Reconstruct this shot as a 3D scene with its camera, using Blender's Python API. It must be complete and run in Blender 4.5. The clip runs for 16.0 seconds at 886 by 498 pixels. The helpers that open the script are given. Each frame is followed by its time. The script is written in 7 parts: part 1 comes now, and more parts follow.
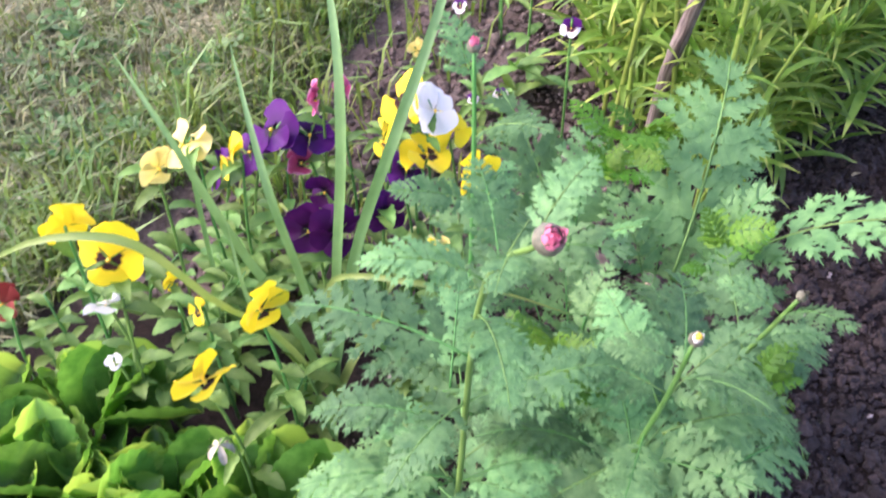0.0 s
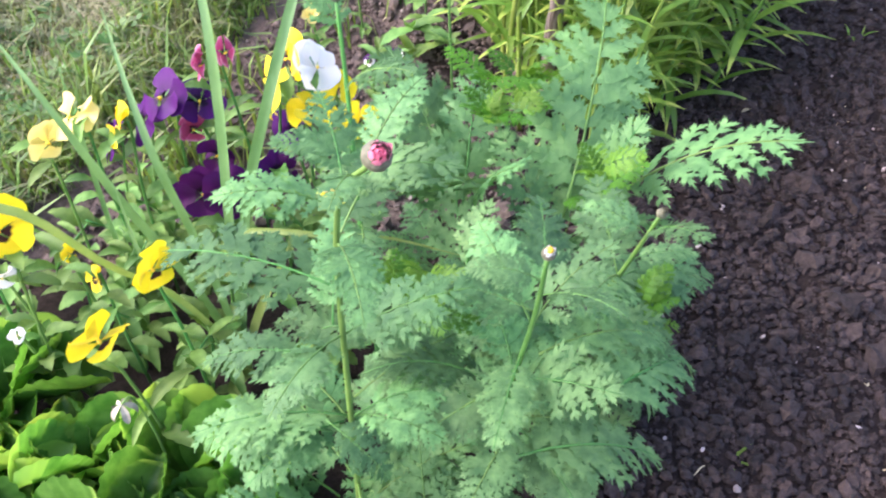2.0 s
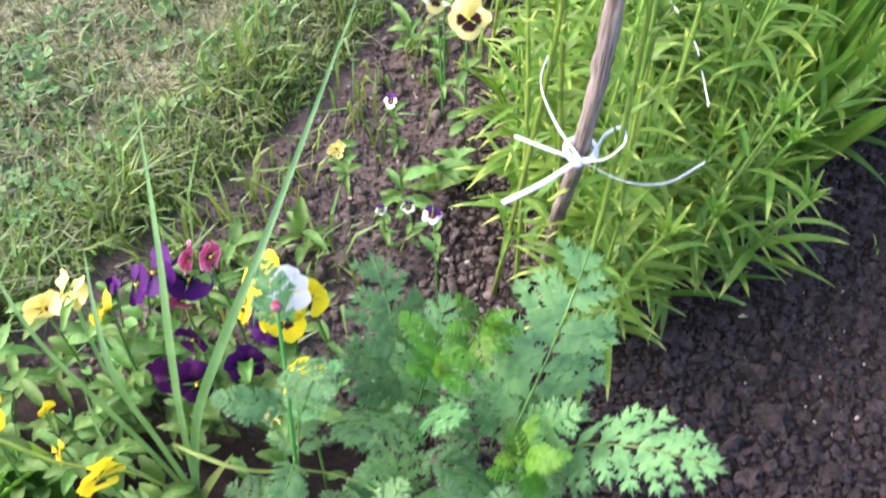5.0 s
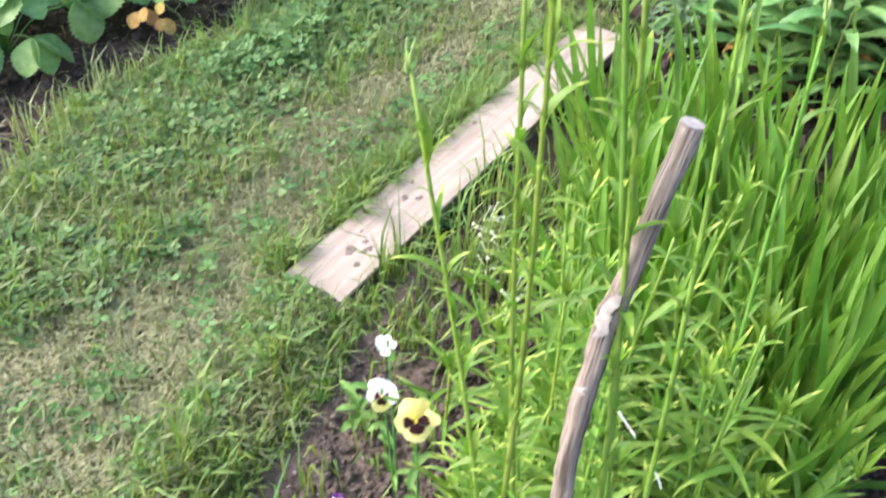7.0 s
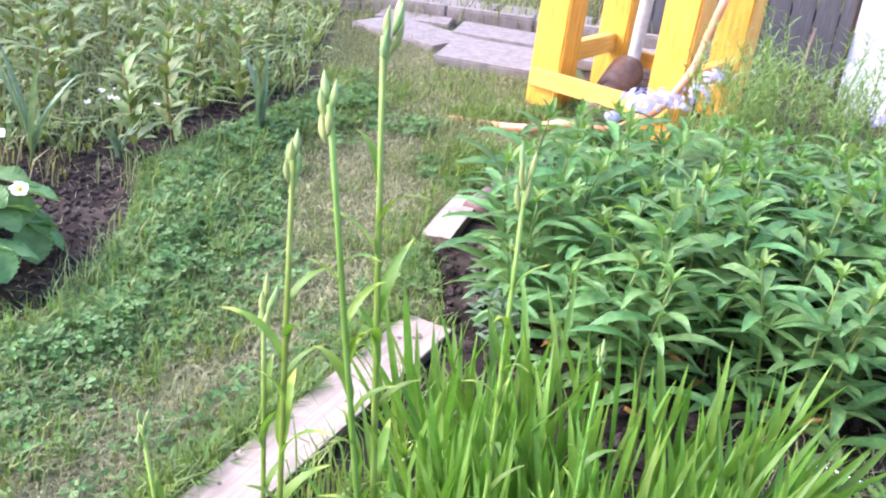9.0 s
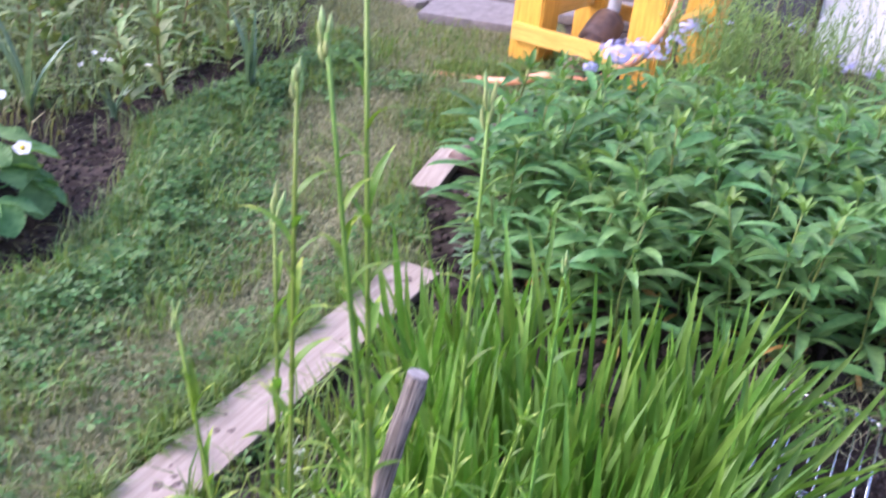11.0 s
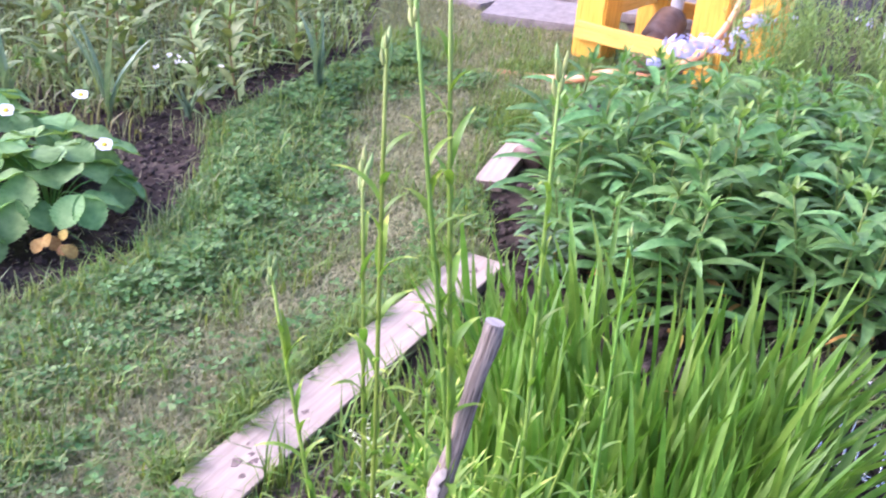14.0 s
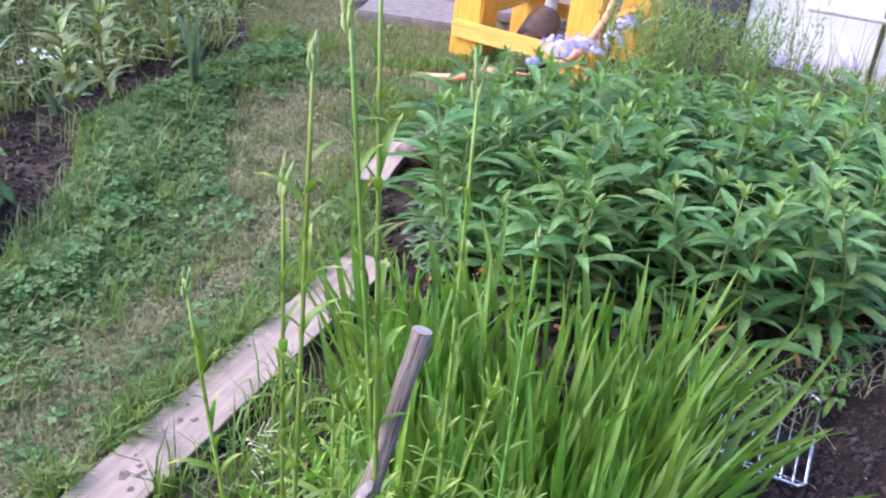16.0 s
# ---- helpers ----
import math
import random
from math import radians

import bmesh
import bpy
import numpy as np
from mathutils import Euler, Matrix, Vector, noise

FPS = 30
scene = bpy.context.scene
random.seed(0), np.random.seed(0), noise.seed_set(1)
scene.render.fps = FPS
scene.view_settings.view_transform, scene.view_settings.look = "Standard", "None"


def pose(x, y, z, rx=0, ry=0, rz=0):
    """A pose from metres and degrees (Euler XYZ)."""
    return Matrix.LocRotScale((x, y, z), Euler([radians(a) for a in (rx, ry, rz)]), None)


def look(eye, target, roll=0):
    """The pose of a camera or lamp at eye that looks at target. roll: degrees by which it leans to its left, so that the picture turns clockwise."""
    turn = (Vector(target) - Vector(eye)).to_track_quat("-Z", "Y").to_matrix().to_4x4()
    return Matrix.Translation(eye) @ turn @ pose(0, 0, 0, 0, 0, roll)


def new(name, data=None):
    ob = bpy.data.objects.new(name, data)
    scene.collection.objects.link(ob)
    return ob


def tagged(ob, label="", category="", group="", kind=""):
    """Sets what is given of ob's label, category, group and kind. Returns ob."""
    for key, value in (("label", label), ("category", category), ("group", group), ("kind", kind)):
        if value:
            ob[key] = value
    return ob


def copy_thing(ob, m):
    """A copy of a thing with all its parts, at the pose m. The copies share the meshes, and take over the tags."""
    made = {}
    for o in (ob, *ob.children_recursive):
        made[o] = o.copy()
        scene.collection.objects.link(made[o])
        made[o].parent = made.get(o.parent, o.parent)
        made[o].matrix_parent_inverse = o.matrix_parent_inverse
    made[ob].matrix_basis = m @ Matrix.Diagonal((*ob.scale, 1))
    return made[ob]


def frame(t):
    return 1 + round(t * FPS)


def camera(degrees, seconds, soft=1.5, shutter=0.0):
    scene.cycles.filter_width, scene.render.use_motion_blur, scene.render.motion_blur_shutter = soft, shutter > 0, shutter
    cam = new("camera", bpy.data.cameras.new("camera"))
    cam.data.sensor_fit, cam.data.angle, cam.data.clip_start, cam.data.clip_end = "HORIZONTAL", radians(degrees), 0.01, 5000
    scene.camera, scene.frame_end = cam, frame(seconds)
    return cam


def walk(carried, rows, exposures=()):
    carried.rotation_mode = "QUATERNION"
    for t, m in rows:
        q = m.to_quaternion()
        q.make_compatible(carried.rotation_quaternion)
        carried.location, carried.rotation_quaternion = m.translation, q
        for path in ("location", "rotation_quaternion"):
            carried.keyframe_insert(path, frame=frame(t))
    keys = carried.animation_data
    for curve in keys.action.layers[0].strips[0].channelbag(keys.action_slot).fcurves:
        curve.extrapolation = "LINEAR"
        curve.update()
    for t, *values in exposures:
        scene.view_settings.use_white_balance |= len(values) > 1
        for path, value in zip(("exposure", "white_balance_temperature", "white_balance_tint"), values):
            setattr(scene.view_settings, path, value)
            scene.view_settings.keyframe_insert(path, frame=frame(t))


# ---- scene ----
cam = camera(47.0, 16.0, soft=2.0, shutter=0.5)
PATH = [
    (0, (0.248, -0.012, 0.908), (0.084, 1.35, -0.547), -0.6),
    (0.5, (0.258, -0.036, 0.904), (0.069, 1.291, -0.581), -0.6),
    (1, (0.267, -0.043, 0.898), (0.084, 1.285, -0.585), -0.9),
    (1.5, (0.294, -0.043, 0.896), (0.173, 1.281, -0.598), -1.2),
    (2, (0.311, -0.05, 0.903), (0.236, 1.295, -0.575), -2.0),
    (2.5, (0.317, -0.054, 0.919), (0.283, 1.315, -0.539), -1.1),
    (3, (0.32, -0.059, 0.922), (0.308, 1.325, -0.521), 0.1),
    (3.2, (0.318, -0.059, 0.921), (0.31, 1.325, -0.524), 0.8),
    (5.3, (0.44, 0.274, 1.195), (0.168, 1.388, -0.443), 0.9),
    (5.5, (0.421, 0.305, 1.196), (0.157, 1.496, -0.39), 1.3),
    (6, (0.402, 0.36, 1.209), (0.066, 1.693, -0.244), -1.2),
    (6.5, (0.407, 0.389, 1.225), (0.079, 1.841, -0.112), -0.4),
    (7, (0.42, 0.405, 1.236), (0.13, 1.915, -0.043), 0.4),
    (7.5, (0.432, 0.427, 1.255), (0.2, 2.038, 0.093), 3.6),
    (8, (0.445, 0.437, 1.266), (0.296, 2.124, 0.201), 5.7),
    (8.5, (0.465, 0.497, 1.254), (0.314, 2.267, 0.335), 5.0),
    (8.7, (0.47, 0.493, 1.267), (0.36, 2.289, 0.395), 5.6),
    (9.3, (0.477, 0.476, 1.283), (0.43, 2.284, 0.458), 6.0),
    (10.2, (0.488, 0.448, 1.28), (0.488, 2.262, 0.455), 6.1),
    (10.8, (0.49, 0.412, 1.274), (0.476, 2.212, 0.41), 5.6),
    (11, (0.491, 0.351, 1.303), (0.454, 2.135, 0.399), 5.2),
    (11.5, (0.49, 0.328, 1.258), (0.334, 2.024, 0.211), 4.5),
    (12, (0.504, 0.29, 1.22), (0.352, 1.874, 0.009), 3.5),
    (12.5, (0.516, 0.266, 1.21), (0.326, 1.822, -0.032), 1.9),
    (13, (0.517, 0.278, 1.222), (0.299, 1.874, 0.036), 0.5),
    (13.5, (0.501, 0.278, 1.273), (0.282, 1.991, 0.264), 1.4),
    (14, (0.485, 0.283, 1.296), (0.328, 2.061, 0.393), 3.4),
    (14.5, (0.473, 0.296, 1.298), (0.385, 2.088, 0.414), 4.9),
    (15, (0.465, 0.294, 1.3), (0.406, 2.097, 0.436), 5.8),
    (15.5, (0.457, 0.293, 1.304), (0.47, 2.089, 0.424), 5.7),
    (16, (0.444, 0.294, 1.296), (0.537, 2.082, 0.405), 6.1),
]
walk(cam, [(t, look(eye, target, roll)) for t, eye, target, roll in PATH], [
    (0.0, 1.89, 6150, 40), (1.0, 1.9, 5500, 34), (2.0, 2.03, 6200, 30), (3.0, 2.05, 6450, 25), (5.5, 1.98, 6150, 27), (7.0, 1.99, 6400, 16), (8.0, 2.07, 6250, 16), (8.5, 2.14, 6050, 22), (11.0, 1.53, 5700, 35), (11.5, 1.77, 6150, 33), (12.5, 1.78, 6300, 32), (14.0, 1.92, 5750, 39), (15.0, 1.92, 5750, 40), (16.0, 1.48, 5650, 32)])

# ---- daylight: a bright hazy sky with a soft, weak sun ----
world = bpy.data.worlds.new("daylight")
scene.world = world
world.use_nodes = True
wn = world.node_tree.nodes
sky = wn.new("ShaderNodeTexSky")
sky.sky_type = "NISHITA"
sky.sun_disc = False
sky.sun_elevation = radians(38)
sky.sun_rotation = radians(250)
sky.air_density = 1.0
sky.dust_density = 3.0
world.node_tree.links.new(sky.outputs[0], wn["Background"].inputs[0])
wn["Background"].inputs[1].default_value = 0.15
sun = new("sun", bpy.data.lights.new("sun", "SUN"))
sun.data.energy = 1.5
sun.data.angle = radians(32)
sun.data.color = (1.0, 0.94, 0.86)
sun.matrix_basis = look((-6.0, 2.2, 5.0), (0, 0, 0))


# ---- materials ----
def mat_new(name):
    m = bpy.data.materials.new(name)
    m.use_nodes = True
    return m, m.node_tree.nodes, m.node_tree.links, m.node_tree.nodes["Principled BSDF"]


def noise_node(n, l, scale, detail=4.0, rough=0.55, coord="Object", stretch=None):
    tc = n.new("ShaderNodeTexCoord")
    nz = n.new("ShaderNodeTexNoise")
    nz.inputs["Scale"].default_value = scale
    nz.inputs["Detail"].default_value = detail
    nz.inputs["Roughness"].default_value = rough
    if stretch:
        mp = n.new("ShaderNodeMapping")
        mp.inputs["Scale"].default_value = stretch
        l.new(tc.outputs[coord], mp.inputs[0])
        l.new(mp.outputs[0], nz.inputs["Vector"])
    else:
        l.new(tc.outputs[coord], nz.inputs["Vector"])
    return nz


def ramp(n, l, source, stops):
    r = n.new("ShaderNodeValToRGB")
    e = r.color_ramp.elements
    while len(e) < len(stops):
        e.new(0.5)
    for el, (p, c) in zip(e, stops):
        el.position, el.color = p, (*c, 1)
    l.new(source, r.inputs[0])
    return r


def mixcol(n, l, fac, a, b, mode="MIX"):
    m = n.new("ShaderNodeMix")
    m.data_type, m.blend_type = "RGBA", mode
    for sock, v in ((m.inputs[0], fac), (m.inputs[6], a), (m.inputs[7], b)):
        if hasattr(v, "links"):
            l.new(v, sock)
        elif isinstance(v, tuple):
            sock.default_value = (*v, 1)
        else:
            sock.default_value = v
    return m.outputs[2]


def bump(n, l, bsdf, height, strength, distance):
    b = n.new("ShaderNodeBump")
    b.inputs["Strength"].default_value = strength
    b.inputs["Distance"].default_value = distance
    l.new(height, b.inputs["Height"])
    l.new(b.outputs[0], bsdf.inputs["Normal"])
    return b


def leaf_mat(name, dark, light, rough=0.45, trans=0.3, vary="object", spread=0.35, hue=0.03, grain=60, tip=None, tip_at=0.72, glow=(1.25, 1.2, 0.55)):
    """Leaf: two tones by fine noise, varied leaf by leaf, thin enough to let light through; tip: colour of a withered tip."""
    m, n, l, p = mat_new(name)
    nz = noise_node(n, l, grain, 5)
    r = ramp(n, l, nz.outputs[0], [(0.3, dark), (0.72, light)])
    col = r.outputs[0]
    if vary == "object":
        rnd = n.new("ShaderNodeObjectInfo").outputs["Random"]
    else:
        rnd = n.new("ShaderNodeNewGeometry").outputs["Random Per Island"]
    if tip:
        at = n.new("ShaderNodeAttribute")
        at.attribute_name = "along"
        add = n.new("ShaderNodeMath")
        add.operation = "MULTIPLY_ADD"
        l.new(rnd, add.inputs[0])
        add.inputs[1].default_value = 0.22
        l.new(at.outputs["Fac"], add.inputs[2])
        tr = ramp(n, l, add.outputs[0], [(tip_at + 0.06, (0, 0, 0)), (min(1.0, tip_at + 0.26), (1, 1, 1))])
        col = mixcol(n, l, tr.outputs[0], col, tip)
    hs = n.new("ShaderNodeHueSaturation")
    mr = n.new("ShaderNodeMapRange")
    mr.inputs[3].default_value, mr.inputs[4].default_value = 1 - spread, 1 + spread
    l.new(rnd, mr.inputs[0])
    l.new(mr.outputs[0], hs.inputs["Value"])
    mh = n.new("ShaderNodeMapRange")
    mh.inputs[3].default_value, mh.inputs[4].default_value = 0.5 + hue, 0.5 - hue
    wob = n.new("ShaderNodeMath")
    wob.operation = "FRACT"
    mul = n.new("ShaderNodeMath")
    mul.operation = "MULTIPLY"
    mul.inputs[1].default_value = 7.31
    l.new(rnd, mul.inputs[0])
    l.new(mul.outputs[0], wob.inputs[0])
    l.new(wob.outputs[0], mh.inputs[0])
    l.new(mh.outputs[0], hs.inputs["Hue"])
    l.new(col, hs.inputs["Color"])
    col = hs.outputs[0]
    l.new(col, p.inputs["Base Color"])
    p.inputs["Roughness"].default_value = rough
    p.inputs["Specular IOR Level"].default_value = 0.35
    b = bump(n, l, p, nz.outputs[0], 0.35, 0.0015)
    if trans:
        t = n.new("ShaderNodeBsdfTranslucent")
        l.new(mixcol(n, l, 1.0, col, glow, "MULTIPLY"), t.inputs[0])
        l.new(b.outputs[0], t.inputs["Normal"])
        mx = n.new("ShaderNodeMixShader")
        mx.inputs[0].default_value = trans
        l.new(p.outputs[0], mx.inputs[1])
        l.new(t.outputs[0], mx.inputs[2])
        l.new(mx.outputs[0], n["Material Output"].inputs[0])
    return m


def petal_mat(name, inner, outer, blotch=None, reach=0.5, rim=None, trans=0.25, sheen=0.2):
    """Petal: colour runs from the throat to the rim, with a ragged dark blotch round the throat."""
    m, n, l, p = mat_new(name)
    at = n.new("ShaderNodeAttribute")
    at.attribute_name = "along"
    nz = noise_node(n, l, 90, 3, stretch=(1, 1, 1))
    ad = n.new("ShaderNodeMath")
    ad.operation = "MULTIPLY_ADD"
    l.new(nz.outputs[0], ad.inputs[0])
    ad.inputs[1].default_value = 0.5
    l.new(at.outputs["Fac"], ad.inputs[2])
    stops = [(0.25, inner), (1.0, outer)]
    if rim:
        stops = [(0.25, inner), (1.0, outer), (1.12, rim)]
    stops = [(min(1.0, a / 1.3), c) for a, c in stops]
    sc = n.new("ShaderNodeMath")
    sc.operation = "DIVIDE"
    l.new(ad.outputs[0], sc.inputs[0])
    sc.inputs[1].default_value = 1.3
    col = ramp(n, l, sc.outputs[0], stops).outputs[0]
    if blotch:
        br = ramp(n, l, sc.outputs[0], [((reach + 0.22) / 1.3, (1, 1, 1)), ((reach + 0.30) / 1.3, (0, 0, 0))])
        col = mixcol(n, l, br.outputs[0], col, blotch)
    l.new(col, p.inputs["Base Color"])
    p.inputs["Roughness"].default_value = 0.6
    p.inputs["Sheen Weight"].default_value = sheen
    p.inputs["Specular IOR Level"].default_value = 0.2
    vein = noise_node(n, l, 400, 2)
    b = bump(n, l, p, vein.outputs[0], 0.2, 0.0006)
    t = n.new("ShaderNodeBsdfTranslucent")
    l.new(col, t.inputs[0])
    mx = n.new("ShaderNodeMixShader")
    mx.inputs[0].default_value = trans
    l.new(p.outputs[0], mx.inputs[1])
    l.new(t.outputs[0], mx.inputs[2])
    l.new(mx.outputs[0], n["Material Output"].inputs[0])
    return m


def plain_mat(name, dark, light, rough=0.6, grain=40, metal=0.0, relief=0.3, depth=0.001, stretch=None, vary=0.0):
    m, n, l, p = mat_new(name)
    nz = noise_node(n, l, grain, 6, 0.6, stretch=stretch)
    col = ramp(n, l, nz.outputs[0], [(0.3, dark), (0.7, light)]).outputs[0]
    if vary:
        hs = n.new("ShaderNodeHueSaturation")
        mr = n.new("ShaderNodeMapRange")
        mr.inputs[3].default_value, mr.inputs[4].default_value = 1 - vary, 1 + vary
        l.new(n.new("ShaderNodeNewGeometry").outputs["Random Per Island"], mr.inputs[0])
        l.new(mr.outputs[0], hs.inputs["Value"])
        l.new(col, hs.inputs["Color"])
        col = hs.outputs[0]
    l.new(col, p.inputs["Base Color"])
    p.inputs["Roughness"].default_value = rough
    p.inputs["Metallic"].default_value = metal
    bump(n, l, p, nz.outputs[0], relief, depth)
    return m


def wood_mat(name, dark, light, along=(1, 14, 14), scale=9, rough=0.7, stain=None, relief=0.4):
    """Sawn wood: long grain in the stretched axis, with grey or dirty stains."""
    m, n, l, p = mat_new(name)
    g = noise_node(n, l, scale, 8, 0.65, stretch=along)
    col = ramp(n, l, g.outputs[0], [(0.28, dark), (0.5, tuple((a + b) / 2 for a, b in zip(dark, light))), (0.7, light)]).outputs[0]
    if stain:
        s = noise_node(n, l, 7, 5, 0.6)
        sr = ramp(n, l, s.outputs[0], [(0.56, (0, 0, 0)), (0.74, (1, 1, 1))])
        col = mixcol(n, l, sr.outputs[0], col, stain)
    l.new(col, p.inputs["Base Color"])
    p.inputs["Roughness"].default_value = rough
    bump(n, l, p, g.outputs[0], relief, 0.002)
    return m


def stick_mat():
    """Weathered grey wood with dark cracks and pale streaks that follow the stick's own length."""
    m, n, l, p = mat_new("grey_stick")
    at = n.new("ShaderNodeAttribute")
    at.attribute_name = "grain"
    streaks = []
    for scale, detail in ((2.2, 5), (7.0, 6)):
        nz = n.new("ShaderNodeTexNoise")
        nz.inputs["Scale"].default_value = scale
        nz.inputs["Detail"].default_value = detail
        l.new(at.outputs["Vector"], nz.inputs["Vector"])
        streaks.append(nz.outputs[0])
    wide = ramp(n, l, streaks[0], [(0.36, (0.085, 0.066, 0.054)), (0.5, (0.2, 0.165, 0.138)), (0.66, (0.33, 0.28, 0.24))]).outputs[0]
    crack = ramp(n, l, streaks[1], [(0.34, (0.3, 0.28, 0.27)), (0.46, (1, 1, 1))]).outputs[0]
    l.new(mixcol(n, l, 1.0, wide, crack, "MULTIPLY"), p.inputs["Base Color"])
    p.inputs["Roughness"].default_value = 0.8
    bump(n, l, p, streaks[1], 0.7, 0.002)
    return m


def ground_mat():
    """Dark crumbly bed soil, paler dry soil along the lawn, thatch under the grass; masks are the plan's own."""
    m, n, l, p = mat_new("earth")
    big = noise_node(n, l, 7, 5)
    fine = noise_node(n, l, 120, 8, 0.7)
    dark = ramp(n, l, fine.outputs[0], [(0.3, (0.012, 0.0086, 0.0073)), (0.62, (0.036, 0.0255, 0.0215)), (0.85, (0.082, 0.06, 0.051))]).outputs[0]
    dry = ramp(n, l, fine.outputs[0], [(0.3, (0.055, 0.041, 0.033)), (0.6, (0.155, 0.12, 0.1)), (0.85, (0.26, 0.215, 0.18))]).outputs[0]
    thatch = ramp(n, l, fine.outputs[0], [(0.3, (0.045, 0.06, 0.024)), (0.55, (0.12, 0.14, 0.062)), (0.8, (0.25, 0.25, 0.14))]).outputs[0]

    def mask(name):
        at = n.new("ShaderNodeAttribute")
        at.attribute_name = name
        ad = n.new("ShaderNodeMath")
        ad.operation = "MULTIPLY_ADD"
        l.new(big.outputs[0], ad.inputs[0])
        ad.inputs[1].default_value = 0.7
        l.new(at.outputs["Fac"], ad.inputs[2])
        return ramp(n, l, ad.outputs[0], [(0.72, (0, 0, 0)), (0.98, (1, 1, 1))]).outputs[0]

    col = mixcol(n, l, mask("dry"), dark, dry)
    col = mixcol(n, l, mask("lawn"), col, thatch)
    l.new(col, p.inputs["Base Color"])
    p.inputs["Roughness"].default_value = 0.95
    p.inputs["Specular IOR Level"].default_value = 0.2
    bump(n, l, p, fine.outputs[0], 0.8, 0.006)
    return m


M_EARTH = ground_mat()
M_CLOD = plain_mat("soil_clod", (0.0135, 0.0095, 0.008), (0.064, 0.0455, 0.0385), 0.95, 130, relief=0.8, depth=0.004, vary=0.45)
M_CLOD_DRY = plain_mat("dry_clod", (0.045, 0.034, 0.028), (0.14, 0.109, 0.09), 0.95, 130, relief=0.8, depth=0.004, vary=0.4)
M_PEBBLE = plain_mat("pebble", (0.26, 0.2, 0.175), (0.52, 0.45, 0.4), 0.8, 90, vary=0.4)
M_STRAW = plain_mat("straw", (0.3, 0.25, 0.13), (0.55, 0.48, 0.3), 0.8, 60, vary=0.35)
M_EDGE = leaf_mat("edge_grass", (0.11, 0.218, 0.036), (0.22, 0.345, 0.078), 0.45, 0.35, "island", 0.35, 0.03)
M_THATCH = leaf_mat("dry_grass", (0.235, 0.236, 0.122), (0.435, 0.425, 0.25), 0.7, 0.15, "island", 0.4, 0.02)
M_GRASS = leaf_mat("lawn_grass", (0.118, 0.142, 0.062), (0.245, 0.272, 0.13), 0.5, 0.3, "island", 0.45, 0.035)
M_BLADE = leaf_mat("pale_blade", (0.17, 0.25, 0.09), (0.3, 0.38, 0.17), 0.45, 0.3, "island", 0.3, 0.03)
M_GRASS_LUSH = leaf_mat("lush_grass", (0.1, 0.18, 0.038), (0.2, 0.3, 0.078), 0.45, 0.35, "island", 0.35, 0.03)
M_CLOVER = leaf_mat("clover_leaf", (0.066, 0.16, 0.04), (0.145, 0.28, 0.08), 0.5, 0.3, "island", 0.35, 0.02)
M_SWORD = leaf_mat("sword_leaf", (0.082, 0.182, 0.021), (0.155, 0.3, 0.049), 0.4, 0.34, "object", 0.26, 0.014, 25, glow=(1.05, 1.28, 0.5))
M_LILY = leaf_mat("lily_leaf", (0.105, 0.22, 0.026), (0.2, 0.345, 0.058), 0.42, 0.4, "object", 0.25, 0.015, 40, tip=(0.38, 0.48, 0.1), tip_at=0.86, glow=(1.15, 1.25, 0.5))
M_LILY_STEM = leaf_mat("lily_stem", (0.12, 0.23, 0.03), (0.2, 0.33, 0.065), 0.45, 0.0, "object", 0.2)
M_BUD = leaf_mat("lily_bud", (0.24, 0.36, 0.11), (0.4, 0.52, 0.22), 0.5, 0.15, "object", 0.15)
M_FERN = leaf_mat("feathery_leaf", (0.066, 0.188, 0.064), (0.174, 0.362, 0.126), 0.6, 0.32, "object", 0.38, 0.012, 70, glow=(1.15, 1.2, 0.7))
M_FERN_YOUNG = leaf_mat("young_feathery_leaf", (0.06, 0.19, 0.012), (0.12, 0.31, 0.025), 0.5, 0.4, "object", 0.2, 0.015, 70)
M_FERN_STEM = leaf_mat("feathery_stem", (0.066, 0.2, 0.038), (0.12, 0.285, 0.064), 0.5, 0.0, "object", 0.15)
M_PRIM = leaf_mat("scalloped_leaf", (0.064, 0.19, 0.03), (0.152, 0.34, 0.07), 0.33, 0.5, "object", 0.32, 0.015, 55, tip=(0.24, 0.42, 0.09), tip_at=0.93)
M_PRIM_PALE = leaf_mat("pale_scalloped_leaf", (0.2, 0.34, 0.15), (0.34, 0.48, 0.26), 0.36, 0.35, "object", 0.1, 0.01, 35)
M_PANSY_LEAF = leaf_mat("pansy_leaf", (0.08, 0.19, 0.036), (0.17, 0.315, 0.072), 0.62, 0.35, "object", 0.3, 0.02, 60)
M_ONION = leaf_mat("strap_leaf", (0.12, 0.26, 0.085), (0.19, 0.36, 0.135), 0.38, 0.25, "object", 0.15, 0.012, 30)
M_ONION_PALE = leaf_mat("pale_strap_leaf", (0.2, 0.32, 0.08), (0.33, 0.43, 0.14), 0.4, 0.3, "object", 0.1, 0.012, 30)
M_HEL = leaf_mat("lance_leaf", (0.085, 0.205, 0.064), (0.2, 0.375, 0.132), 0.36, 0.36, "object", 0.3, 0.02, 45)
M_HEL_MANY = leaf_mat("lance_leaf_mass", (0.085, 0.205, 0.064), (0.2, 0.375, 0.132), 0.36, 0.36, "island", 0.3, 0.02, 45)
M_HEL_TOP = leaf_mat("young_lance_leaf", (0.11, 0.235, 0.052), (0.2, 0.36, 0.09), 0.4, 0.35, "object", 0.2, 0.02, 45)
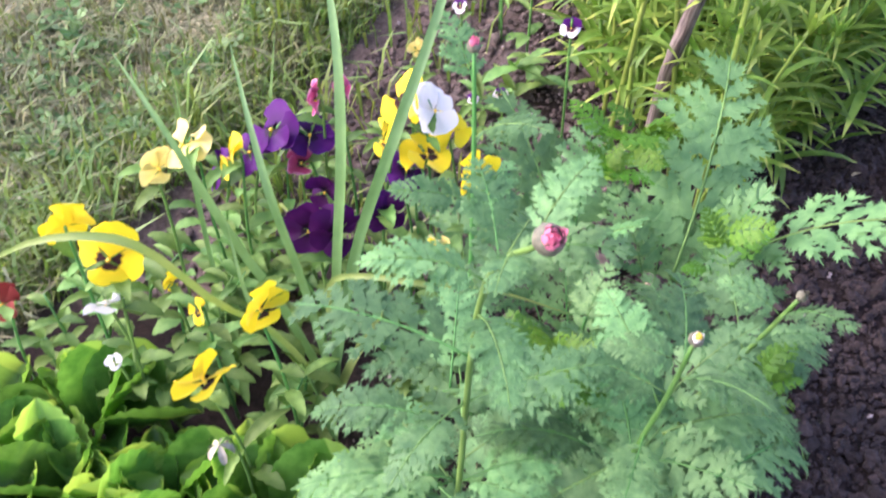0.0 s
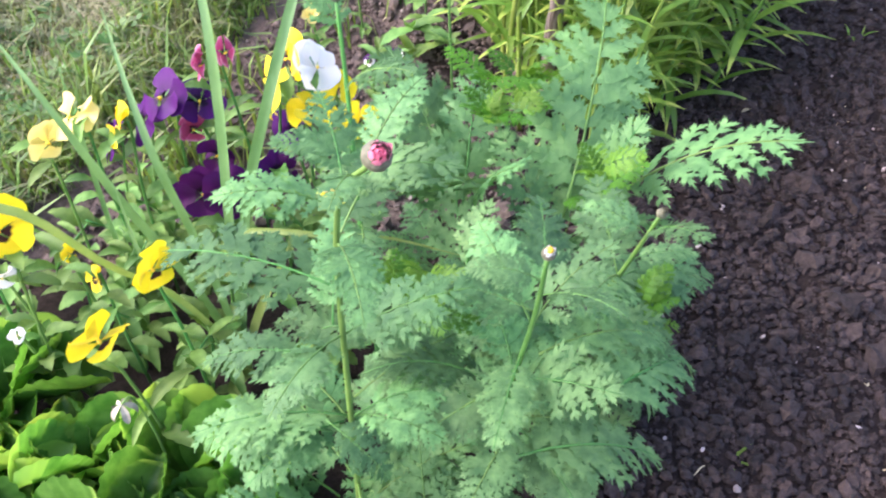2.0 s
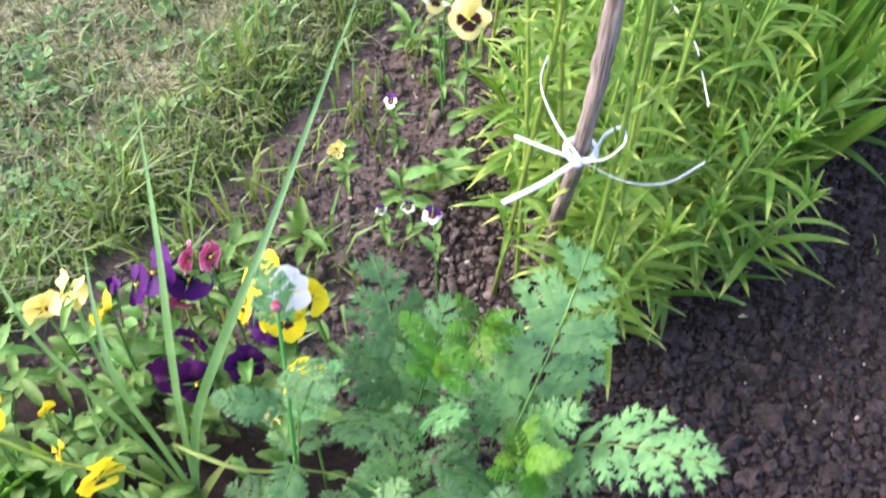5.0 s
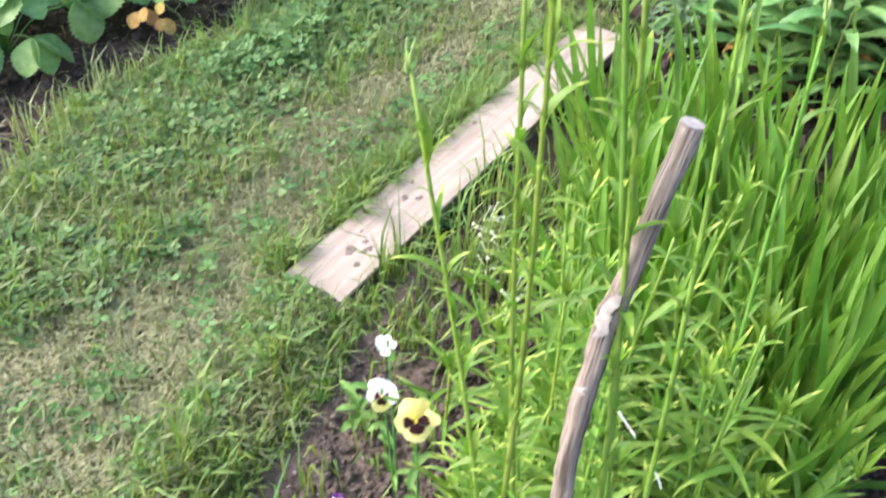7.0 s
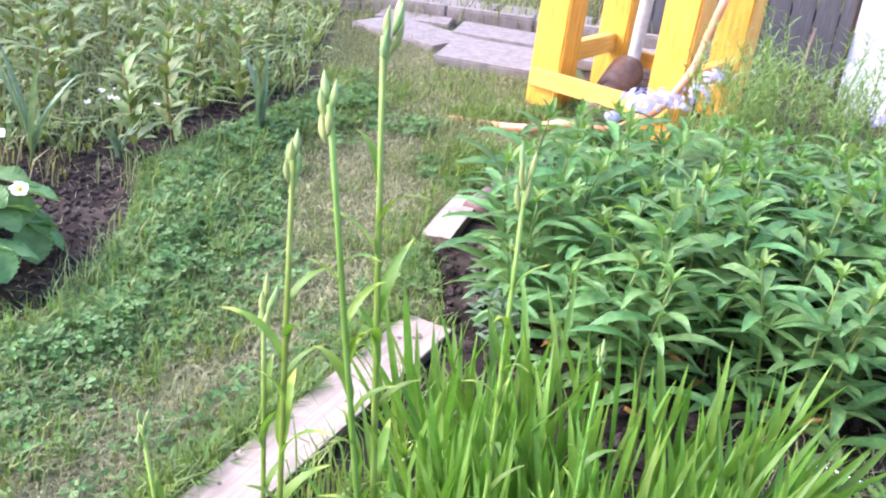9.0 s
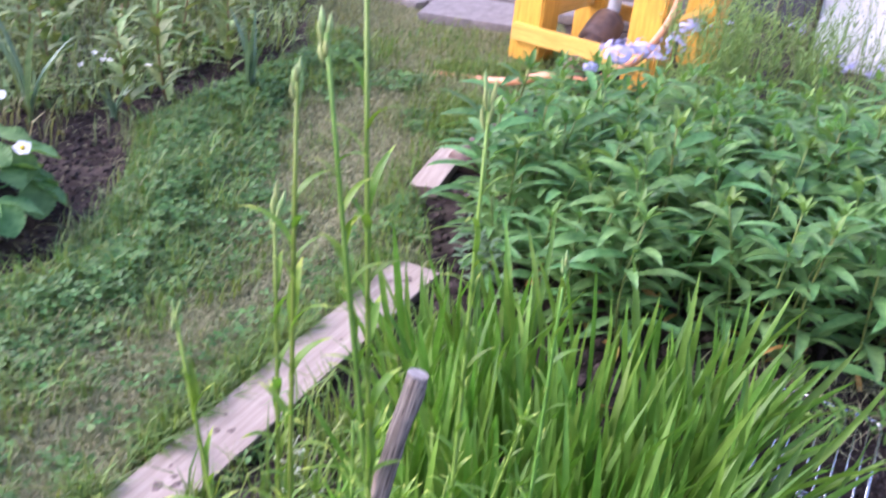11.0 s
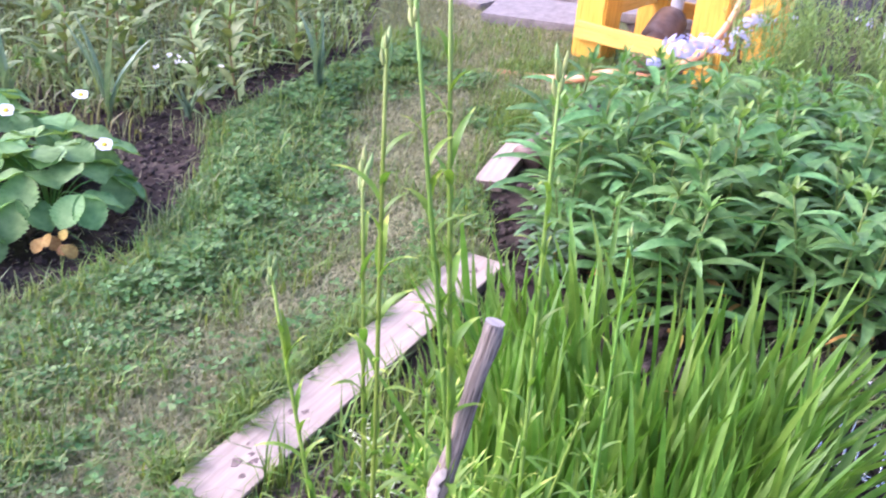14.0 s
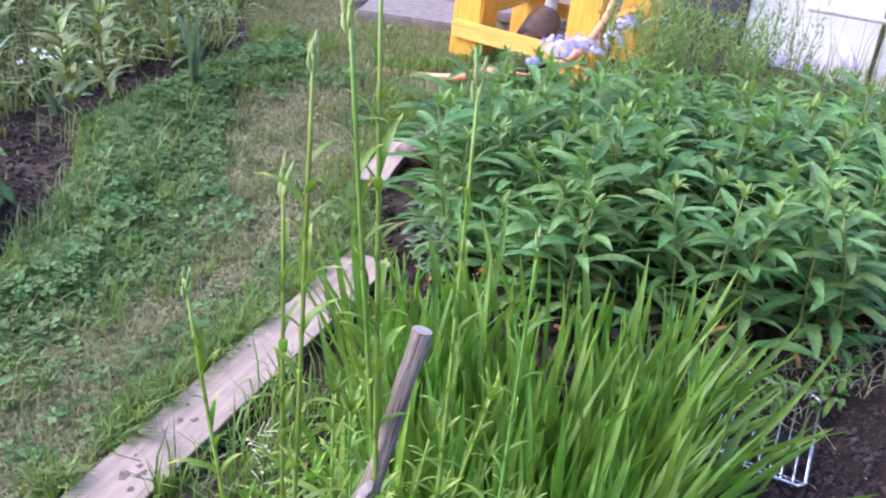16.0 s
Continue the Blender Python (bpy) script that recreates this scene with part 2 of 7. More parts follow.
M_HEL_STEM = leaf_mat("lance_stem", (0.09, 0.14, 0.03), (0.15, 0.2, 0.05), 0.5, 0.0, "object", 0.2)
M_DEAD = leaf_mat("withered_leaf", (0.28, 0.15, 0.04), (0.48, 0.33, 0.1), 0.7, 0.2, "object", 0.3, 0.03)
M_DULL = leaf_mat("dull_leaf", (0.14, 0.22, 0.075), (0.27, 0.36, 0.145), 0.55, 0.25, "island", 0.3, 0.025, 50)
M_DULL_STEM = plain_mat("reddish_stem", (0.14, 0.09, 0.035), (0.22, 0.17, 0.07), 0.6, 60)
M_BERRY = leaf_mat("strawberry_leaf", (0.105, 0.235, 0.068), (0.215, 0.385, 0.135), 0.5, 0.3, "object", 0.2, 0.015, 60)
M_LEEK = leaf_mat("blue_green_leaf", (0.1, 0.19, 0.11), (0.2, 0.3, 0.19), 0.42, 0.2, "object", 0.15, 0.01, 30)
P_YELLOW = petal_mat("yellow_petal", (0.88, 0.64, 0.003), (0.9, 0.74, 0.005))
P_YELLOW_EYE = petal_mat("yellow_petal_dark_eye", (0.88, 0.62, 0.003), (0.9, 0.74, 0.005), (0.03, 0.006, 0.004), 0.34)
P_PALE = petal_mat("pale_yellow_petal", (0.8, 0.66, 0.12), (0.85, 0.75, 0.25))
P_CREAM_EYE = petal_mat("cream_petal_dark_eye", (0.85, 0.72, 0.12), (0.85, 0.78, 0.32), (0.035, 0.006, 0.01), 0.5)
P_WHITE = petal_mat("white_petal", (0.84, 0.82, 0.72), (0.86, 0.86, 0.84))
P_WHITE_EYE = petal_mat("white_petal_dark_eye", (0.8, 0.5, 0.02), (0.85, 0.83, 0.85), (0.06, 0.01, 0.04), 0.42)
P_PURPLE = petal_mat("purple_petal", (0.026, 0.0018, 0.05), (0.062, 0.005, 0.105), (0.01, 0.001, 0.016), 0.26, trans=0.1, sheen=0.0)
P_VIOLET_DARK = petal_mat("dark_violet_petal", (0.018, 0.0015, 0.024), (0.055, 0.004, 0.07), (0.008, 0.001, 0.01), 0.25, sheen=0.0)
P_MAGENTA = petal_mat("magenta_petal", (0.18, 0.01, 0.05), (0.42, 0.05, 0.16), (0.05, 0.005, 0.02), 0.25, rim=(0.6, 0.25, 0.4))
P_RED = petal_mat("dark_red_petal", (0.12, 0.012, 0.008), (0.22, 0.025, 0.015))
P_GREENISH = petal_mat("greenish_white_petal", (0.5, 0.6, 0.3), (0.66, 0.7, 0.52))
P_LILAC = petal_mat("lilac_petal", (0.62, 0.58, 0.8), (0.55, 0.55, 0.82))
P_PINK = petal_mat("pink_bud_petal", (0.45, 0.06, 0.14), (0.75, 0.22, 0.32))
M_EYE = plain_mat("flower_eye", (0.75, 0.5, 0.02), (0.85, 0.62, 0.05), 0.6, 200)
M_SEPAL_DRY = plain_mat("dry_sepal", (0.25, 0.24, 0.16), (0.42, 0.4, 0.3), 0.8, 200)
M_SEPAL = plain_mat("bud_scale", (0.06, 0.07, 0.04), (0.2, 0.2, 0.13), 0.7, 200)
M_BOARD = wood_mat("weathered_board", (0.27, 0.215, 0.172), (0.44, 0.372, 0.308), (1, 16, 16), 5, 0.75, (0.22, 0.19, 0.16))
# sides, ends and underside get less than half the top's brightness
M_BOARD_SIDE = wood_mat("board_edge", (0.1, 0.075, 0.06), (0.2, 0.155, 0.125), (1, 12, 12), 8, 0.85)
M_KNOT = plain_mat("knot_wood", (0.055, 0.04, 0.033), (0.25, 0.19, 0.165), 0.8, 160)
M_STICK = stick_mat()
M_STICK_END = plain_mat("stick_cut", (0.3, 0.25, 0.22), (0.48, 0.42, 0.38), 0.8, 150)
M_SCAR = plain_mat("bare_scar", (0.2, 0.18, 0.165), (0.44, 0.41, 0.385), 0.7, 120)
M_RIBBON = plain_mat("white_ribbon", (0.56, 0.62, 0.66), (0.74, 0.78, 0.8), 0.35, 60, relief=0.1)
M_YELLOW_WOOD = wood_mat("yellow_stained_timber", (0.52, 0.25, 0.025), (0.82, 0.48, 0.06), (9, 9, 1), 7, 0.5, (0.68, 0.42, 0.1), 0.3)
M_YELLOW_RAIL = wood_mat("yellow_stained_rail", (0.55, 0.3, 0.05), (0.85, 0.55, 0.12), (1, 12, 12), 7, 0.55, (0.75, 0.58, 0.33), 0.3)
M_PIPE = plain_mat("brown_pipe", (0.075, 0.045, 0.036), (0.17, 0.11, 0.09), 0.5, 25, relief=0.25)
M_TUBE = plain_mat("grey_tube", (0.36, 0.38, 0.4), (0.52, 0.54, 0.56), 0.4, 30)
M_HOSE = plain_mat("orange_hose", (0.5, 0.22, 0.1), (0.66, 0.33, 0.18), 0.45, 30)
M_CHROME = plain_mat("chromed_wire", (0.55, 0.56, 0.57), (0.75, 0.76, 0.77), 0.25, 60, metal=0.9, relief=0.1)
M_SLAB = plain_mat("concrete_slab", (0.15, 0.135, 0.128), (0.27, 0.245, 0.235), 0.85, 22, relief=0.4, depth=0.004)
M_FILM = plain_mat("white_film", (0.78, 0.8, 0.82), (0.88, 0.89, 0.9), 0.35, 6, relief=0.5, depth=0.03)
M_DARKWALL = wood_mat("dark_boards", (0.03, 0.035, 0.045), (0.08, 0.085, 0.1), (9, 9, 1), 6, 0.7)
M_BARK = wood_mat("dark_bark", (0.06, 0.045, 0.035), (0.15, 0.115, 0.09), (9, 9, 1), 18, 0.85)
M_STONE = plain_mat("tan_stone", (0.22, 0.17, 0.12), (0.4, 0.33, 0.25), 0.9, 30, relief=0.5, depth=0.004)


# ---- mesh helpers ----
def mesh(name, V, F, mat, along=None, smooth=True):
    me = bpy.data.meshes.new(name)
    me.from_pydata(np.asarray(V, float).tolist(), [], [tuple(int(i) for i in f) for f in F])
    if along is not None:
        at = me.attributes.new("along", "FLOAT", "POINT")
        at.data.foreach_set("value", np.asarray(along, np.float32))
    if smooth:
        me.polygons.foreach_set("use_smooth", [True] * len(me.polygons))
    me.materials.append(mat)
    me.update()
    return me


def put(name, me, parent=None, m=None, label=""):
    ob = new(name, me)
    if parent:
        ob.parent = parent
    if m is not None:
        ob.matrix_basis = m
    if label:
        ob["label"] = label
    return ob


def thing(name, label, category, m=None, group="", kind=""):
    ob = tagged(new(name), label, category, group, kind)
    if m is not None:
        ob.matrix_basis = m
    return ob


class Heap:
    """Gathers pieces into one mesh."""

    def __init__(self):
        self.V, self.F, self.A, self.k = [], [], [], 0

    def add(self, V, F, A=None):
        V = np.asarray(V, float)
        self.V.append(V)
        self.F.extend([tuple(i + self.k for i in f) for f in F])
        self.A.append(np.zeros(len(V)) if A is None else np.asarray(A, float))
        self.k += len(V)

    def mesh(self, name, mat, smooth=True):
        return mesh(name, np.concatenate(self.V), self.F, mat, np.concatenate(self.A), smooth)


def unit(v):
    v = np.asarray(v, float)
    return v / (np.linalg.norm(v, axis=-1, keepdims=True) + 1e-12)


def arch(length, e0, e1, n=7, az=0.0, turn=0.0):
    """Centre line of a leaf from the origin; its rise goes from e0 to e1 degrees, its heading turns on the way."""
    s = np.linspace(0, 1, n)
    e = np.radians(e0 + (e1 - e0) * s)
    a = np.radians(az + turn * s)
    d = np.stack([np.cos(e) * np.cos(a), np.cos(e) * np.sin(a), np.sin(e)], 1)
    P = np.zeros((n, 3))
    P[1:] = np.cumsum((d[1:] + d[:-1]) / 2 * (length / (n - 1)), 0)
    return P


def strip(P, W, fold=0.25, face=(0, 0, 1)):
    """A leaf blade along P, half as wide as W at each point on either side, folded along its middle."""
    P, W = np.asarray(P, float), np.asarray(W, float)
    T = unit(np.gradient(P, axis=0))
    side = unit(np.cross(T, np.asarray(face, float)))
    up = np.cross(side, T)
    L = P - side * W[:, None] + up * (fold * W)[:, None]
    R = P + side * W[:, None] + up * (fold * W)[:, None]
    n = len(P)
    V = np.stack([L, P, R], 1).reshape(-1, 3)
    F = []
    for i in range(n - 1):
        a, b = 3 * i, 3 * i + 3
        F += [(a, a + 1, b + 1, b), (a + 1, a + 2, b + 2, b + 1)]
    return V, F, np.repeat(np.linspace(0, 1, n), 3)


def tube(P, R, sides=6, cap=True):
    P = np.asarray(P, float)
    n = len(P)
    R = np.full(n, R) if np.isscalar(R) else np.asarray(R, float)
    T = unit(np.gradient(P, axis=0))
    ref = np.array([0.31, 0.17, 0.93]) if abs(T[0][2]) < 0.8 else np.array([0.95, 0.2, 0.1])
    U = unit(np.cross(T, ref))
    W = np.cross(T, U)
    an = np.linspace(0, 2 * np.pi, sides, endpoint=False)
    V = (P[:, None] + R[:, None, None] * (np.cos(an)[None, :, None] * U[:, None] + np.sin(an)[None, :, None] * W[:, None])).reshape(-1, 3)
    F = []
    for i in range(n - 1):
        for j in range(sides):
            k = (j + 1) % sides
            F.append((i * sides + j, i * sides + k, (i + 1) * sides + k, (i + 1) * sides + j))
    if cap:
        F.append(tuple(range(sides))[::-1])
        F.append(tuple(range((n - 1) * sides, n * sides)))
    return V, F, np.repeat(np.linspace(0, 1, n), sides)


def curve_pts(pts, n=14):
    """A smooth line through a few points."""
    pts = np.asarray(pts, float)
    k = len(pts)
    if k == 2:
        return pts[0] + (pts[1] - pts[0]) * np.linspace(0, 1, n)[:, None]
    ext = np.vstack([2 * pts[0] - pts[1], pts, 2 * pts[-1] - pts[-2]])
    out = []
    for t in np.linspace(0, k - 1, n):
        i = min(int(t), k - 2)
        u = t - i
        p0, p1, p2, p3 = ext[i:i + 4]
        out.append(0.5 * (2 * p1 + (p2 - p0) * u + (2 * p0 - 5 * p1 + 4 * p2 - p3) * u * u + (3 * p1 - p0 - 3 * p2 + p3) * u ** 3))
    return np.array(out)


def broad(length, width, nu=10, nv=6, peak=0.55, teeth=0, depth=0.0, cup=0.1, rise=30, fall=-20, pleat=0.0, ripple=0.0, rng=None, power=0.8):
    """A broad leaf on +x: outline widest at peak, toothed rim, cupped across, arched along."""
    s = np.linspace(0, 1, nu + 1)
    w = np.where(s < peak, np.sin(0.5 * np.pi * s / peak) ** power, np.cos(0.5 * np.pi * (s - peak) / (1 - peak)) ** 0.75) * width / 2
    w = np.maximum(w, width * 0.015)
    C = arch(length, rise, fall, nu + 1)
    T = unit(np.gradient(C, axis=0))
    N = np.stack([-T[:, 2], 0 * T[:, 0], T[:, 0]], 1)
    V, A = [], []
    ph = rng.uniform(0, 6.28) if rng else 0
    for i in range(nu + 1):
        for j in range(-nv // 2, nv // 2 + 1):
            v = j / (nv / 2)
            rim = abs(v) ** 3
            k = 1 + depth * rim * math.sin(2 * math.pi * teeth * s[i]) if teeth else 1
            y = w[i] * v * k
            z = cup * w[i] * v * v + pleat * w[i] * math.cos(9 * v + 3) * 0.3 + ripple * width * rim * math.sin(7 * s[i] * 2 + ph + (1.7 if v > 0 else 0))
            fx = depth * rim * 0.02 * length * math.cos(2 * math.pi * teeth * s[i]) if teeth else 0
            V.append(C[i] + np.array([fx, y, 0]) + N[i] * z)
            A.append(s[i])
    F = []
    c = nv + 1 if nv % 2 == 0 else nv
    for i in range(nu):
        for j in range(c - 1):
            a = i * c + j
            F.append((a, a + 1, a + c + 1, a + c))
    return np.array(V), F, np.array(A)


def turned(V, m):
    m = np.array(m)
    return np.asarray(V) @ m[:3, :3].T + m[:3, 3]


def box(sx, sy, sz, bevel=0.0):
    """A box standing on z = 0, its edges bevelled."""
    bm = bmesh.new()
    bmesh.ops.create_cube(bm, size=1)
    bmesh.ops.scale(bm, vec=(sx, sy, sz), verts=bm.verts)
    bmesh.ops.translate(bm, vec=(0, 0, sz / 2), verts=bm.verts)
    if bevel:
        bmesh.ops.bevel(bm, geom=bm.edges[:], offset=bevel, segments=2, affect="EDGES")
    return bm


def bm_mesh(name, bm, mat, smooth=False):
    me = bpy.data.meshes.new(name)
    bm.to_mesh(me)
    bm.free()
    me.materials.append(mat)
    if smooth:
        me.polygons.foreach_set("use_smooth", [True] * len(me.polygons))
    return me


def part(name, bm, mat, parent, m=None, label="", smooth=False):
    return put(name, bm_mesh(name, bm, mat, smooth), parent, m, label)


# ---- the plan ----
RIGHT_Y = [-3, 0.4, 0.68, 0.9, 1.07, 1.26, 1.44, 1.65, 2.75, 2.85, 3.25, 3.6, 3.95, 4.25, 4.7, 5.2, 8]
RIGHT_X = [-1.2, -0.42, -0.31, -0.225, -0.13, -0.05, 0.0, 0.02, 0.42, 0.38, 0.33, 0.42, 0.62, 0.75, 0.8, 0.9, 0.9]
LEFT_Y = [-3, 0.8, 1.45, 1.72, 2.0, 2.17, 2.38, 2.6, 3.1, 3.6, 4.0, 4.4, 4.65, 5.1, 5.9, 8]
LEFT_X = [-4, -1.9, -0.92, -0.77, -0.73, -0.755, -0.64, -0.53, -0.52, -0.64, -0.47, -0.35, -0.22, -0.34, -0.42, -0.5]


def lawn_depth(x, y):
    """How far inside the lawn a place lies; negative outside."""
    return np.minimum(np.interp(y, RIGHT_Y, RIGHT_X) - x, x - np.interp(y, LEFT_Y, LEFT_X))


def ground_z(x, y):
    """Height of the ground without its crumbs."""
    k = noise.noise(Vector((x * 1.7, y * 1.7, 0.3))) * 0.012 + noise.noise(Vector((x * 6, y * 6, 5.0))) * 0.006
    inside = float(lawn_depth(x, y))
    return k * min(1, max(0.0, 6 - abs(x)) / 3) + 0.012 * min(1.0, max(0.0, (inside + 0.02) / 0.08))


def bed_z(x, y):
    """Height of the dug soil with its humps."""
    hump = noise.noise(Vector((x * 28, y * 28, 1))) * 0.006 + max(0, noise.noise(Vector((x * 60, y * 60, 7)))) * 0.004
    return ground_z(x, y) + hump + max(0.0, noise.noise(Vector((x * 9, y * 9, 3)))) * 0.014 + noise.noise(Vector((x * 17, y * 17, 4))) * 0.008


def make_ground():
    xs = np.concatenate([[-3000, -300, -60, -15, -6, -4.8], np.arange(-4, -1.7, 0.12), np.arange(-1.7, -0.4, 0.03), np.arange(-0.4, 1.6, 0.0125), np.arange(1.6, 2.6, 0.04), np.arange(2.6, 5.2, 0.13), [6, 8, 20, 80, 400, 3000]])
    ys = np.concatenate([[-3000, -300, -60, -15, -5, -3], np.arange(-2.0, 0.0, 0.1), np.arange(0.0, 2.1, 0.0125), np.arange(2.1, 6.6, 0.03), [7.2, 8.5, 11, 16, 40, 150, 600, 3000]])
    X, Y = np.meshgrid(xs, ys)
    Z = np.zeros_like(X)
    lawn = lawn_depth(X, Y)
    for i in range(X.shape[0]):
        for j in range(X.shape[1]):
            x, y = X[i, j], Y[i, j]
            if abs(x) > 7 or abs(y) > 9:
                continue
            near = -1.7 < x < 2.6 and -0.05 < y < 6.6
            Z[i, j] = bed_z(x, y) if near and lawn[i, j] < 0.02 else ground_z(x, y)
    nx, ny = len(xs), len(ys)
    V = np.stack([X, Y, Z], -1).reshape(-1, 3)
    i, j = np.meshgrid(np.arange(ny - 1), np.arange(nx - 1), indexing="ij")
    a = (i * nx + j).ravel()
    F = np.stack([a, a + 1, a + nx + 1, a + nx], 1)
    me = mesh("ground", V, F, M_EARTH)
    lw = np.clip(0.5 + lawn / 0.05, 0, 1)
    wob = 0.25 * np.sin(X * 2.1 + 1) + 0.2 * np.sin(Y * 2.7) + 0.1 * np.sin(X * 5.3 + Y * 4.1)
    far = np.maximum.reduce([-2.6 + wob - X, X - 4.2 - wob, Y - 7.5, -1.1 + wob - Y])
    lw = np.maximum(lw, np.clip(0.5 + far / 0.5, 0, 1))
    dry = np.clip(1.0 - (X - 0.16) / 0.14, 0, 1) * np.clip((Y - 0.6) / 0.2, 0, 1) * np.clip((2.0 - Y) / 0.3, 0, 1)
    back = np.clip((Y - 2.3) / 0.7, 0, 1)
    dry = (dry * (1 - back) + 0.42 * back) * np.clip((X + 0.7) / 0.2, 0, 1)
    dry = np.maximum(dry, 0.4 * np.clip((-0.4 - X) / 0.15, 0, 1) * np.clip((Y - 1.2) / 0.5, 0, 1) * np.clip((4.6 - Y) / 0.5, 0, 1))
    for name, v in (("lawn", lw), ("dry", dry)):
        at = me.attributes.new(name, "FLOAT", "POINT")
        at.data.foreach_set("value", v.astype(np.float32).ravel())
    return tagged(put("ground", me), "dark crumbly garden soil with paler dry patches along the lawn", "ground", kind="structure")


make_ground()


def blades(name, pts, heights, widths, lean, mat, label, category, rng, kink=0.5, z0=None):
    """Many grass blades in one mesh; lean: how far each tip lies from its foot, as a share of its height."""
    n = len(pts)
    az = rng.uniform(0, 2 * np.pi, n)
    d = np.stack([np.cos(az), np.sin(az)], 1)
    s = np.stack([-d[:, 1], d[:, 0]], 1)
    base = np.array([ground_z(x, y) for x, y in pts]) - 0.003 if z0 is None else z0
    B = np.column_stack([pts, base])
    h, w, ln = heights[:, None], widths[:, None], lean[:, None]
    s3 = np.column_stack([s, np.zeros(n)])
    d3 = np.column_stack([d, np.zeros(n)])
    up = np.array([0, 0, 1.0])
    mid = B + up * h * (0.62) + d3 * h * ln * 0.3
    tip = B + up * h * np.clip(1 - kink * ln * 0.45, 0.12, 1) + d3 * h * ln
    V = np.stack([B - s3 * w * 0.8, B + s3 * w * 0.8, mid - s3 * w, mid + s3 * w, tip], 1).reshape(-1, 3)
    k = np.arange(n) * 5
    q = np.stack([k, k + 1, k + 3, k + 2], 1).tolist()
    t = np.stack([k + 2, k + 3, k + 4], 1).tolist()
    me = mesh(name, V, q + t, mat, smooth=False)
    return tagged(put(name, me), label, category, kind="stuff")


def scatter(n, x0, x1, y0, y1, keep, rng):
    pts = np.column_stack([rng.uniform(x0, x1, n), rng.uniform(y0, y1, n)])
    return pts[keep(pts)]


BOARD = dict(a=(-0.057, 1.672), b=(0.380, 2.735), w=0.13)


def on_board(p):
    for a, b, w in (((-0.057, 1.672), (0.380, 2.735), 0.13), ((0.352, 3.26), (0.435, 3.62), 0.13)):
        a, b = np.array(a), np.array(b)
        d = (b - a) / np.linalg.norm(b - a)
        r = p - a
        u, v = r @ d, r @ np.array([-d[1], d[0]])
        hit = (u > -0.004) & (u < np.linalg.norm(b - a) + 0.004) & (np.abs(v) < w / 2 + 0.004)
        yield hit


def clear_of_boards(p):
    ok = np.ones(len(p), bool)
    for hit in on_board(p):
        ok &= ~hit
    return ok


def patch(p, scale, shift):
    return np.array([noise.noise(Vector((x * scale, y * scale, shift))) for x, y in p])


def paleness(p):
    """Share of dry, worn lawn: highest along its middle, low beside the far bed and along the plank."""
    left = p[:, 0] - np.interp(p[:, 1], LEFT_Y, LEFT_X)
    right = np.interp(p[:, 1], RIGHT_Y, RIGHT_X) - p[:, 0]
    k = np.clip((left - 0.26) / 0.2, 0, 1) * np.clip((right - 0.08) / 0.12, 0, 1)
    k = k * np.clip((p[:, 1] - 0.85) / 0.4, 0.4, 1)
    return np.clip(k * (0.9 + 1.3 * patch(p, 2.3, 11.0) + 0.9 * patch(p, 6, 4.0)), 0, 1)


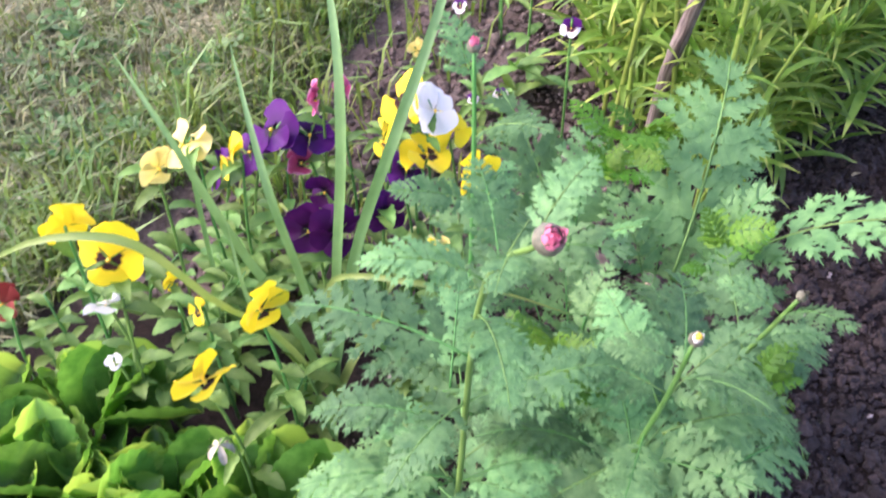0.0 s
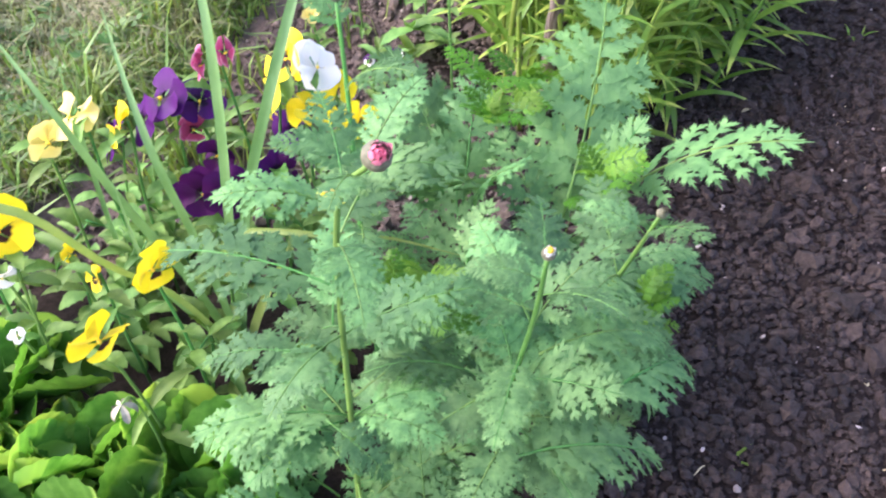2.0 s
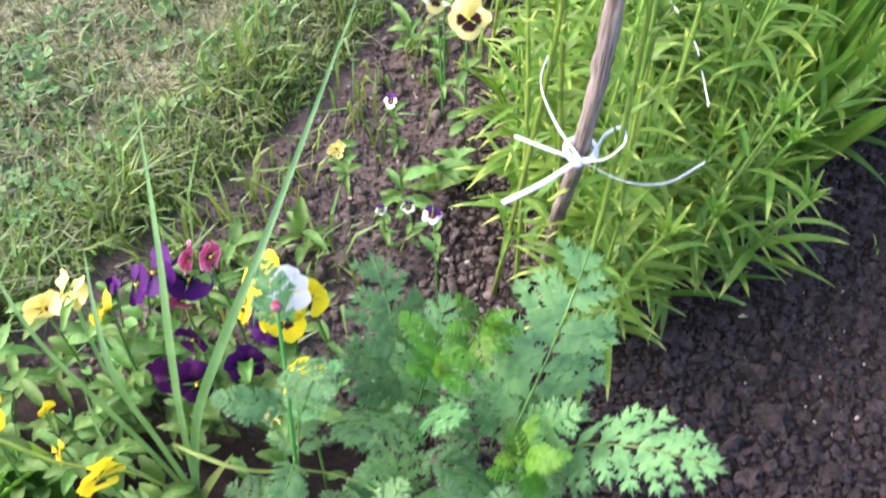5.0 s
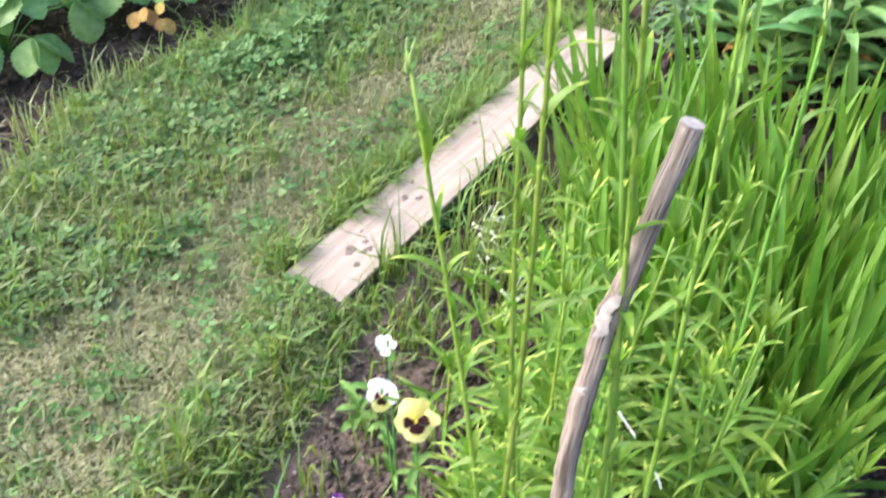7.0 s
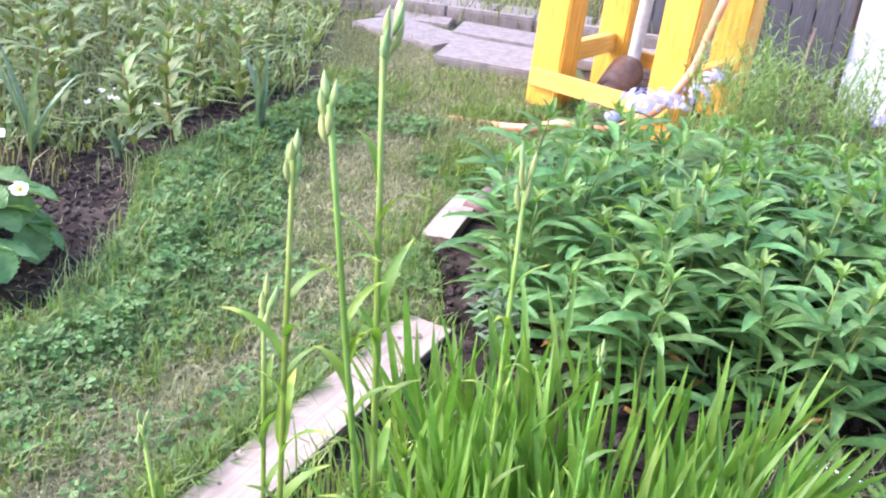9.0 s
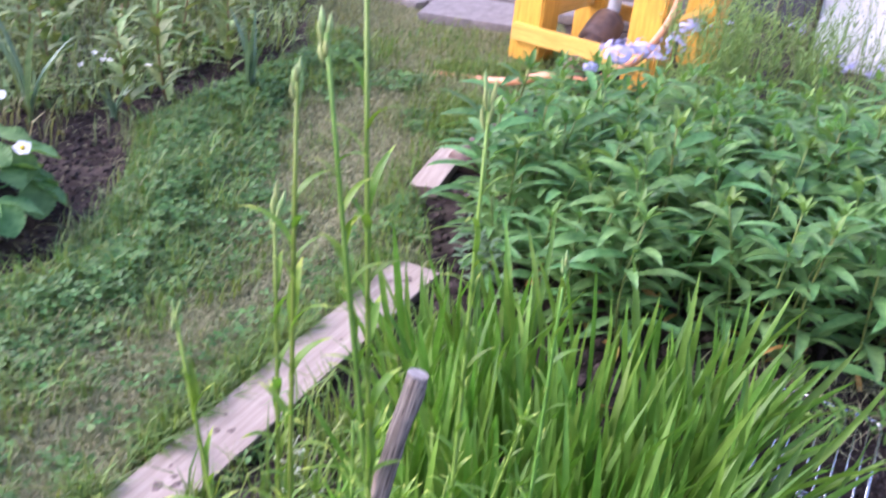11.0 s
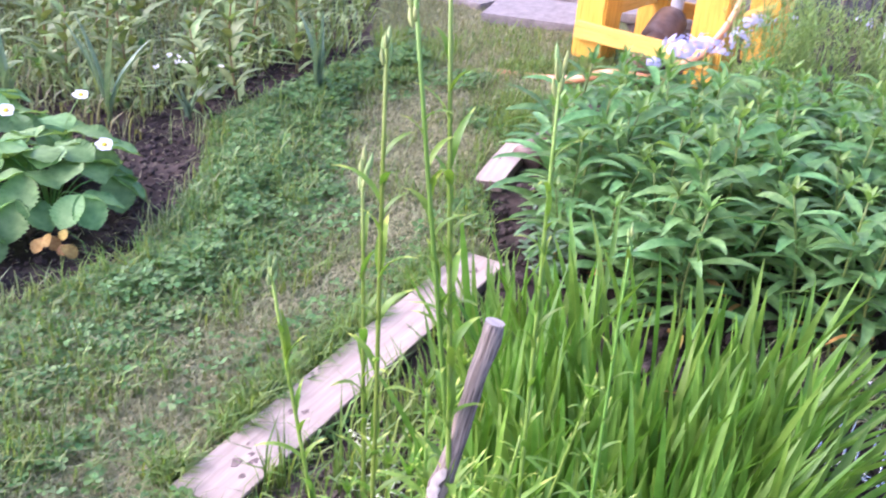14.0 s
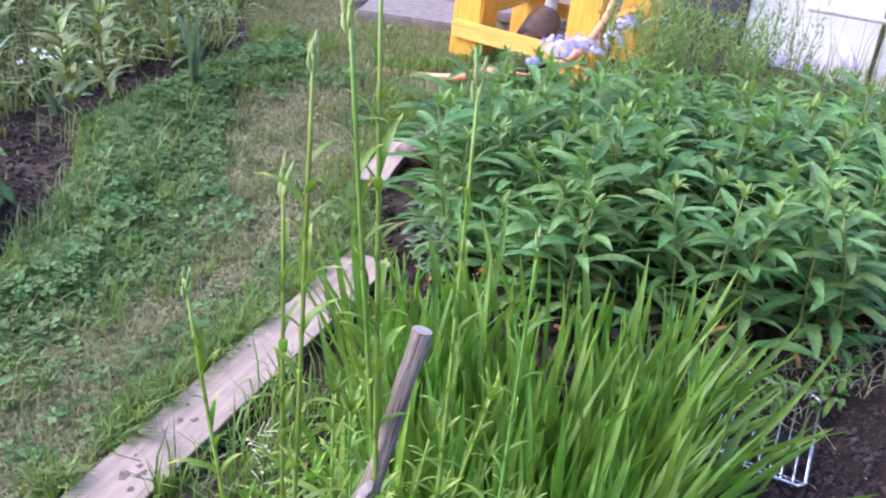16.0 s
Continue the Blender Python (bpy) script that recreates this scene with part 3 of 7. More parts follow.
def make_lawn():
    rng = np.random.default_rng(5)
    inside = lambda p: (lawn_depth(p[:, 0], p[:, 1]) > -0.01) & clear_of_boards(p) & ~((p[:, 1] > 5.3) & (p[:, 0] > 0.2))
    p = np.vstack([scatter(62000, -1.3, 0.05, 0.55, 2.4, inside, rng), scatter(66000, -1.0, 0.9, 2.4, 6.3, inside, rng)])
    pale = paleness(p)
    p0, pale0 = p, pale
    p = p[rng.random(len(p)) > 0.5 * pale]
    n = len(p)
    blades("lawn_grass", p, rng.gamma(4, 0.0066, n) + 0.008, rng.uniform(0.0008, 0.0018, n), rng.uniform(0.2, 1.5, n), M_GRASS, "short mown lawn grass, patchy and dry", "grass", rng)
    p = p0[rng.random(len(p0)) < 0.06 + 0.9 * pale0]
    q = np.vstack([p, p])
    q = rng.permutation(q)[:56000]
    q = q + rng.normal(0, 0.006, q.shape)
    n = len(q)
    blades("dry_thatch", q, rng.uniform(0.011, 0.027, n), rng.uniform(0.0008, 0.0018, n), rng.uniform(0.6, 2.4, n), M_THATCH, "pale withered clippings lying in the lawn", "dry grass", rng)
    # greener patches and single long bent blades
    g = np.vstack([scatter(26000, -1.3, 0.1, 0.7, 2.9, inside, rng), scatter(16000, -0.7, 0.7, 2.9, 4.9, inside, rng)])
    g = g[rng.random(len(g)) > 0.15 + 0.85 * paleness(g)]
    n = len(g)
    blades("fresh_grass", g, rng.gamma(4, 0.0078, n) + 0.012, rng.uniform(0.001, 0.0023, n), rng.uniform(0.15, 1.1, n), M_GRASS_LUSH, "fresher green patches in the mown lawn", "grass", rng)
    g = scatter(2200, -1.3, 0.5, 0.7, 4.6, inside, rng)
    n = len(g)
    blades("long_grass", g, rng.uniform(0.03, 0.06, n), rng.uniform(0.0012, 0.0024, n), rng.uniform(0.6, 1.8, n), M_BLADE, "single long bent blades in the lawn", "grass", rng)
    # longer, greener grass along the edges of the lawn
    d = lambda p: lawn_depth(p[:, 0], p[:, 1])
    edge = lambda p: (d(p) > -0.03) & (d(p) < 0.16) & clear_of_boards(p) & (np.array([noise.noise(Vector((x * 7, y * 7, 9))) for x, y in p]) > -0.15)
    e = np.vstack([scatter(34000, -0.75, 0.15, 0.5, 1.75, edge, rng), scatter(26000, -1.0, 0.9, 1.75, 5.0, edge, rng)])
    n = len(e)
    short = np.where(e[:, 1] < 1.75, 0.62, 1.0)
    blades("edge_grass", e, (rng.gamma(3.5, 0.0105, n) + 0.016) * short, rng.uniform(0.0008, 0.0018, n), rng.uniform(0.1, 1.1, n), M_EDGE, "longer lush grass along the edge of the lawn", "grass", rng)
    tufts = []
    for cx, cy, r, m in ((0.46, 4.05, 0.12, 500), (0.42, 4.55, 0.16, 600), (0.6, 4.6, 0.14, 500), (0.72, 4.95, 0.13, 500), (0.4, 3.85, 0.1, 300), (0.3, 5.0, 0.3, 600), (-0.12, 1.27, 0.07, 130), (-0.2, 0.98, 0.07, 130), (-0.06, 1.5, 0.05, 100), (-0.3, 0.78, 0.06, 100), (0.14, 1.6, 0.1, 130), (0.22, 1.8, 0.12, 160), (0.3, 2.0, 0.12, 160), (0.42, 2.3, 0.1, 130), (0.05, 1.75, 0.05, 60), (-0.05, 0.95, 0.09, 40), (-0.02, 1.08, 0.09, 45), (0.06, 1.22, 0.08, 36), (0.1, 0.95, 0.07, 24), (0.02, 0.86, 0.08, 40), (0.14, 1.4, 0.08, 40), (-0.08, 0.88, 0.06, 60)):
        tufts.append(np.column_stack([rng.normal(cx, r * 0.5, m), rng.normal(cy, r * 0.5, m)]))
    e = np.vstack(tufts)
    low = np.where(e[:, 1] > 4.3, 0.4, np.where(e[:, 1] > 3.5, 0.6, 1.0)) * np.where(e[:, 1] > 4.3, 1.0, np.where(e[:, 1] < 1.7, 0.62, 1.0))
    low = low[clear_of_boards(e)]
    e = e[clear_of_boards(e)]
    n = len(e)
    blades("grass_tuft", e, (rng.gamma(5, 0.017, n) + 0.03) * low, rng.uniform(0.0014, 0.003, n), rng.uniform(0.1, 1.0, n), M_GRASS_LUSH, "tall fresh green grass tufts in the lawn", "grass", rng)
    # lush band beside the far bed
    lf = lambda p: p[:, 0] - np.interp(p[:, 1], LEFT_Y, LEFT_X)
    band = lambda p: (lf(p) > -0.01) & (lf(p) < np.where(p[:, 1] < 2.8, 0.52, 0.38)) & (np.array([noise.noise(Vector((x * 4, y * 4, 12))) for x, y in p]) + np.where(p[:, 1] < 2.8, 0.5, 0.35) - lf(p) > 0)
    e = scatter(30000, -1.4, 0.1, 1.3, 4.9, band, rng)
    n = len(e)
    blades("bank_grass", e, (rng.gamma(3.5, 0.0105, n) + 0.014) * np.clip(1 + 1.1 * patch(e, 11, 17), 0.55, 1.7), rng.uniform(0.0011, 0.0027, n), rng.uniform(0.15, 1.1, n), M_GRASS_LUSH, "lush uneven grass beside the far bed", "grass", rng)
    # grass left standing along the lawn side of the plank
    u = rng.uniform(0, 1, 5200)
    off = 0.068 + np.abs(rng.normal(0, 0.035, 5200))
    a, b = np.array(BOARD["a"]), np.array(BOARD["b"])
    d = (b - a) / np.linalg.norm(b - a)
    e = a + (b - a) * u[:, None] + np.array([-d[1], d[0]]) * off[:, None]
    e = e[(patch(e, 9, 31) > -0.25 + 0.4 * (u < 0.25)) & clear_of_boards(e)]
    n = len(e)
    blades("plank_grass", e, rng.gamma(4, 0.0095, n) + 0.012, rng.uniform(0.0011, 0.0026, n), rng.uniform(0.15, 1.3, n), M_GRASS_LUSH, "fresh grass standing along the edge of the plank", "grass", rng)
    # dry litter on the soil of the far bed, and seeding grass along its edge
    bare = lambda p: (lf(p) < 0.02) & (lf(p) > -0.45)
    lf = lambda p: p[:, 0] - np.interp(p[:, 1], LEFT_Y, LEFT_X)
    e = scatter(1500, -1.3, -0.3, 1.6, 3.9, bare, rng)
    n = len(e)
    blades("dry_litter", e, rng.uniform(0.006, 0.014, n), rng.uniform(0.0006, 0.0013, n), rng.uniform(1.5, 6.0, n), M_THATCH, "dry stalks littering the bare soil of the far bed", "dry grass", rng, z0=np.array([bed_z(x, y) for x, y in e]) + 0.004)
    e = np.vstack([np.column_stack([rng.normal(cx, r, m), rng.normal(cy, r, m)]) for cx, cy, r, m in ((-0.42, 3.12, 0.07, 90), (-0.36, 3.3, 0.08, 90), (-0.48, 2.92, 0.05, 60), (-0.5, 2.72, 0.04, 50), (-0.6, 3.5, 0.08, 60), (-0.45, 3.65, 0.08, 60), (-0.74, 2.05, 0.05, 60), (-0.78, 1.82, 0.05, 70), (-0.72, 2.27, 0.04, 50))])
    n = len(e)
    blades("seeding_grass", e, rng.uniform(0.05, 0.13, n), rng.uniform(0.001, 0.0022, n), rng.uniform(0.1, 0.7, n), M_BLADE, "taller pale grass going to seed at the edge of the far bed", "grass", rng)
    # single long pale stalks lying on the lawn
    e = scatter(500, -1.0, 0.3, 1.4, 3.6, inside, rng)
    n = len(e)
    blades("fallen_stalks", e, rng.uniform(0.02, 0.035, n), rng.uniform(0.0009, 0.0015, n), rng.uniform(2.5, 6.5, n), M_THATCH, "long pale stalks fallen on the lawn", "dry grass", rng)
    # grass and weeds that close the far ground to both sides
    out = lambda p: ((p[:, 0] < -0.5) & (lawn_depth(p[:, 0], p[:, 1]) < -0.25)) | (p[:, 0] > 2.0) | (p[:, 1] > 6.2)
    e = scatter(26000, -3.2, 4.0, 3.3, 9.0, out, rng)
    n = len(e)
    blades("rough_grass", e, rng.gamma(4, 0.022, n) + 0.03, rng.uniform(0.0018, 0.004, n), rng.uniform(0.1, 1.1, n), M_GRASS, "rough grass and weeds beyond the beds", "grass", rng)
    # the lawn goes on behind and beside the camera
    rest = lambda p: (lawn_depth(p[:, 0], p[:, 1]) > 0) & ((p[:, 1] < 0.6) | (p[:, 0] < -1.25)) & (p[:, 1] < 2.0)
    e = scatter(40000, -3.0, -0.4, -1.6, 2.0, rest, rng)
    n = len(e)
    blades("outer_lawn", e, rng.gamma(4, 0.009, n) + 0.012, rng.uniform(0.0018, 0.0035, n), rng.uniform(0.4, 2.2, n), M_GRASS, "mown lawn grass beside the bed", "grass", rng)
    # clover: three leaflets on a short stalk
    leaf = []
    for a in (0, 120, 240):
        V = np.array([[0, 0, 0], [0.006, -0.0042, 0.0008], [0.0098, -0.0024, 0.0012], [0.0092, 0, 0.0004], [0.0098, 0.0024, 0.0012], [0.006, 0.0042, 0.0008]])
        leaf.append(turned(V * 1.7, pose(0, 0, 0, 0, 0, a)))
    L = np.concatenate(leaf)
    faces = [(0, 1, 2, 3), (0, 3, 4, 5)]
    dd = lambda p: lawn_depth(p[:, 0], p[:, 1])
    cl = lambda p: (dd(p) > -0.01) & (dd(p) < 0.9) & clear_of_boards(p) & (rng.random(len(p)) < 0.68)
    c = np.vstack([scatter(24000, -1.3, 0.2, 0.9, 2.9, cl, rng), scatter(22000, -0.7, 0.7, 2.9, 4.4, cl, rng)])
    lf = c[:, 0] - np.interp(c[:, 1], LEFT_Y, LEFT_X)
    near_board = np.abs((c - [0.1, 2.3]) @ np.array([0.925, -0.38])) < 0.16
    keep = ((lf < 0.45) & (patch(c, 3, 4) > -0.4)) | (patch(c, 2.2, 8) > 0.27) | (near_board & (rng.random(len(c)) < 0.5))
    c = c[keep & (rng.random(len(c)) > 0.75 * paleness(c))]
    # a thick mound of clover along the far bed
    mound = scatter(20000, -0.8, 0.2, 2.3, 4.9, lambda p: (p[:, 0] - np.interp(p[:, 1], LEFT_Y, LEFT_X) > 0.0) & (p[:, 0] - np.interp(p[:, 1], LEFT_Y, LEFT_X) < 0.42), rng)
    ml = mound[:, 0] - np.interp(mound[:, 1], LEFT_Y, LEFT_X)
    mound = mound[patch(mound, 3.5, 21) + 0.5 - 1.3 * np.abs(ml - 0.16) / 0.2 + rng.normal(0, 0.12, len(mound)) > 0]
    first_mound = len(c)
    c = np.vstack([c, mound])
    H = []
    F = []
    for i, (x, y) in enumerate(c):
        tall = i >= first_mound
        s = rng.uniform(0.6, 1.3) if tall else rng.uniform(0.6, 1.35)
        m = np.array(pose(x, y, ground_z(x, y) + (rng.uniform(0.015, 0.065) if tall else rng.uniform(0.008, 0.034)), rng.uniform(-25, 25), rng.uniform(-25, 25), rng.uniform(0, 360)))
        H.append(turned(L * s, m))
        for t in range(3):
            F += [tuple(v + i * 18 + t * 6 for v in f) for f in faces]
    tagged(put("clover", mesh("clover", np.concatenate(H), F, M_CLOVER, smooth=False)), "small clover leaves spreading through the lawn", "clover", kind="stuff")


make_lawn()


def ico(sub):
    bm = bmesh.new()
    bmesh.ops.create_icosphere(bm, subdivisions=sub, radius=1)
    V = np.array([v.co[:] for v in bm.verts])
    F = [tuple(v.index for v in f.verts) for f in bm.faces]
    bm.free()
    return V, F


def lumps(name, pts, sizes, sub, mat, label, category, rng, sink=0.3, squash=0.75, rough=0.24):
    """Many rounded lumps in one mesh, each with its own dents, stretch and turn."""
    V0, F0 = ico(sub)
    F0 = np.array(F0)
    n, k = len(pts), len(V0)
    dent = np.stack([np.sin(V0 @ unit(d) * f + p) for d, f, p in zip(rng.normal(0, 1, (6, 3)), rng.uniform(2, 5, 6), rng.uniform(0, 6, 6))], 1)
    V = V0[None] * (1 + rough * 0.5 * (rng.normal(0, 1, (n, 6)) @ dent.T)[:, :, None] * 0.6 + rng.normal(0, rough * 0.45, (n, k, 1)))
    V = V * rng.uniform(0.75, 1.3, (n, 1, 3)) * np.array([1, 1, squash])
    a, b, c = rng.uniform(0, 2 * np.pi, n), rng.uniform(-0.6, 0.6, n), rng.uniform(-0.6, 0.6, n)
    z0, o = np.zeros(n), np.ones(n)
    Rz = np.stack([np.cos(a), -np.sin(a), z0, np.sin(a), np.cos(a), z0, z0, z0, o], 1).reshape(n, 3, 3)
    Ry = np.stack([np.cos(b), z0, np.sin(b), z0, o, z0, -np.sin(b), z0, np.cos(b)], 1).reshape(n, 3, 3)
    Rx = np.stack([o, z0, z0, z0, np.cos(c), -np.sin(c), z0, np.sin(c), np.cos(c)], 1).reshape(n, 3, 3)
    V = np.einsum("nij,nkj->nki", Rz @ Ry @ Rx, V * np.asarray(sizes)[:, None, None])
    g = np.array([bed_z(x, y) for x, y in pts]) + np.asarray(sizes) * (1 - sink) * 0.5 + 0.001
    V += np.column_stack([pts, g])[:, None, :]
    F = (F0[None] + k * np.arange(n)[:, None, None]).reshape(-1, 3)
    return tagged(put(name, mesh(name, V.reshape(-1, 3), F.tolist(), mat, smooth=False)), label, category, kind="stuff")


def crumbs(name, pts, sizes, mat, label, category, rng):
    """Many small eight-faced crumbs in one mesh, each turned and bent at random."""
    n = len(pts)
    V0 = np.array([(1, 0, 0), (-1, 0, 0), (0, 1, 0), (0, -1, 0), (0, 0, 1), (0, 0, -1)], float)
    F0 = np.array([(0, 2, 4), (2, 1, 4), (1, 3, 4), (3, 0, 4), (2, 0, 5), (1, 2, 5), (3, 1, 5), (0, 3, 5)])
    q = rng.normal(0, 1, (n, 4))
    w, x, y, z = (q / np.linalg.norm(q, axis=1, keepdims=True)).T
    R = np.stack([1 - 2 * (y * y + z * z), 2 * (x * y - w * z), 2 * (x * z + w * y), 2 * (x * y + w * z), 1 - 2 * (x * x + z * z), 2 * (y * z - w * x), 2 * (x * z - w * y), 2 * (y * z + w * x), 1 - 2 * (x * x + y * y)], 1).reshape(n, 3, 3)
    V = V0[None] * (1 + rng.normal(0, 0.22, (n, 6, 1)))
    V = np.einsum("nij,nkj->nki", R, V) * sizes[:, None, None] * np.array([1.1, 1.1, 0.85])
    g = np.array([bed_z(a, b) for a, b in pts]) + sizes * rng.uniform(0.1, 0.9, n) + 0.0005
    V += np.column_stack([pts, g])[:, None, :]
    F = (F0[None] + 6 * np.arange(n)[:, None, None]).reshape(-1, 3)
    return tagged(put(name, mesh(name, V.reshape(-1, 3), F.tolist(), mat, smooth=False)), label, category, kind="stuff")


def make_soil():
    rng = np.random.default_rng(8)
    bed = lambda p: (lawn_depth(p[:, 0], p[:, 1]) < -0.02) & clear_of_boards(p)
    p = np.vstack([scatter(15000, 0.34, 1.1, 0.3, 1.5, bed, rng), scatter(5000, 0.6, 1.7, 1.3, 2.5, bed, rng)])
    crumbs("fine_soil_crumbs", p, rng.gamma(4, 0.00045, len(p)) + 0.0012, M_CLOD, "fine dark crumbs of moist garden soil", "soil", rng)
    p = np.column_stack([rng.uniform(-0.3, 0.4, 15000), rng.uniform(0.72, 2.0, 15000)])
    p = p[bed(p) & (lawn_depth(p[:, 0], p[:, 1]) + 0.03 * patch(p, 12, 2) < -0.055)]
    crumbs("fine_dry_crumbs", p, rng.gamma(4, 0.0004, len(p)) + 0.0009, M_CLOD_DRY, "fine dry crumbs of soil beside the lawn", "soil", rng)
    p = np.vstack([scatter(7000, 0.34, 1.15, 0.25, 1.5, bed, rng), scatter(3000, 0.7, 1.7, 1.4, 2.4, bed, rng)])
    lumps("soil_crumbs", p, rng.gamma(2.5, 0.0009, len(p)) + 0.0016, 1, M_CLOD, "dark moist crumbs of garden soil", "soil", rng)
    p = scatter(5400, 0.4, 1.1, 0.32, 1.45, bed, rng)
    lumps("soil_clods", p, rng.gamma(2.4, 0.00105, len(p)) + 0.0016, 2, M_CLOD, "rounded dark clods of garden soil", "soil", rng, 0.3, 0.74, 0.5)
    p = scatter(2300, 0.68, 1.6, 1.38, 2.1, bed, rng)
    lumps("outer_clods", p, rng.gamma(2.4, 0.0013, len(p)) + 0.002, 2, M_CLOD, "dark clods of garden soil beyond the plants", "soil", rng, 0.3, 0.74, 0.5)
    p = np.vstack([scatter(210, 0.42, 1.12, 0.32, 1.5, bed, rng), scatter(150, 0.8, 1.7, 1.4, 2.4, bed, rng)])
    lumps("large_clods", p, rng.gamma(2.5, 0.0017, len(p)) + 0.005, 2, M_CLOD, "large uneven clods of dark garden soil", "soil", rng, 0.55, 0.62, 0.5)
    p = scatter(6500, -0.35, 0.4, 0.7, 2.0, lambda p: bed(p) & (lawn_depth(p[:, 0], p[:, 1]) + 0.05 * patch(p, 9, 3) < -0.06), rng)
    lumps("dry_soil_crumbs", p, rng.gamma(2.5, 0.0013, len(p)) + 0.0014, 1, M_CLOD_DRY, "paler dry crumbs of soil beside the lawn", "soil", rng)
    p = scatter(5500, -1.4, -0.3, 2.0, 4.7, lambda p: lawn_depth(p[:, 0], p[:, 1]) < -0.02, rng)
    lumps("bed_crumbs", p, rng.gamma(2.6, 0.0018, len(p)) + 0.002, 1, M_CLOD, "dark crumbs of soil in the far bed", "soil", rng)
    p = scatter(1500, 0.35, 2.2, 2.3, 3.4, bed, rng)
    lumps("shaded_crumbs", p, rng.gamma(3, 0.003, len(p)) + 0.003, 1, M_CLOD, "soil crumbs under the leafy plants", "soil", rng)
    p = scatter(900, -0.1, 1.55, 0.35, 2.0, bed, rng)
    lumps("pebbles", p, rng.gamma(1.6, 0.0007, len(p)) + 0.0009, 1, M_PEBBLE, "small pale pebbles scattered on the soil", "pebble", rng, 0.1)
    p = scatter(280, 0.0, 1.5, 0.4, 2.4, bed, rng)
    n = len(p)
    blades("straw_bits", p, np.full(n, 0.012), rng.uniform(0.0006, 0.0012, n), rng.uniform(1.5, 3.5, n), M_STRAW, "bits of pale straw lying on the soil", "straw", rng, 1.5)


make_soil()


# ---- boards along the lawn ----
def board(label, a, b, width, thick, tilt, knots, seed, ragged=0.0):
    a, b = np.array(a), np.array(b)
    d = b - a
    length = float(np.linalg.norm(d))
    rng = np.random.default_rng(seed)
    root = thing("wooden_board", label, "board", pose(a[0], a[1], 0.008, tilt, 0, math.degrees(math.atan2(d[1], d[0]))))
    n = 26
    Ct, F = [], []
    for i in range(n + 1):
        x = length * i / n
        bend = 0.004 * math.sin(3.1 * i / n)
        for v, z in ((-1, 0), (-1, thick - 0.003), (-0.97, thick), (-0.33, thick + 0.0008), (0.33, thick + 0.0006), (0.97, thick), (1, thick - 0.003), (1, 0)):
            end = ragged * rng.normal() * 0.4 if i in (0, n) else 0.0
            Ct.append((x + end, v * (width / 2 + rng.normal(0, 0.0006)), z + bend + rng.normal(0, 0.0003)))
    for i in range(n):
        for j in range(8):
            k = (j + 1) % 8
            F.append((i * 8 + j, (i + 1) * 8 + j, (i + 1) * 8 + k, i * 8 + k))
    F += [tuple(range(8)), tuple(range(n * 8, n * 8 + 8))[::-1]]
    V = np.array(Ct)
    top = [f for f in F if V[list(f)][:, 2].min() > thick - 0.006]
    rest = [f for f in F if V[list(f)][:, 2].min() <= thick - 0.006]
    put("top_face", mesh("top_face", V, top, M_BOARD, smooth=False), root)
    put("sawn_edge", mesh("sawn_edge", V, rest, M_BOARD_SIDE, smooth=False), root, label="sawn edges, darker than the top")
    for u, v, r in knots:
        an = np.linspace(0, 2 * np.pi, 14, endpoint=False)
        rr = r * (0.8 + rng.normal(0, 0.24, 14))
        z = thick + 0.0016 + 0.004 * math.sin(3.1 * u / length)
        K = np.column_stack([u + rr * 1.35 * np.cos(an), v + rr * np.sin(an), np.full(14, z)])
        K = np.vstack([K, K * [1, 1, 1] - [0, 0, 0.002]])
        put("knot", mesh("knot", K, [tuple(range(14))] + [(i, i + 14, (i + 1) % 14 + 14, (i + 1) % 14) for i in range(14)], M_KNOT, smooth=False), root, label="dark knot")
    return root


board("long pale weathered plank lying between lawn and bed", BOARD["a"], BOARD["b"], BOARD["w"], 0.03, 1.5,
      [(0.115, 0.005, 0.011), (0.135, -0.022, 0.009), (0.15, -0.005, 0.007), (0.09, -0.03, 0.006), (0.17, 0.02, 0.004), (0.3, 0.012, 0.008), (0.315, -0.012, 0.007), (0.35, 0.03, 0.005), (1.06, -0.012, 0.014), (1.03, 0.02, 0.006), (0.6, 0.04, 0.004), (0.72, -0.02, 0.004)], 3, 0.004)
board("short piece of pale plank at the end of the pipe", (0.352, 3.26), (0.435, 3.62), 0.095, 0.03, -4, [(0.2, 0.02, 0.006)], 4, 0.006)


# ---- sword-leaved clump, lilies and the stick they are tied to ----
def sword_leaf(length, width, e0, e1, turn):
    n = 9
    P = arch(length, e0, e1, n, 0, turn)
    s = np.linspace(0, 1, n)
    W = width / 2 * np.clip(0.55 + 0.7 * s - 0.25 * s * s, 0, 1) * np.clip((1 - s) / 0.32, 0.02, 1) ** 0.75
    e = math.radians((e0 + e1) / 2)
    return strip(P, W, 0.3, (-math.sin(e), 0.25, math.cos(e)))


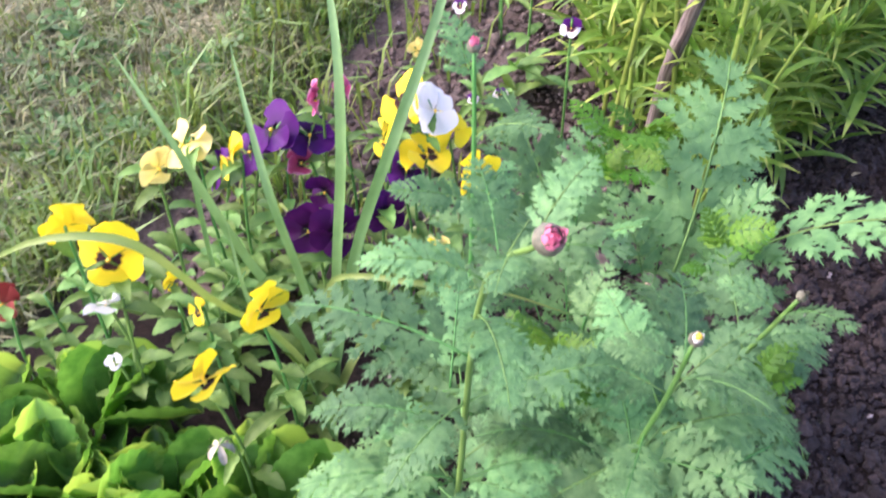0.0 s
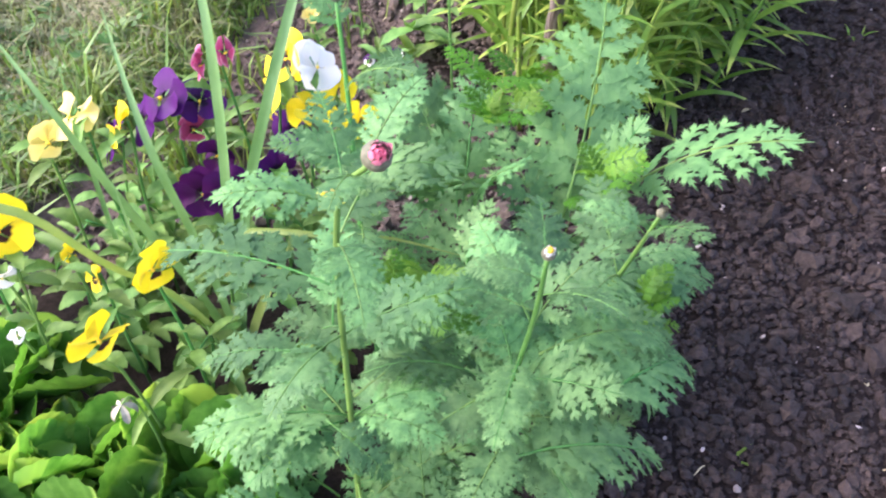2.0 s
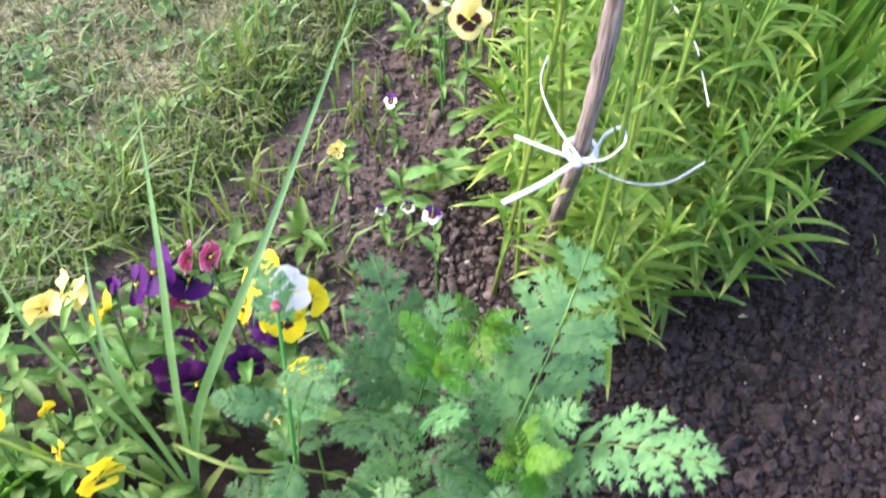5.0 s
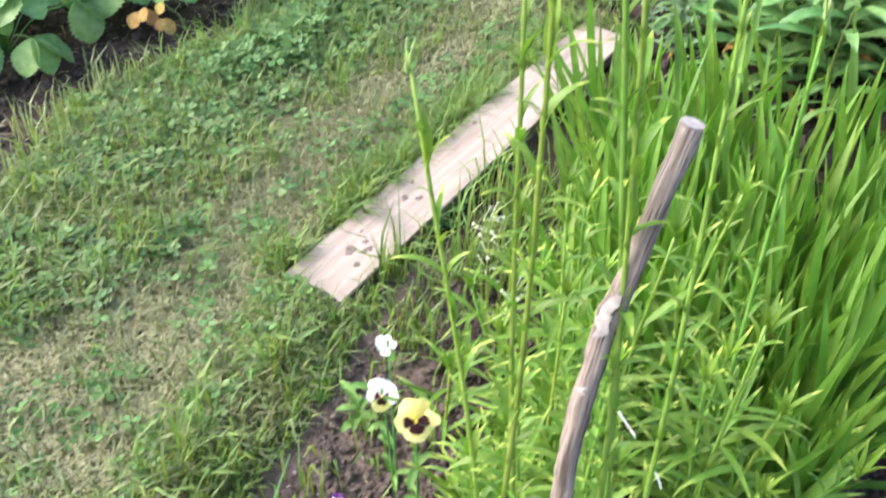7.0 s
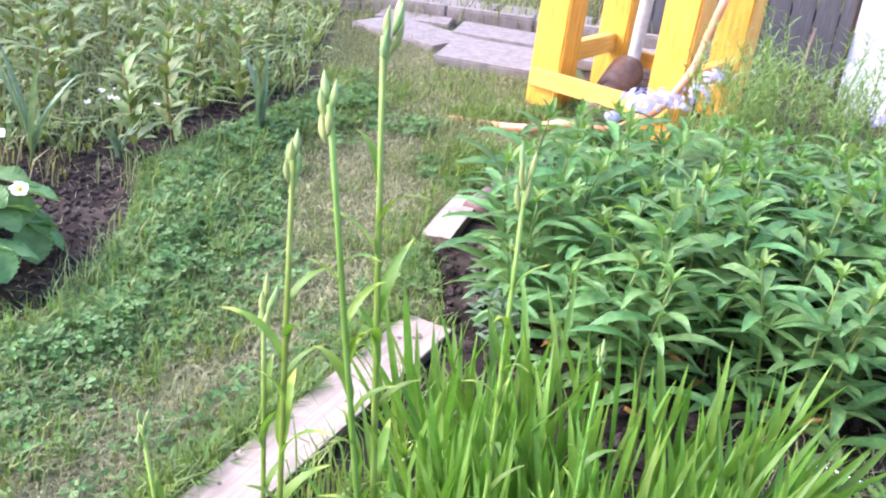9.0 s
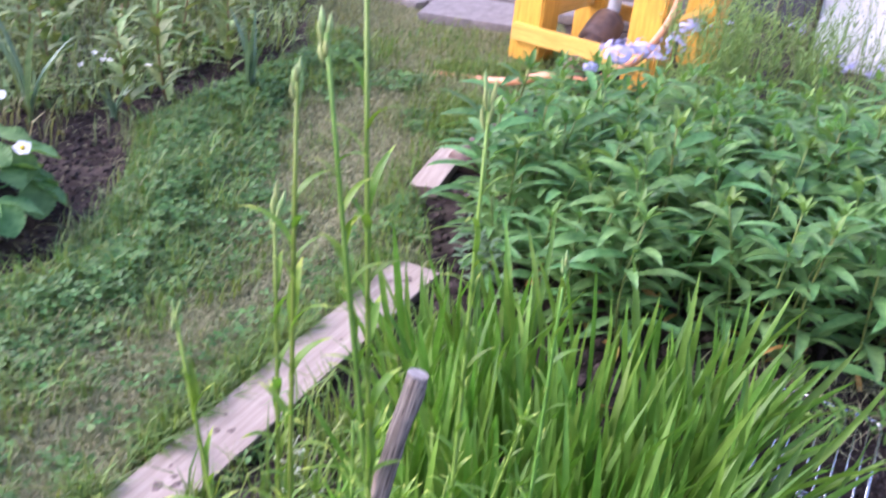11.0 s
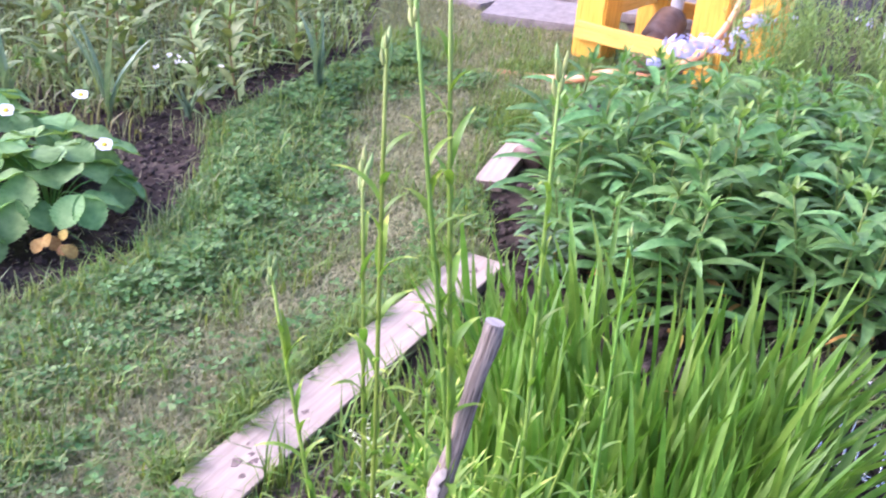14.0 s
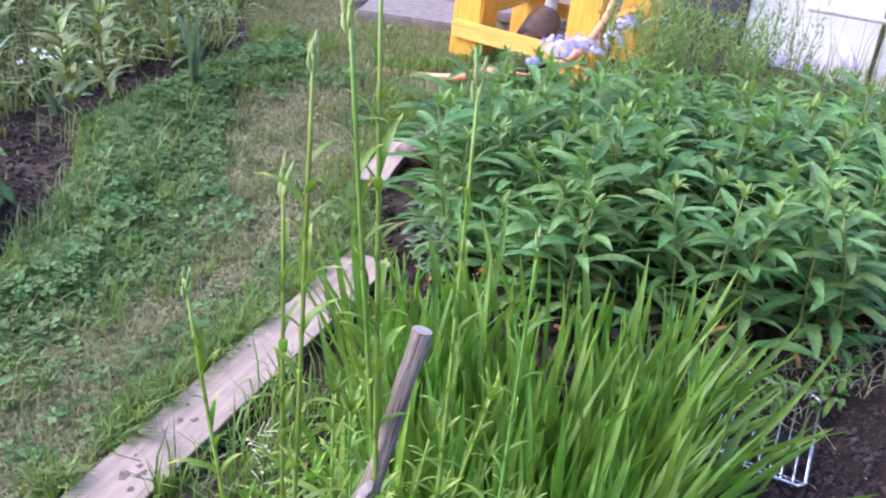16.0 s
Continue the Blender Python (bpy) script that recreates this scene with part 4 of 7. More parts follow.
def make_sword_clump():
    rng = np.random.default_rng(21)
    root = thing("sword_leaf_clump", "dense clump of upright bright green sword-shaped leaves", "plant", pose(0.69, 1.78, 0.0))
    kinds = []
    for i in range(14):
        L = rng.uniform(0.28, 0.44)
        e0 = rng.uniform(80, 89)
        V, F, A = sword_leaf(L, rng.uniform(0.0135, 0.02), e0, e0 - rng.uniform(4, 30), rng.uniform(-15, 15))
        kinds.append(mesh("leaf", V, F, M_SWORD, A))
    for i in range(820):
        # foot inside a long oval
        a, r = rng.uniform(0, 2 * np.pi), rng.uniform(0, 1) ** 0.6
        bx, by = 0.03 + 0.28 * r * math.cos(a), 0.52 * r * math.sin(a)
        if i >= 510:
            bx, by = rng.uniform(0.16, 0.32), rng.uniform(-0.3, 0.36)
        if i >= 590:
            bx, by = rng.uniform(-0.3, -0.08), rng.uniform(-0.32, 0.5)
        if i >= 760:
            # the near end, among the young lilies
            by = rng.uniform(-0.56, -0.32)
            bx = rng.uniform(-0.2, 0.02) - 0.1 * (by + 0.32)
        bx += 0.42 * by * max(0, min(1, bx / 0.2))
        bx -= 0.03 * by
        # leaves lean outward, most of all towards the open soil
        out = (bx - 0.3 * by) / 0.28
        tilt_x = -2 + 15 * max(0, out) ** 1.2 + rng.normal(1, 6) - 5 * max(0, -out)
        tilt_y = 10 * (by / 0.52) + rng.normal(0, 6)
        if by < -0.25:
            tilt_x += 2
        if 510 <= i < 540:
            # low outer leaves that lie over the wire rack
            bx, by, tilt_x = rng.uniform(0.24, 0.42), rng.uniform(-0.05, 0.34), rng.uniform(26, 50)
        az = rng.choice([-90, 90]) + rng.normal(0, 38)
        m = Matrix.Translation((bx, by, ground_z(0.69 + bx, 1.78 + by) - 0.01)) @ pose(0, 0, 0, -tilt_y, tilt_x, 0) @ pose(0, 0, 0, 0, 0, az)
        m = m @ Matrix.Scale(rng.uniform(0.78, 1.05), 4)
        put("leaf", kinds[rng.integers(len(kinds))], root, m)
    for i in range(10):
        P = arch(rng.uniform(0.16, 0.3), 60, -30, 8, rng.uniform(-60, 60))
        V, F, A = strip(P, 0.006 * np.clip(1 - np.linspace(0, 1, 8), 0.05, 1), 0.2)
        put("withered_leaf", mesh("withered_leaf", V, F, M_DEAD, A), root, pose(rng.uniform(-0.12, 0.17), rng.uniform(-0.4, 0.4), 0), "withered brown leaf")
    # long strap leaves that lie out over the soil
    for x, y, L, az, e0, e1 in ((-0.02, -0.42, 0.24, -12, 42, -22), (0.0, -0.4, 0.2, -28, 36, -25), (0.05, -0.38, 0.26, 2, 40, -18), (0.1, -0.3, 0.28, 8, 45, -6), (0.12, -0.2, 0.3, 14, 48, 2), (-0.05, -0.45, 0.16, -50, 30, -25), (0.12, -0.1, 0.3, 20, 50, 5)):
        P = arch(L, e0, e1, 10, az, rng.uniform(-12, 12))
        s = np.linspace(0, 1, 10)
        V, F, A = strip(P, 0.0075 * np.clip((1 - s) / 0.4, 0.03, 1) ** 0.8, 0.3)
        put("leaf", mesh("leaf", V, F, M_SWORD, A), root, pose(x, y, 0.005))


make_sword_clump()


def lily_leaf_kinds(rng, mat, count, lo, hi, w):
    out = []
    for i in range(count):
        L = rng.uniform(lo, hi)
        n = 7
        s = np.linspace(0, 1, n)
        P = arch(L, rng.uniform(35, 62), rng.uniform(-55, 10), n)
        W = w * rng.uniform(0.8, 1.25) * np.sin(np.pi * np.clip(s, 0.04, 0.99) ** 0.7) ** 0.8
        V, F, A = strip(P, W, 0.3)
        out.append(mesh("leaf", V, F, mat, A))
    return out


RNG_L = np.random.default_rng(33)
LILY_LEAVES = lily_leaf_kinds(RNG_L, M_LILY, 9, 0.09, 0.145, 0.0053)
LILY_SMALL = lily_leaf_kinds(RNG_L, M_LILY, 5, 0.03, 0.055, 0.0032)


LILY_TIPS = []
for k in range(5):
    H = Heap()
    for i in range(8):
        P = arch(RNG_L.uniform(0.03, 0.06), RNG_L.uniform(60, 85), RNG_L.uniform(20, 70), 6)
        V, F, A = strip(P, 0.0032 * np.sin(np.pi * np.clip(np.linspace(0, 1, 6), 0.04, 0.99) ** 0.7) ** 0.8, 0.3)
        H.add(turned(V, pose(0, 0, 0, 0, 0, i * 47 + RNG_L.normal(0, 9))), F, A)
    LILY_TIPS.append(H.mesh("tip_leaves", M_LILY))


def bud_mesh(length, radius):
    out = []
    for i in range(6):
        z = length * (0.1 + 0.13 * i)
        a = i * 140
        s = np.linspace(0, 1, 6)
        r = radius * np.clip(np.sin(np.pi * np.clip(s, 0.03, 0.985) ** 0.8), 0.05, 1)
        P = arch(length * 0.42, 72, 90, 6, a)
        V, F, A = tube(P, r * 0.75, 6)
        off = np.array([math.cos(math.radians(a)), math.sin(math.radians(a)), 0]) * radius * 0.5
        out.append(mesh("bud", V + off + [0, 0, z * 0.8], F, M_BUD, A))
    return out


BUDS = [bud_mesh(0.05, 0.0034), bud_mesh(0.062, 0.0036), bud_mesh(0.04, 0.003)]


def lily(base, top, label, group, leaf_lo, leaf_hi, count, with_bud, rng, lush=True, bow=None):
    """A stem from base to top with whorled narrow leaves between two shares of its height."""
    base, top = np.array(base, float), np.array(top, float)
    root = thing("lily", label, "lily", pose(*base), group)
    d = top - base
    L = np.linalg.norm(d)
    mid = d * 0.5 + np.array([rng.normal(0, 0.012), rng.normal(0, 0.012), 0]) * (L / 0.6)
    if bow is not None:
        mid = d * 0.5 + np.array([bow, 0, 0])
    P = curve_pts([(0, 0, -0.01), mid, d], 12)
    V, F, A = tube(P, np.linspace(0.0036, 0.0016, 12) if with_bud else np.linspace(0.0034, 0.0018, 12), 6)
    put("stem", mesh("stem", V, F, M_LILY_STEM, A), root)
    for i in range(count):
        u = leaf_lo + (leaf_hi - leaf_lo) * (i + rng.uniform(0, 0.8)) / count
        p = P[min(11, int(u * 11))] + (P[min(11, int(u * 11) + 1)] - P[min(11, int(u * 11))]) * (u * 11 % 1)
        big = lush and u < 0.75
        big = big and (not with_bud or u < 0.24)
        me = (LILY_LEAVES if big else LILY_SMALL)[rng.integers(9 if big else 5)]
        m = pose(*p, 0, rng.normal(0, 10) - (0 if big else 38 if with_bud else 32), i * 137.5 + rng.normal(0, 12)) @ Matrix.Scale(rng.uniform(0.75, 1.15) * (0.7 if with_bud and big else 1.0 if with_bud else 1.0 if u < 0.5 else 0.85), 4)
        put("leaf", me, root, m)
    if with_bud:
        m = pose(*(d - [0, 0, 0.02]), rng.normal(0, 6), rng.normal(0, 6), rng.uniform(0, 360)) @ Matrix.Scale(0.85, 4)
        for me in BUDS[rng.integers(3)]:
            put("bud", me, root, m, "pale green closed flower bud")
    else:
        put("tip_leaves", LILY_TIPS[rng.integers(5)], root, pose(*(d - [0, 0, 0.012]), 0, 0, rng.uniform(0, 360)))
    return root


def make_lilies():
    rng = np.random.default_rng(40)
    tall = ((0.33, 0.97, 0.38, 0.95, 1.105, 0.018), (0.465, 1.04, 0.405, 0.9, 1.15, 0.02), (0.44, 0.87, 0.42, 0.95, 1.17, 0.02), (0.425, 0.98, 0.356, 1.0, 0.99, -0.018), (0.361, 0.98, 0.281, 1.0, 0.90, 0.02), (0.485, 1.0, 0.501, 1.1, 1.045, 0.01), (0.6, 1.3, 0.601, 1.3, 0.82, 0.0))
    for bx, by, tx, ty, tz, bow in tall:
        lily((bx, by, 0), (tx, ty, tz), "tall slender lily stem with closed buds and short narrow leaves", "tall lilies round the stick", 0.12, 0.94, int(tz * 42), True, rng, bow=bow)
    for i in range(44):
        for _ in range(30):
            x, y = rng.uniform(0.27, 0.66), rng.uniform(0.93, 1.62)
            if ((x - 0.47) / 0.17) ** 2 + ((y - 1.2) / 0.27) ** 2 < 1 and (x > 0.455 or y > 1.06) and x > 0.37 - 0.2 * max(0, y - 1.35):
                break
        h = (rng.uniform(0.2, 0.33) if i % 3 else rng.uniform(0.34, 0.5)) + 0.12 * max(0, 1 - ((x - 0.42) / 0.2) ** 2 - ((y - 1.2) / 0.3) ** 2)
        lily((x, y, 0), (x + rng.normal(0.012, 0.03) + (x - 0.44) * 0.3, y + rng.normal(0, 0.03) + (y - 1.12) * 0.25, h), "leafy young lily shoot with yellowing leaf tips", "young lilies round the stick", 0.06, 0.96, int(h * 72), False, rng)

    # short leafy shoots on the open side of the stick
    for i in range(15):
        x, y = rng.uniform(0.31, 0.4), rng.uniform(1.1, 1.42)
        h = rng.uniform(0.16, 0.34)
        lily((x, y, 0), (x + rng.normal(0, 0.03), y + rng.normal(0, 0.03), h), "leafy young lily shoot with yellowing leaf tips", "young lilies round the stick", 0.06, 0.96, int(h * 72), False, rng)
    # low shoots whose leaves hang over the soil
    for x, y, h in ((0.455, 1.0, 0.17), (0.48, 1.03, 0.2), (0.52, 1.04, 0.16), (0.56, 1.08, 0.2), (0.6, 1.12, 0.18), (0.43, 1.02, 0.24), (0.5, 1.07, 0.26), (0.55, 1.13, 0.26), (0.44, 0.99, 0.12), (0.63, 1.17, 0.17)):
        lily((x, y, 0), (x + 0.02, y - 0.03, h), "low lily shoot with arching leaves over the soil", "young lilies round the stick", 0.04, 0.98, int(h * 85), False, rng)
    # lower shoots between the plank and the sword leaves
    for i in range(10):
        u = rng.uniform(0, 1)
        x, y = 0.2 + 0.2 * u + rng.uniform(0, 0.1), 1.42 + 0.62 * u + rng.normal(0, 0.05)
        h = rng.uniform(0.1, 0.22)
        lily((x, y, 0), (x + rng.normal(0, 0.03), y + rng.normal(0, 0.03), h), "leafy young lily shoot with yellowing leaf tips", "young lilies round the stick", 0.06, 0.96, int(h * 70), False, rng)


make_lilies()


def make_stick():
    rng = np.random.default_rng(50)
    root = thing("garden_stick", "crooked grey weathered wooden stick pushed into the soil", "stick", pose(0.385, 1.02, 0))
    pts = np.array([(0.006, 0.0, -0.05), (0.012, -0.02, 0.15), (0.022, -0.075, 0.3), (0.03, -0.128, 0.423), (0.035, -0.129, 0.54), (0.037, -0.118, 0.64), (0.043, -0.112, 0.69), (0.053, -0.097, 0.735), (0.058, -0.092, 0.77), (0.069, -0.083, 0.83), (0.084, -0.073, 0.9)])
    P = curve_pts(pts, 90)
    n = len(P)
    u = np.linspace(0, 1, n)
    # a sharp elbow with a knot below the straight upper length
    P[:, 0] += np.interp(u, [0.55, 0.65, 0.7, 0.765, 0.85], [0, -0.003, -0.005, -0.0042, 0])
    R = np.interp(u, [0, 0.5, 0.64, 0.67, 0.69, 0.74, 0.765, 0.79, 0.83, 0.96, 0.985, 1], [0.009, 0.0084, 0.0078, 0.0088, 0.0079, 0.0084, 0.0102, 0.0088, 0.0077, 0.0079, 0.0086, 0.0084])
    V, F, A = tube(P, R, 14)
    V = V + np.array([[noise.noise(Vector(v * 45)) for _ in (0,)] * 3 for v in V]) * 0.0022 + np.array([[noise.noise(Vector((v[0] * 170, v[1] * 170, v[2] * 60)))] * 3 for v in V]) * 0.0012
    me = mesh("shaft", V, F, M_STICK, A)
    out = unit(V - np.repeat(P, 14, axis=0))
    grain = np.column_stack([out[:, 0], out[:, 1], V[:, 2] * 5])
    me.attributes.new("grain", "FLOAT_VECTOR", "POINT").data.foreach_set("vector", grain.astype(np.float32).ravel())
    put("shaft", me, root)
    end = P[-1]
    bm = bmesh.new()
    bmesh.ops.create_circle(bm, cap_ends=True, segments=14, radius=0.0079)
    bmesh.ops.translate(bm, vec=(0, 0, 0.0015), verts=bm.verts)
    d = Vector(P[-1] - P[-2]).to_track_quat("Z", "Y").to_matrix().to_4x4()
    part("cut_end", bm, M_STICK_END, root, Matrix.Translation(end) @ d, "pale sawn end")

    def scar(u, size, spread, name, mat, label):
        # a thin shell hugging the shaft over part of its girth
        i = int(u * (n - 1))
        c, T = P[i], unit(P[min(i + 1, n - 1)] - P[i - 1])
        out = unit(np.array([-0.35, -0.9, 0.25]))
        out = unit(out - T * (out @ T))
        sd = np.cross(T, out)
        V, F = [], []
        for a in range(6):
            for b in range(5):
                y, th = (a / 5 - 0.5) * 2, (b / 4 - 0.5) * 2 * spread * math.sqrt(max(0.05, 1 - (a / 5 - 0.5) ** 2 * 3.4))
                k = (R[i] + 0.0013) * (1 + rng.normal(0, 0.02))
                th = th * rng.uniform(0.55, 1.25) + 0.25 * math.sin(a * 1.7)
                V.append(c + T * y * size + (out * math.cos(th) + sd * math.sin(th)) * k)
        for a in range(5):
            for b in range(4):
                k = a * 5 + b
                F.append((k, k + 1, k + 6, k + 5))
        put(name, mesh(name, V, F, mat), root, None, label)

    scar(0.785, 0.02, 0.5, "bare_patch", M_SCAR, "pale barkless patch")
    scar(0.755, 0.01, 0.5, "bare_patch", M_SCAR, "pale barkless patch")
    scar(0.62, 0.004, 0.3, "bare_patch", M_SCAR, "pale barkless patch")


make_stick()


def ribbon_piece(pts, width, twist, root, name="ribbon", n=22):
    P = curve_pts(pts, n)
    T = unit(np.gradient(P, axis=0))
    ang = np.radians(np.linspace(twist[0], twist[1], n))
    ref = np.cross(T, [0, 0, 1.0])
    ref = unit(ref)
    up = np.cross(ref, T)
    s = ref * np.cos(ang)[:, None] + up * np.sin(ang)[:, None]
    nrm = np.cross(s, T)
    V, F = [], []
    for i in range(n):
        for a, b in ((-1, 1), (1, 1), (1, -1), (-1, -1)):
            V.append(P[i] + s[i] * a * width / 2 + nrm[i] * b * 0.0004)
    for i in range(n - 1):
        for j in range(4):
            k = (j + 1) % 4
            F.append((i * 4 + j, i * 4 + k, i * 4 + 4 + k, i * 4 + 4 + j))
    put(name, mesh(name, V, F, M_RIBBON), root)


def make_ribbon():
    c = np.array((0.415, 0.888, 0.425))
    root = thing("ribbon_tie", "thin white ribbon tied round the stick and lilies", "ribbon", pose(*c))
    ribbon_piece([(-0.002, -0.016, 0), (-0.03, -0.045, -0.008), (-0.063, -0.066, -0.022)], 0.0052, (10, 35), root, "loose_end")
    ribbon_piece([(-0.002, -0.014, 0.002), (-0.03, -0.014, 0.008), (-0.066, -0.002, 0.004)], 0.0034, (20, 60), root, "loose_end")
    ribbon_piece([(0.0, -0.014, 0.004), (-0.03, 0.01, 0.022), (-0.052, 0.05, 0.03), (-0.05, 0.09, 0.036)], 0.0034, (70, 110), root)
    ribbon_piece([(0.004, -0.015, 0.002), (0.025, -0.012, 0.008), (0.04, 0.004, 0.018), (0.034, 0.018, 0.022), (0.02, 0.01, 0.016), (0.012, -0.01, 0.006)], 0.0036, (20, 80), root, "bow")
    ribbon_piece([(0.006, -0.015, 0.0), (0.05, -0.012, -0.02), (0.09, 0.006, -0.03), (0.122, 0.034, -0.022)], 0.0026, (40, 110), root)
    ribbon_piece([(0.049, 0.25, 0.006), (0.06, 0.234, 0.004), (0.071, 0.215, 0.005)], 0.0042, (30, 75), root)
    ribbon_piece([(0.088, 0.183, 0.004), (0.094, 0.17, 0.005), (0.099, 0.156, 0.004)], 0.0022, (60, 90), root)
    ribbon_piece([(0.104, 0.134, 0.004), (0.11, 0.112, 0.002), (0.116, 0.09, 0.0)], 0.0026, (70, 110), root)
    an = np.linspace(0, 2 * np.pi, 20)
    P = np.column_stack([0.0145 * np.cos(an), 0.0145 * np.sin(an), np.zeros(20)])
    V, F, A = tube(P, 0.0038, 6)
    put("loop", mesh("loop", V, F, M_RIBBON), root)
    V, F = ico(2)
    put("knot", mesh("knot", V * [0.006, 0.005, 0.006] + [-0.001, -0.017, 0], F, M_RIBBON), root)


make_ribbon()


# ---- feathery plants with pink buds ----
def frond(length, pairs, seed, rise, fall, k=3, reach=0.35, cut=0.31, wide=0.8):
    """A leaf on +x with broad side leaflets, each cut into overlapping toothed lobes."""
    rng = np.random.default_rng(seed)
    n = 12
    C = arch(length, rise, fall, n)
    T = unit(np.gradient(C, axis=0))
    N = np.stack([-T[:, 2], 0 * T[:, 0], T[:, 0]], 1)

    def on(s, y, z):
        q = np.clip(s, 0, 0.9999) * (n - 1)
        i = int(q)
        u = q - i
        c = C[i] * (1 - u) + C[i + 1] * u
        nn = N[i] * (1 - u) + N[i + 1] * u
        extra = max(0, s - 0.9999) * length
        return c + T[-1] * extra + np.array([0, y, 0]) + nn * z

    H = Heap()
    half = ((0, 0.2), (0.3, 0.24), (0.8, 0.44), (0.64, 0.2), (1.08, 0.25), (0.92, 0.09))
    outline = [(u, -v) for u, v in half] + [(1.42, 0.0)] + [(u, v) for u, v in half[::-1]]

    def lobe(s0, y0, z0, ds, dy, wide, dz):
        # a lobe with five teeth; s is a share of the length
        r = math.hypot(ds, dy)
        f = []
        for u, v in outline:
            v = v * wide * rng.uniform(0.85, 1.15)
            f.append(on(s0 + (ds * u - dy * v) / length, y0 + dy * u + ds * v, z0 + dz * u * u + 0.2 * abs(v) * r))
        H.add(f, [(0, 1, 2, 3, 9, 10, 11, 12), (3, 4, 5, 7, 8, 9), (5, 6, 7)], np.linspace(0.2, 1, 13))

    for i in range(pairs):
        s = 0.2 + 0.72 * (i / pairs) ** 0.92
        env = np.interp(s, [0.2, 0.34, 0.6, 1.0], [0.8, 1.0, 0.82, 0.3])
        for sg in (-1, 1):
            lp = length * reach * env * rng.uniform(0.86, 1.12)
            a = math.radians(66 - 26 * s + rng.normal(0, 3.5))
            dx, dy = math.cos(a) * lp, sg * math.sin(a) * lp
            lift, droop = rng.normal(0.16, 0.07), rng.normal(-0.3, 0.09)
            twist = rng.normal(0, 0.1)
            s1 = s + rng.normal(0, 0.012)
            for j in range(k):
                u = (j + 0.55) / (k + 0.35)
                ll = lp * cut * (1 - 0.3 * u) * rng.uniform(0.85, 1.12)
                for t in (-1, 1):
                    b = math.atan2(dy, dx) + t * math.radians(44 - 10 * u + rng.normal(0, 4))
                    lobe(s1 + dx * u / length, dy * u, lp * (lift * u + droop * u * u), math.cos(b) * ll, math.sin(b) * ll, wide, (t * twist + rng.normal(-0.05, 0.06)) * ll)
            lobe(s1 + dx * 0.76 / length, dy * 0.76, lp * (lift * 0.76 + droop * 0.58), dx * 0.26, dy * 0.26, 0.85, -0.1 * lp)
            # leaflet blade along its midrib
            px, py = -dy / lp, dx / lp
            rim = []
            for u, w in ((0.0, 0.04), (0.25, 0.13), (0.55, 0.11), (0.9, 0.03)):
                for t in (-1, 1):
                    rim.append(on(s1 + (dx * u + t * px * w * lp) / length, dy * u + t * py * w * lp, lp * (lift * u + droop * u * u) + 0.0004))
            H.add(rim, [(0, 1, 3, 2), (2, 3, 5, 4), (4, 5, 7, 6)], np.repeat([0, 0.2, 0.35, 0.5], 2))
    for t in (-1, 0, 1):
        lobe(0.9, 0, 0, length * 0.11 * (1 if t == 0 else 0.7), t * length * 0.06, 0.8, 0)
    return H.mesh("frond", M_FERN, smooth=False), C


FRONDS = []
# length, pairs of leaflets, rise, fall; even rows have broad lobed leaflets, odd rows narrow feathered ones
for k, (L, pr, ri, fa) in enumerate(((0.14, 6, 38, -22), (0.14, 10, 32, -30), (0.15, 7, 42, -12), (0.13, 9, 25, -32), (0.14, 6, 45, -5), (0.12, 9, 30, -25), (0.16, 7, 24, -18), (0.14, 10, 45, -38))):
    me, C = frond(L, pr, 100 + k, ri, fa, *((4, 0.33, 0.3, 0.86) if k % 2 == 0 else (4, 0.29, 0.28, 0.84)))
    V, F, A = tube(C, np.linspace(0.0013, 0.0005, len(C)), 5)
    FRONDS.append((me, mesh("rib", V + [0, 0, 0.0006], F, M_FERN_STEM, A), float(np.linalg.norm(C[-1])), Vector(C[-1]).normalized()))


def put_frond(root, m, k):
    f = put("frond", FRONDS[k][0], root, m)
    put("rib", FRONDS[k][1], f)
    return f


def frond_between(root, base, tip, k, roll=0.0):
    """A frond from its foot to its tip, both in the root's own space."""
    d = Vector(tip) - Vector(base)
    side = Vector((0, 0, 1)).cross(d).normalized()
    up = d.cross(side).normalized()
    m = Matrix((d.normalized(), side, up)).transposed().to_4x4()
    sag = math.degrees(math.atan2(FRONDS[k][3].z, FRONDS[k][3].x))
    return put_frond(root, Matrix.Translation(base) @ m @ pose(0, 0, 0, roll, sag, 0) @ Matrix.Scale(d.length / FRONDS[k][2], 4), k)


def pink_bud(root, m, size, faded=False):
    V, F = ico(2)
    cup = V * [size * 0.52, size * 0.52, size * 0.5]
    b = put("bud", mesh("bud", cup, F, M_SEPAL), root, m, "round scaly flower bud")
    H = Heap()
    for i in range(22):
        a = i * 137.5
        r = size * 0.42 * math.sqrt(i / 22)
        P = arch(size * 0.66, 88, 96 + 40 * (1 - i / 22), 4)
        W = size * 0.15 * np.array([0.6, 1, 0.9, 0.3])
        V, F, A = strip(P, W, 0.3, (-1, 0, 0.1))
        H.add(turned(V + [r, 0, size * 0.06], pose(0, 0, 0, 0, 0, a)), F, A)
    put("petals", H.mesh("petals", (M_SEPAL if size < 0.009 else P_WHITE) if faded else P_PINK), b, None, "withered pale petals" if faded else "furled pink petals")
    if faded and size > 0.009:
        V, F = ico(1)
        put("eye", mesh("eye", V * size * 0.3 + [0, 0, size * 0.55], F, M_EYE), b, None, "yellow centre")


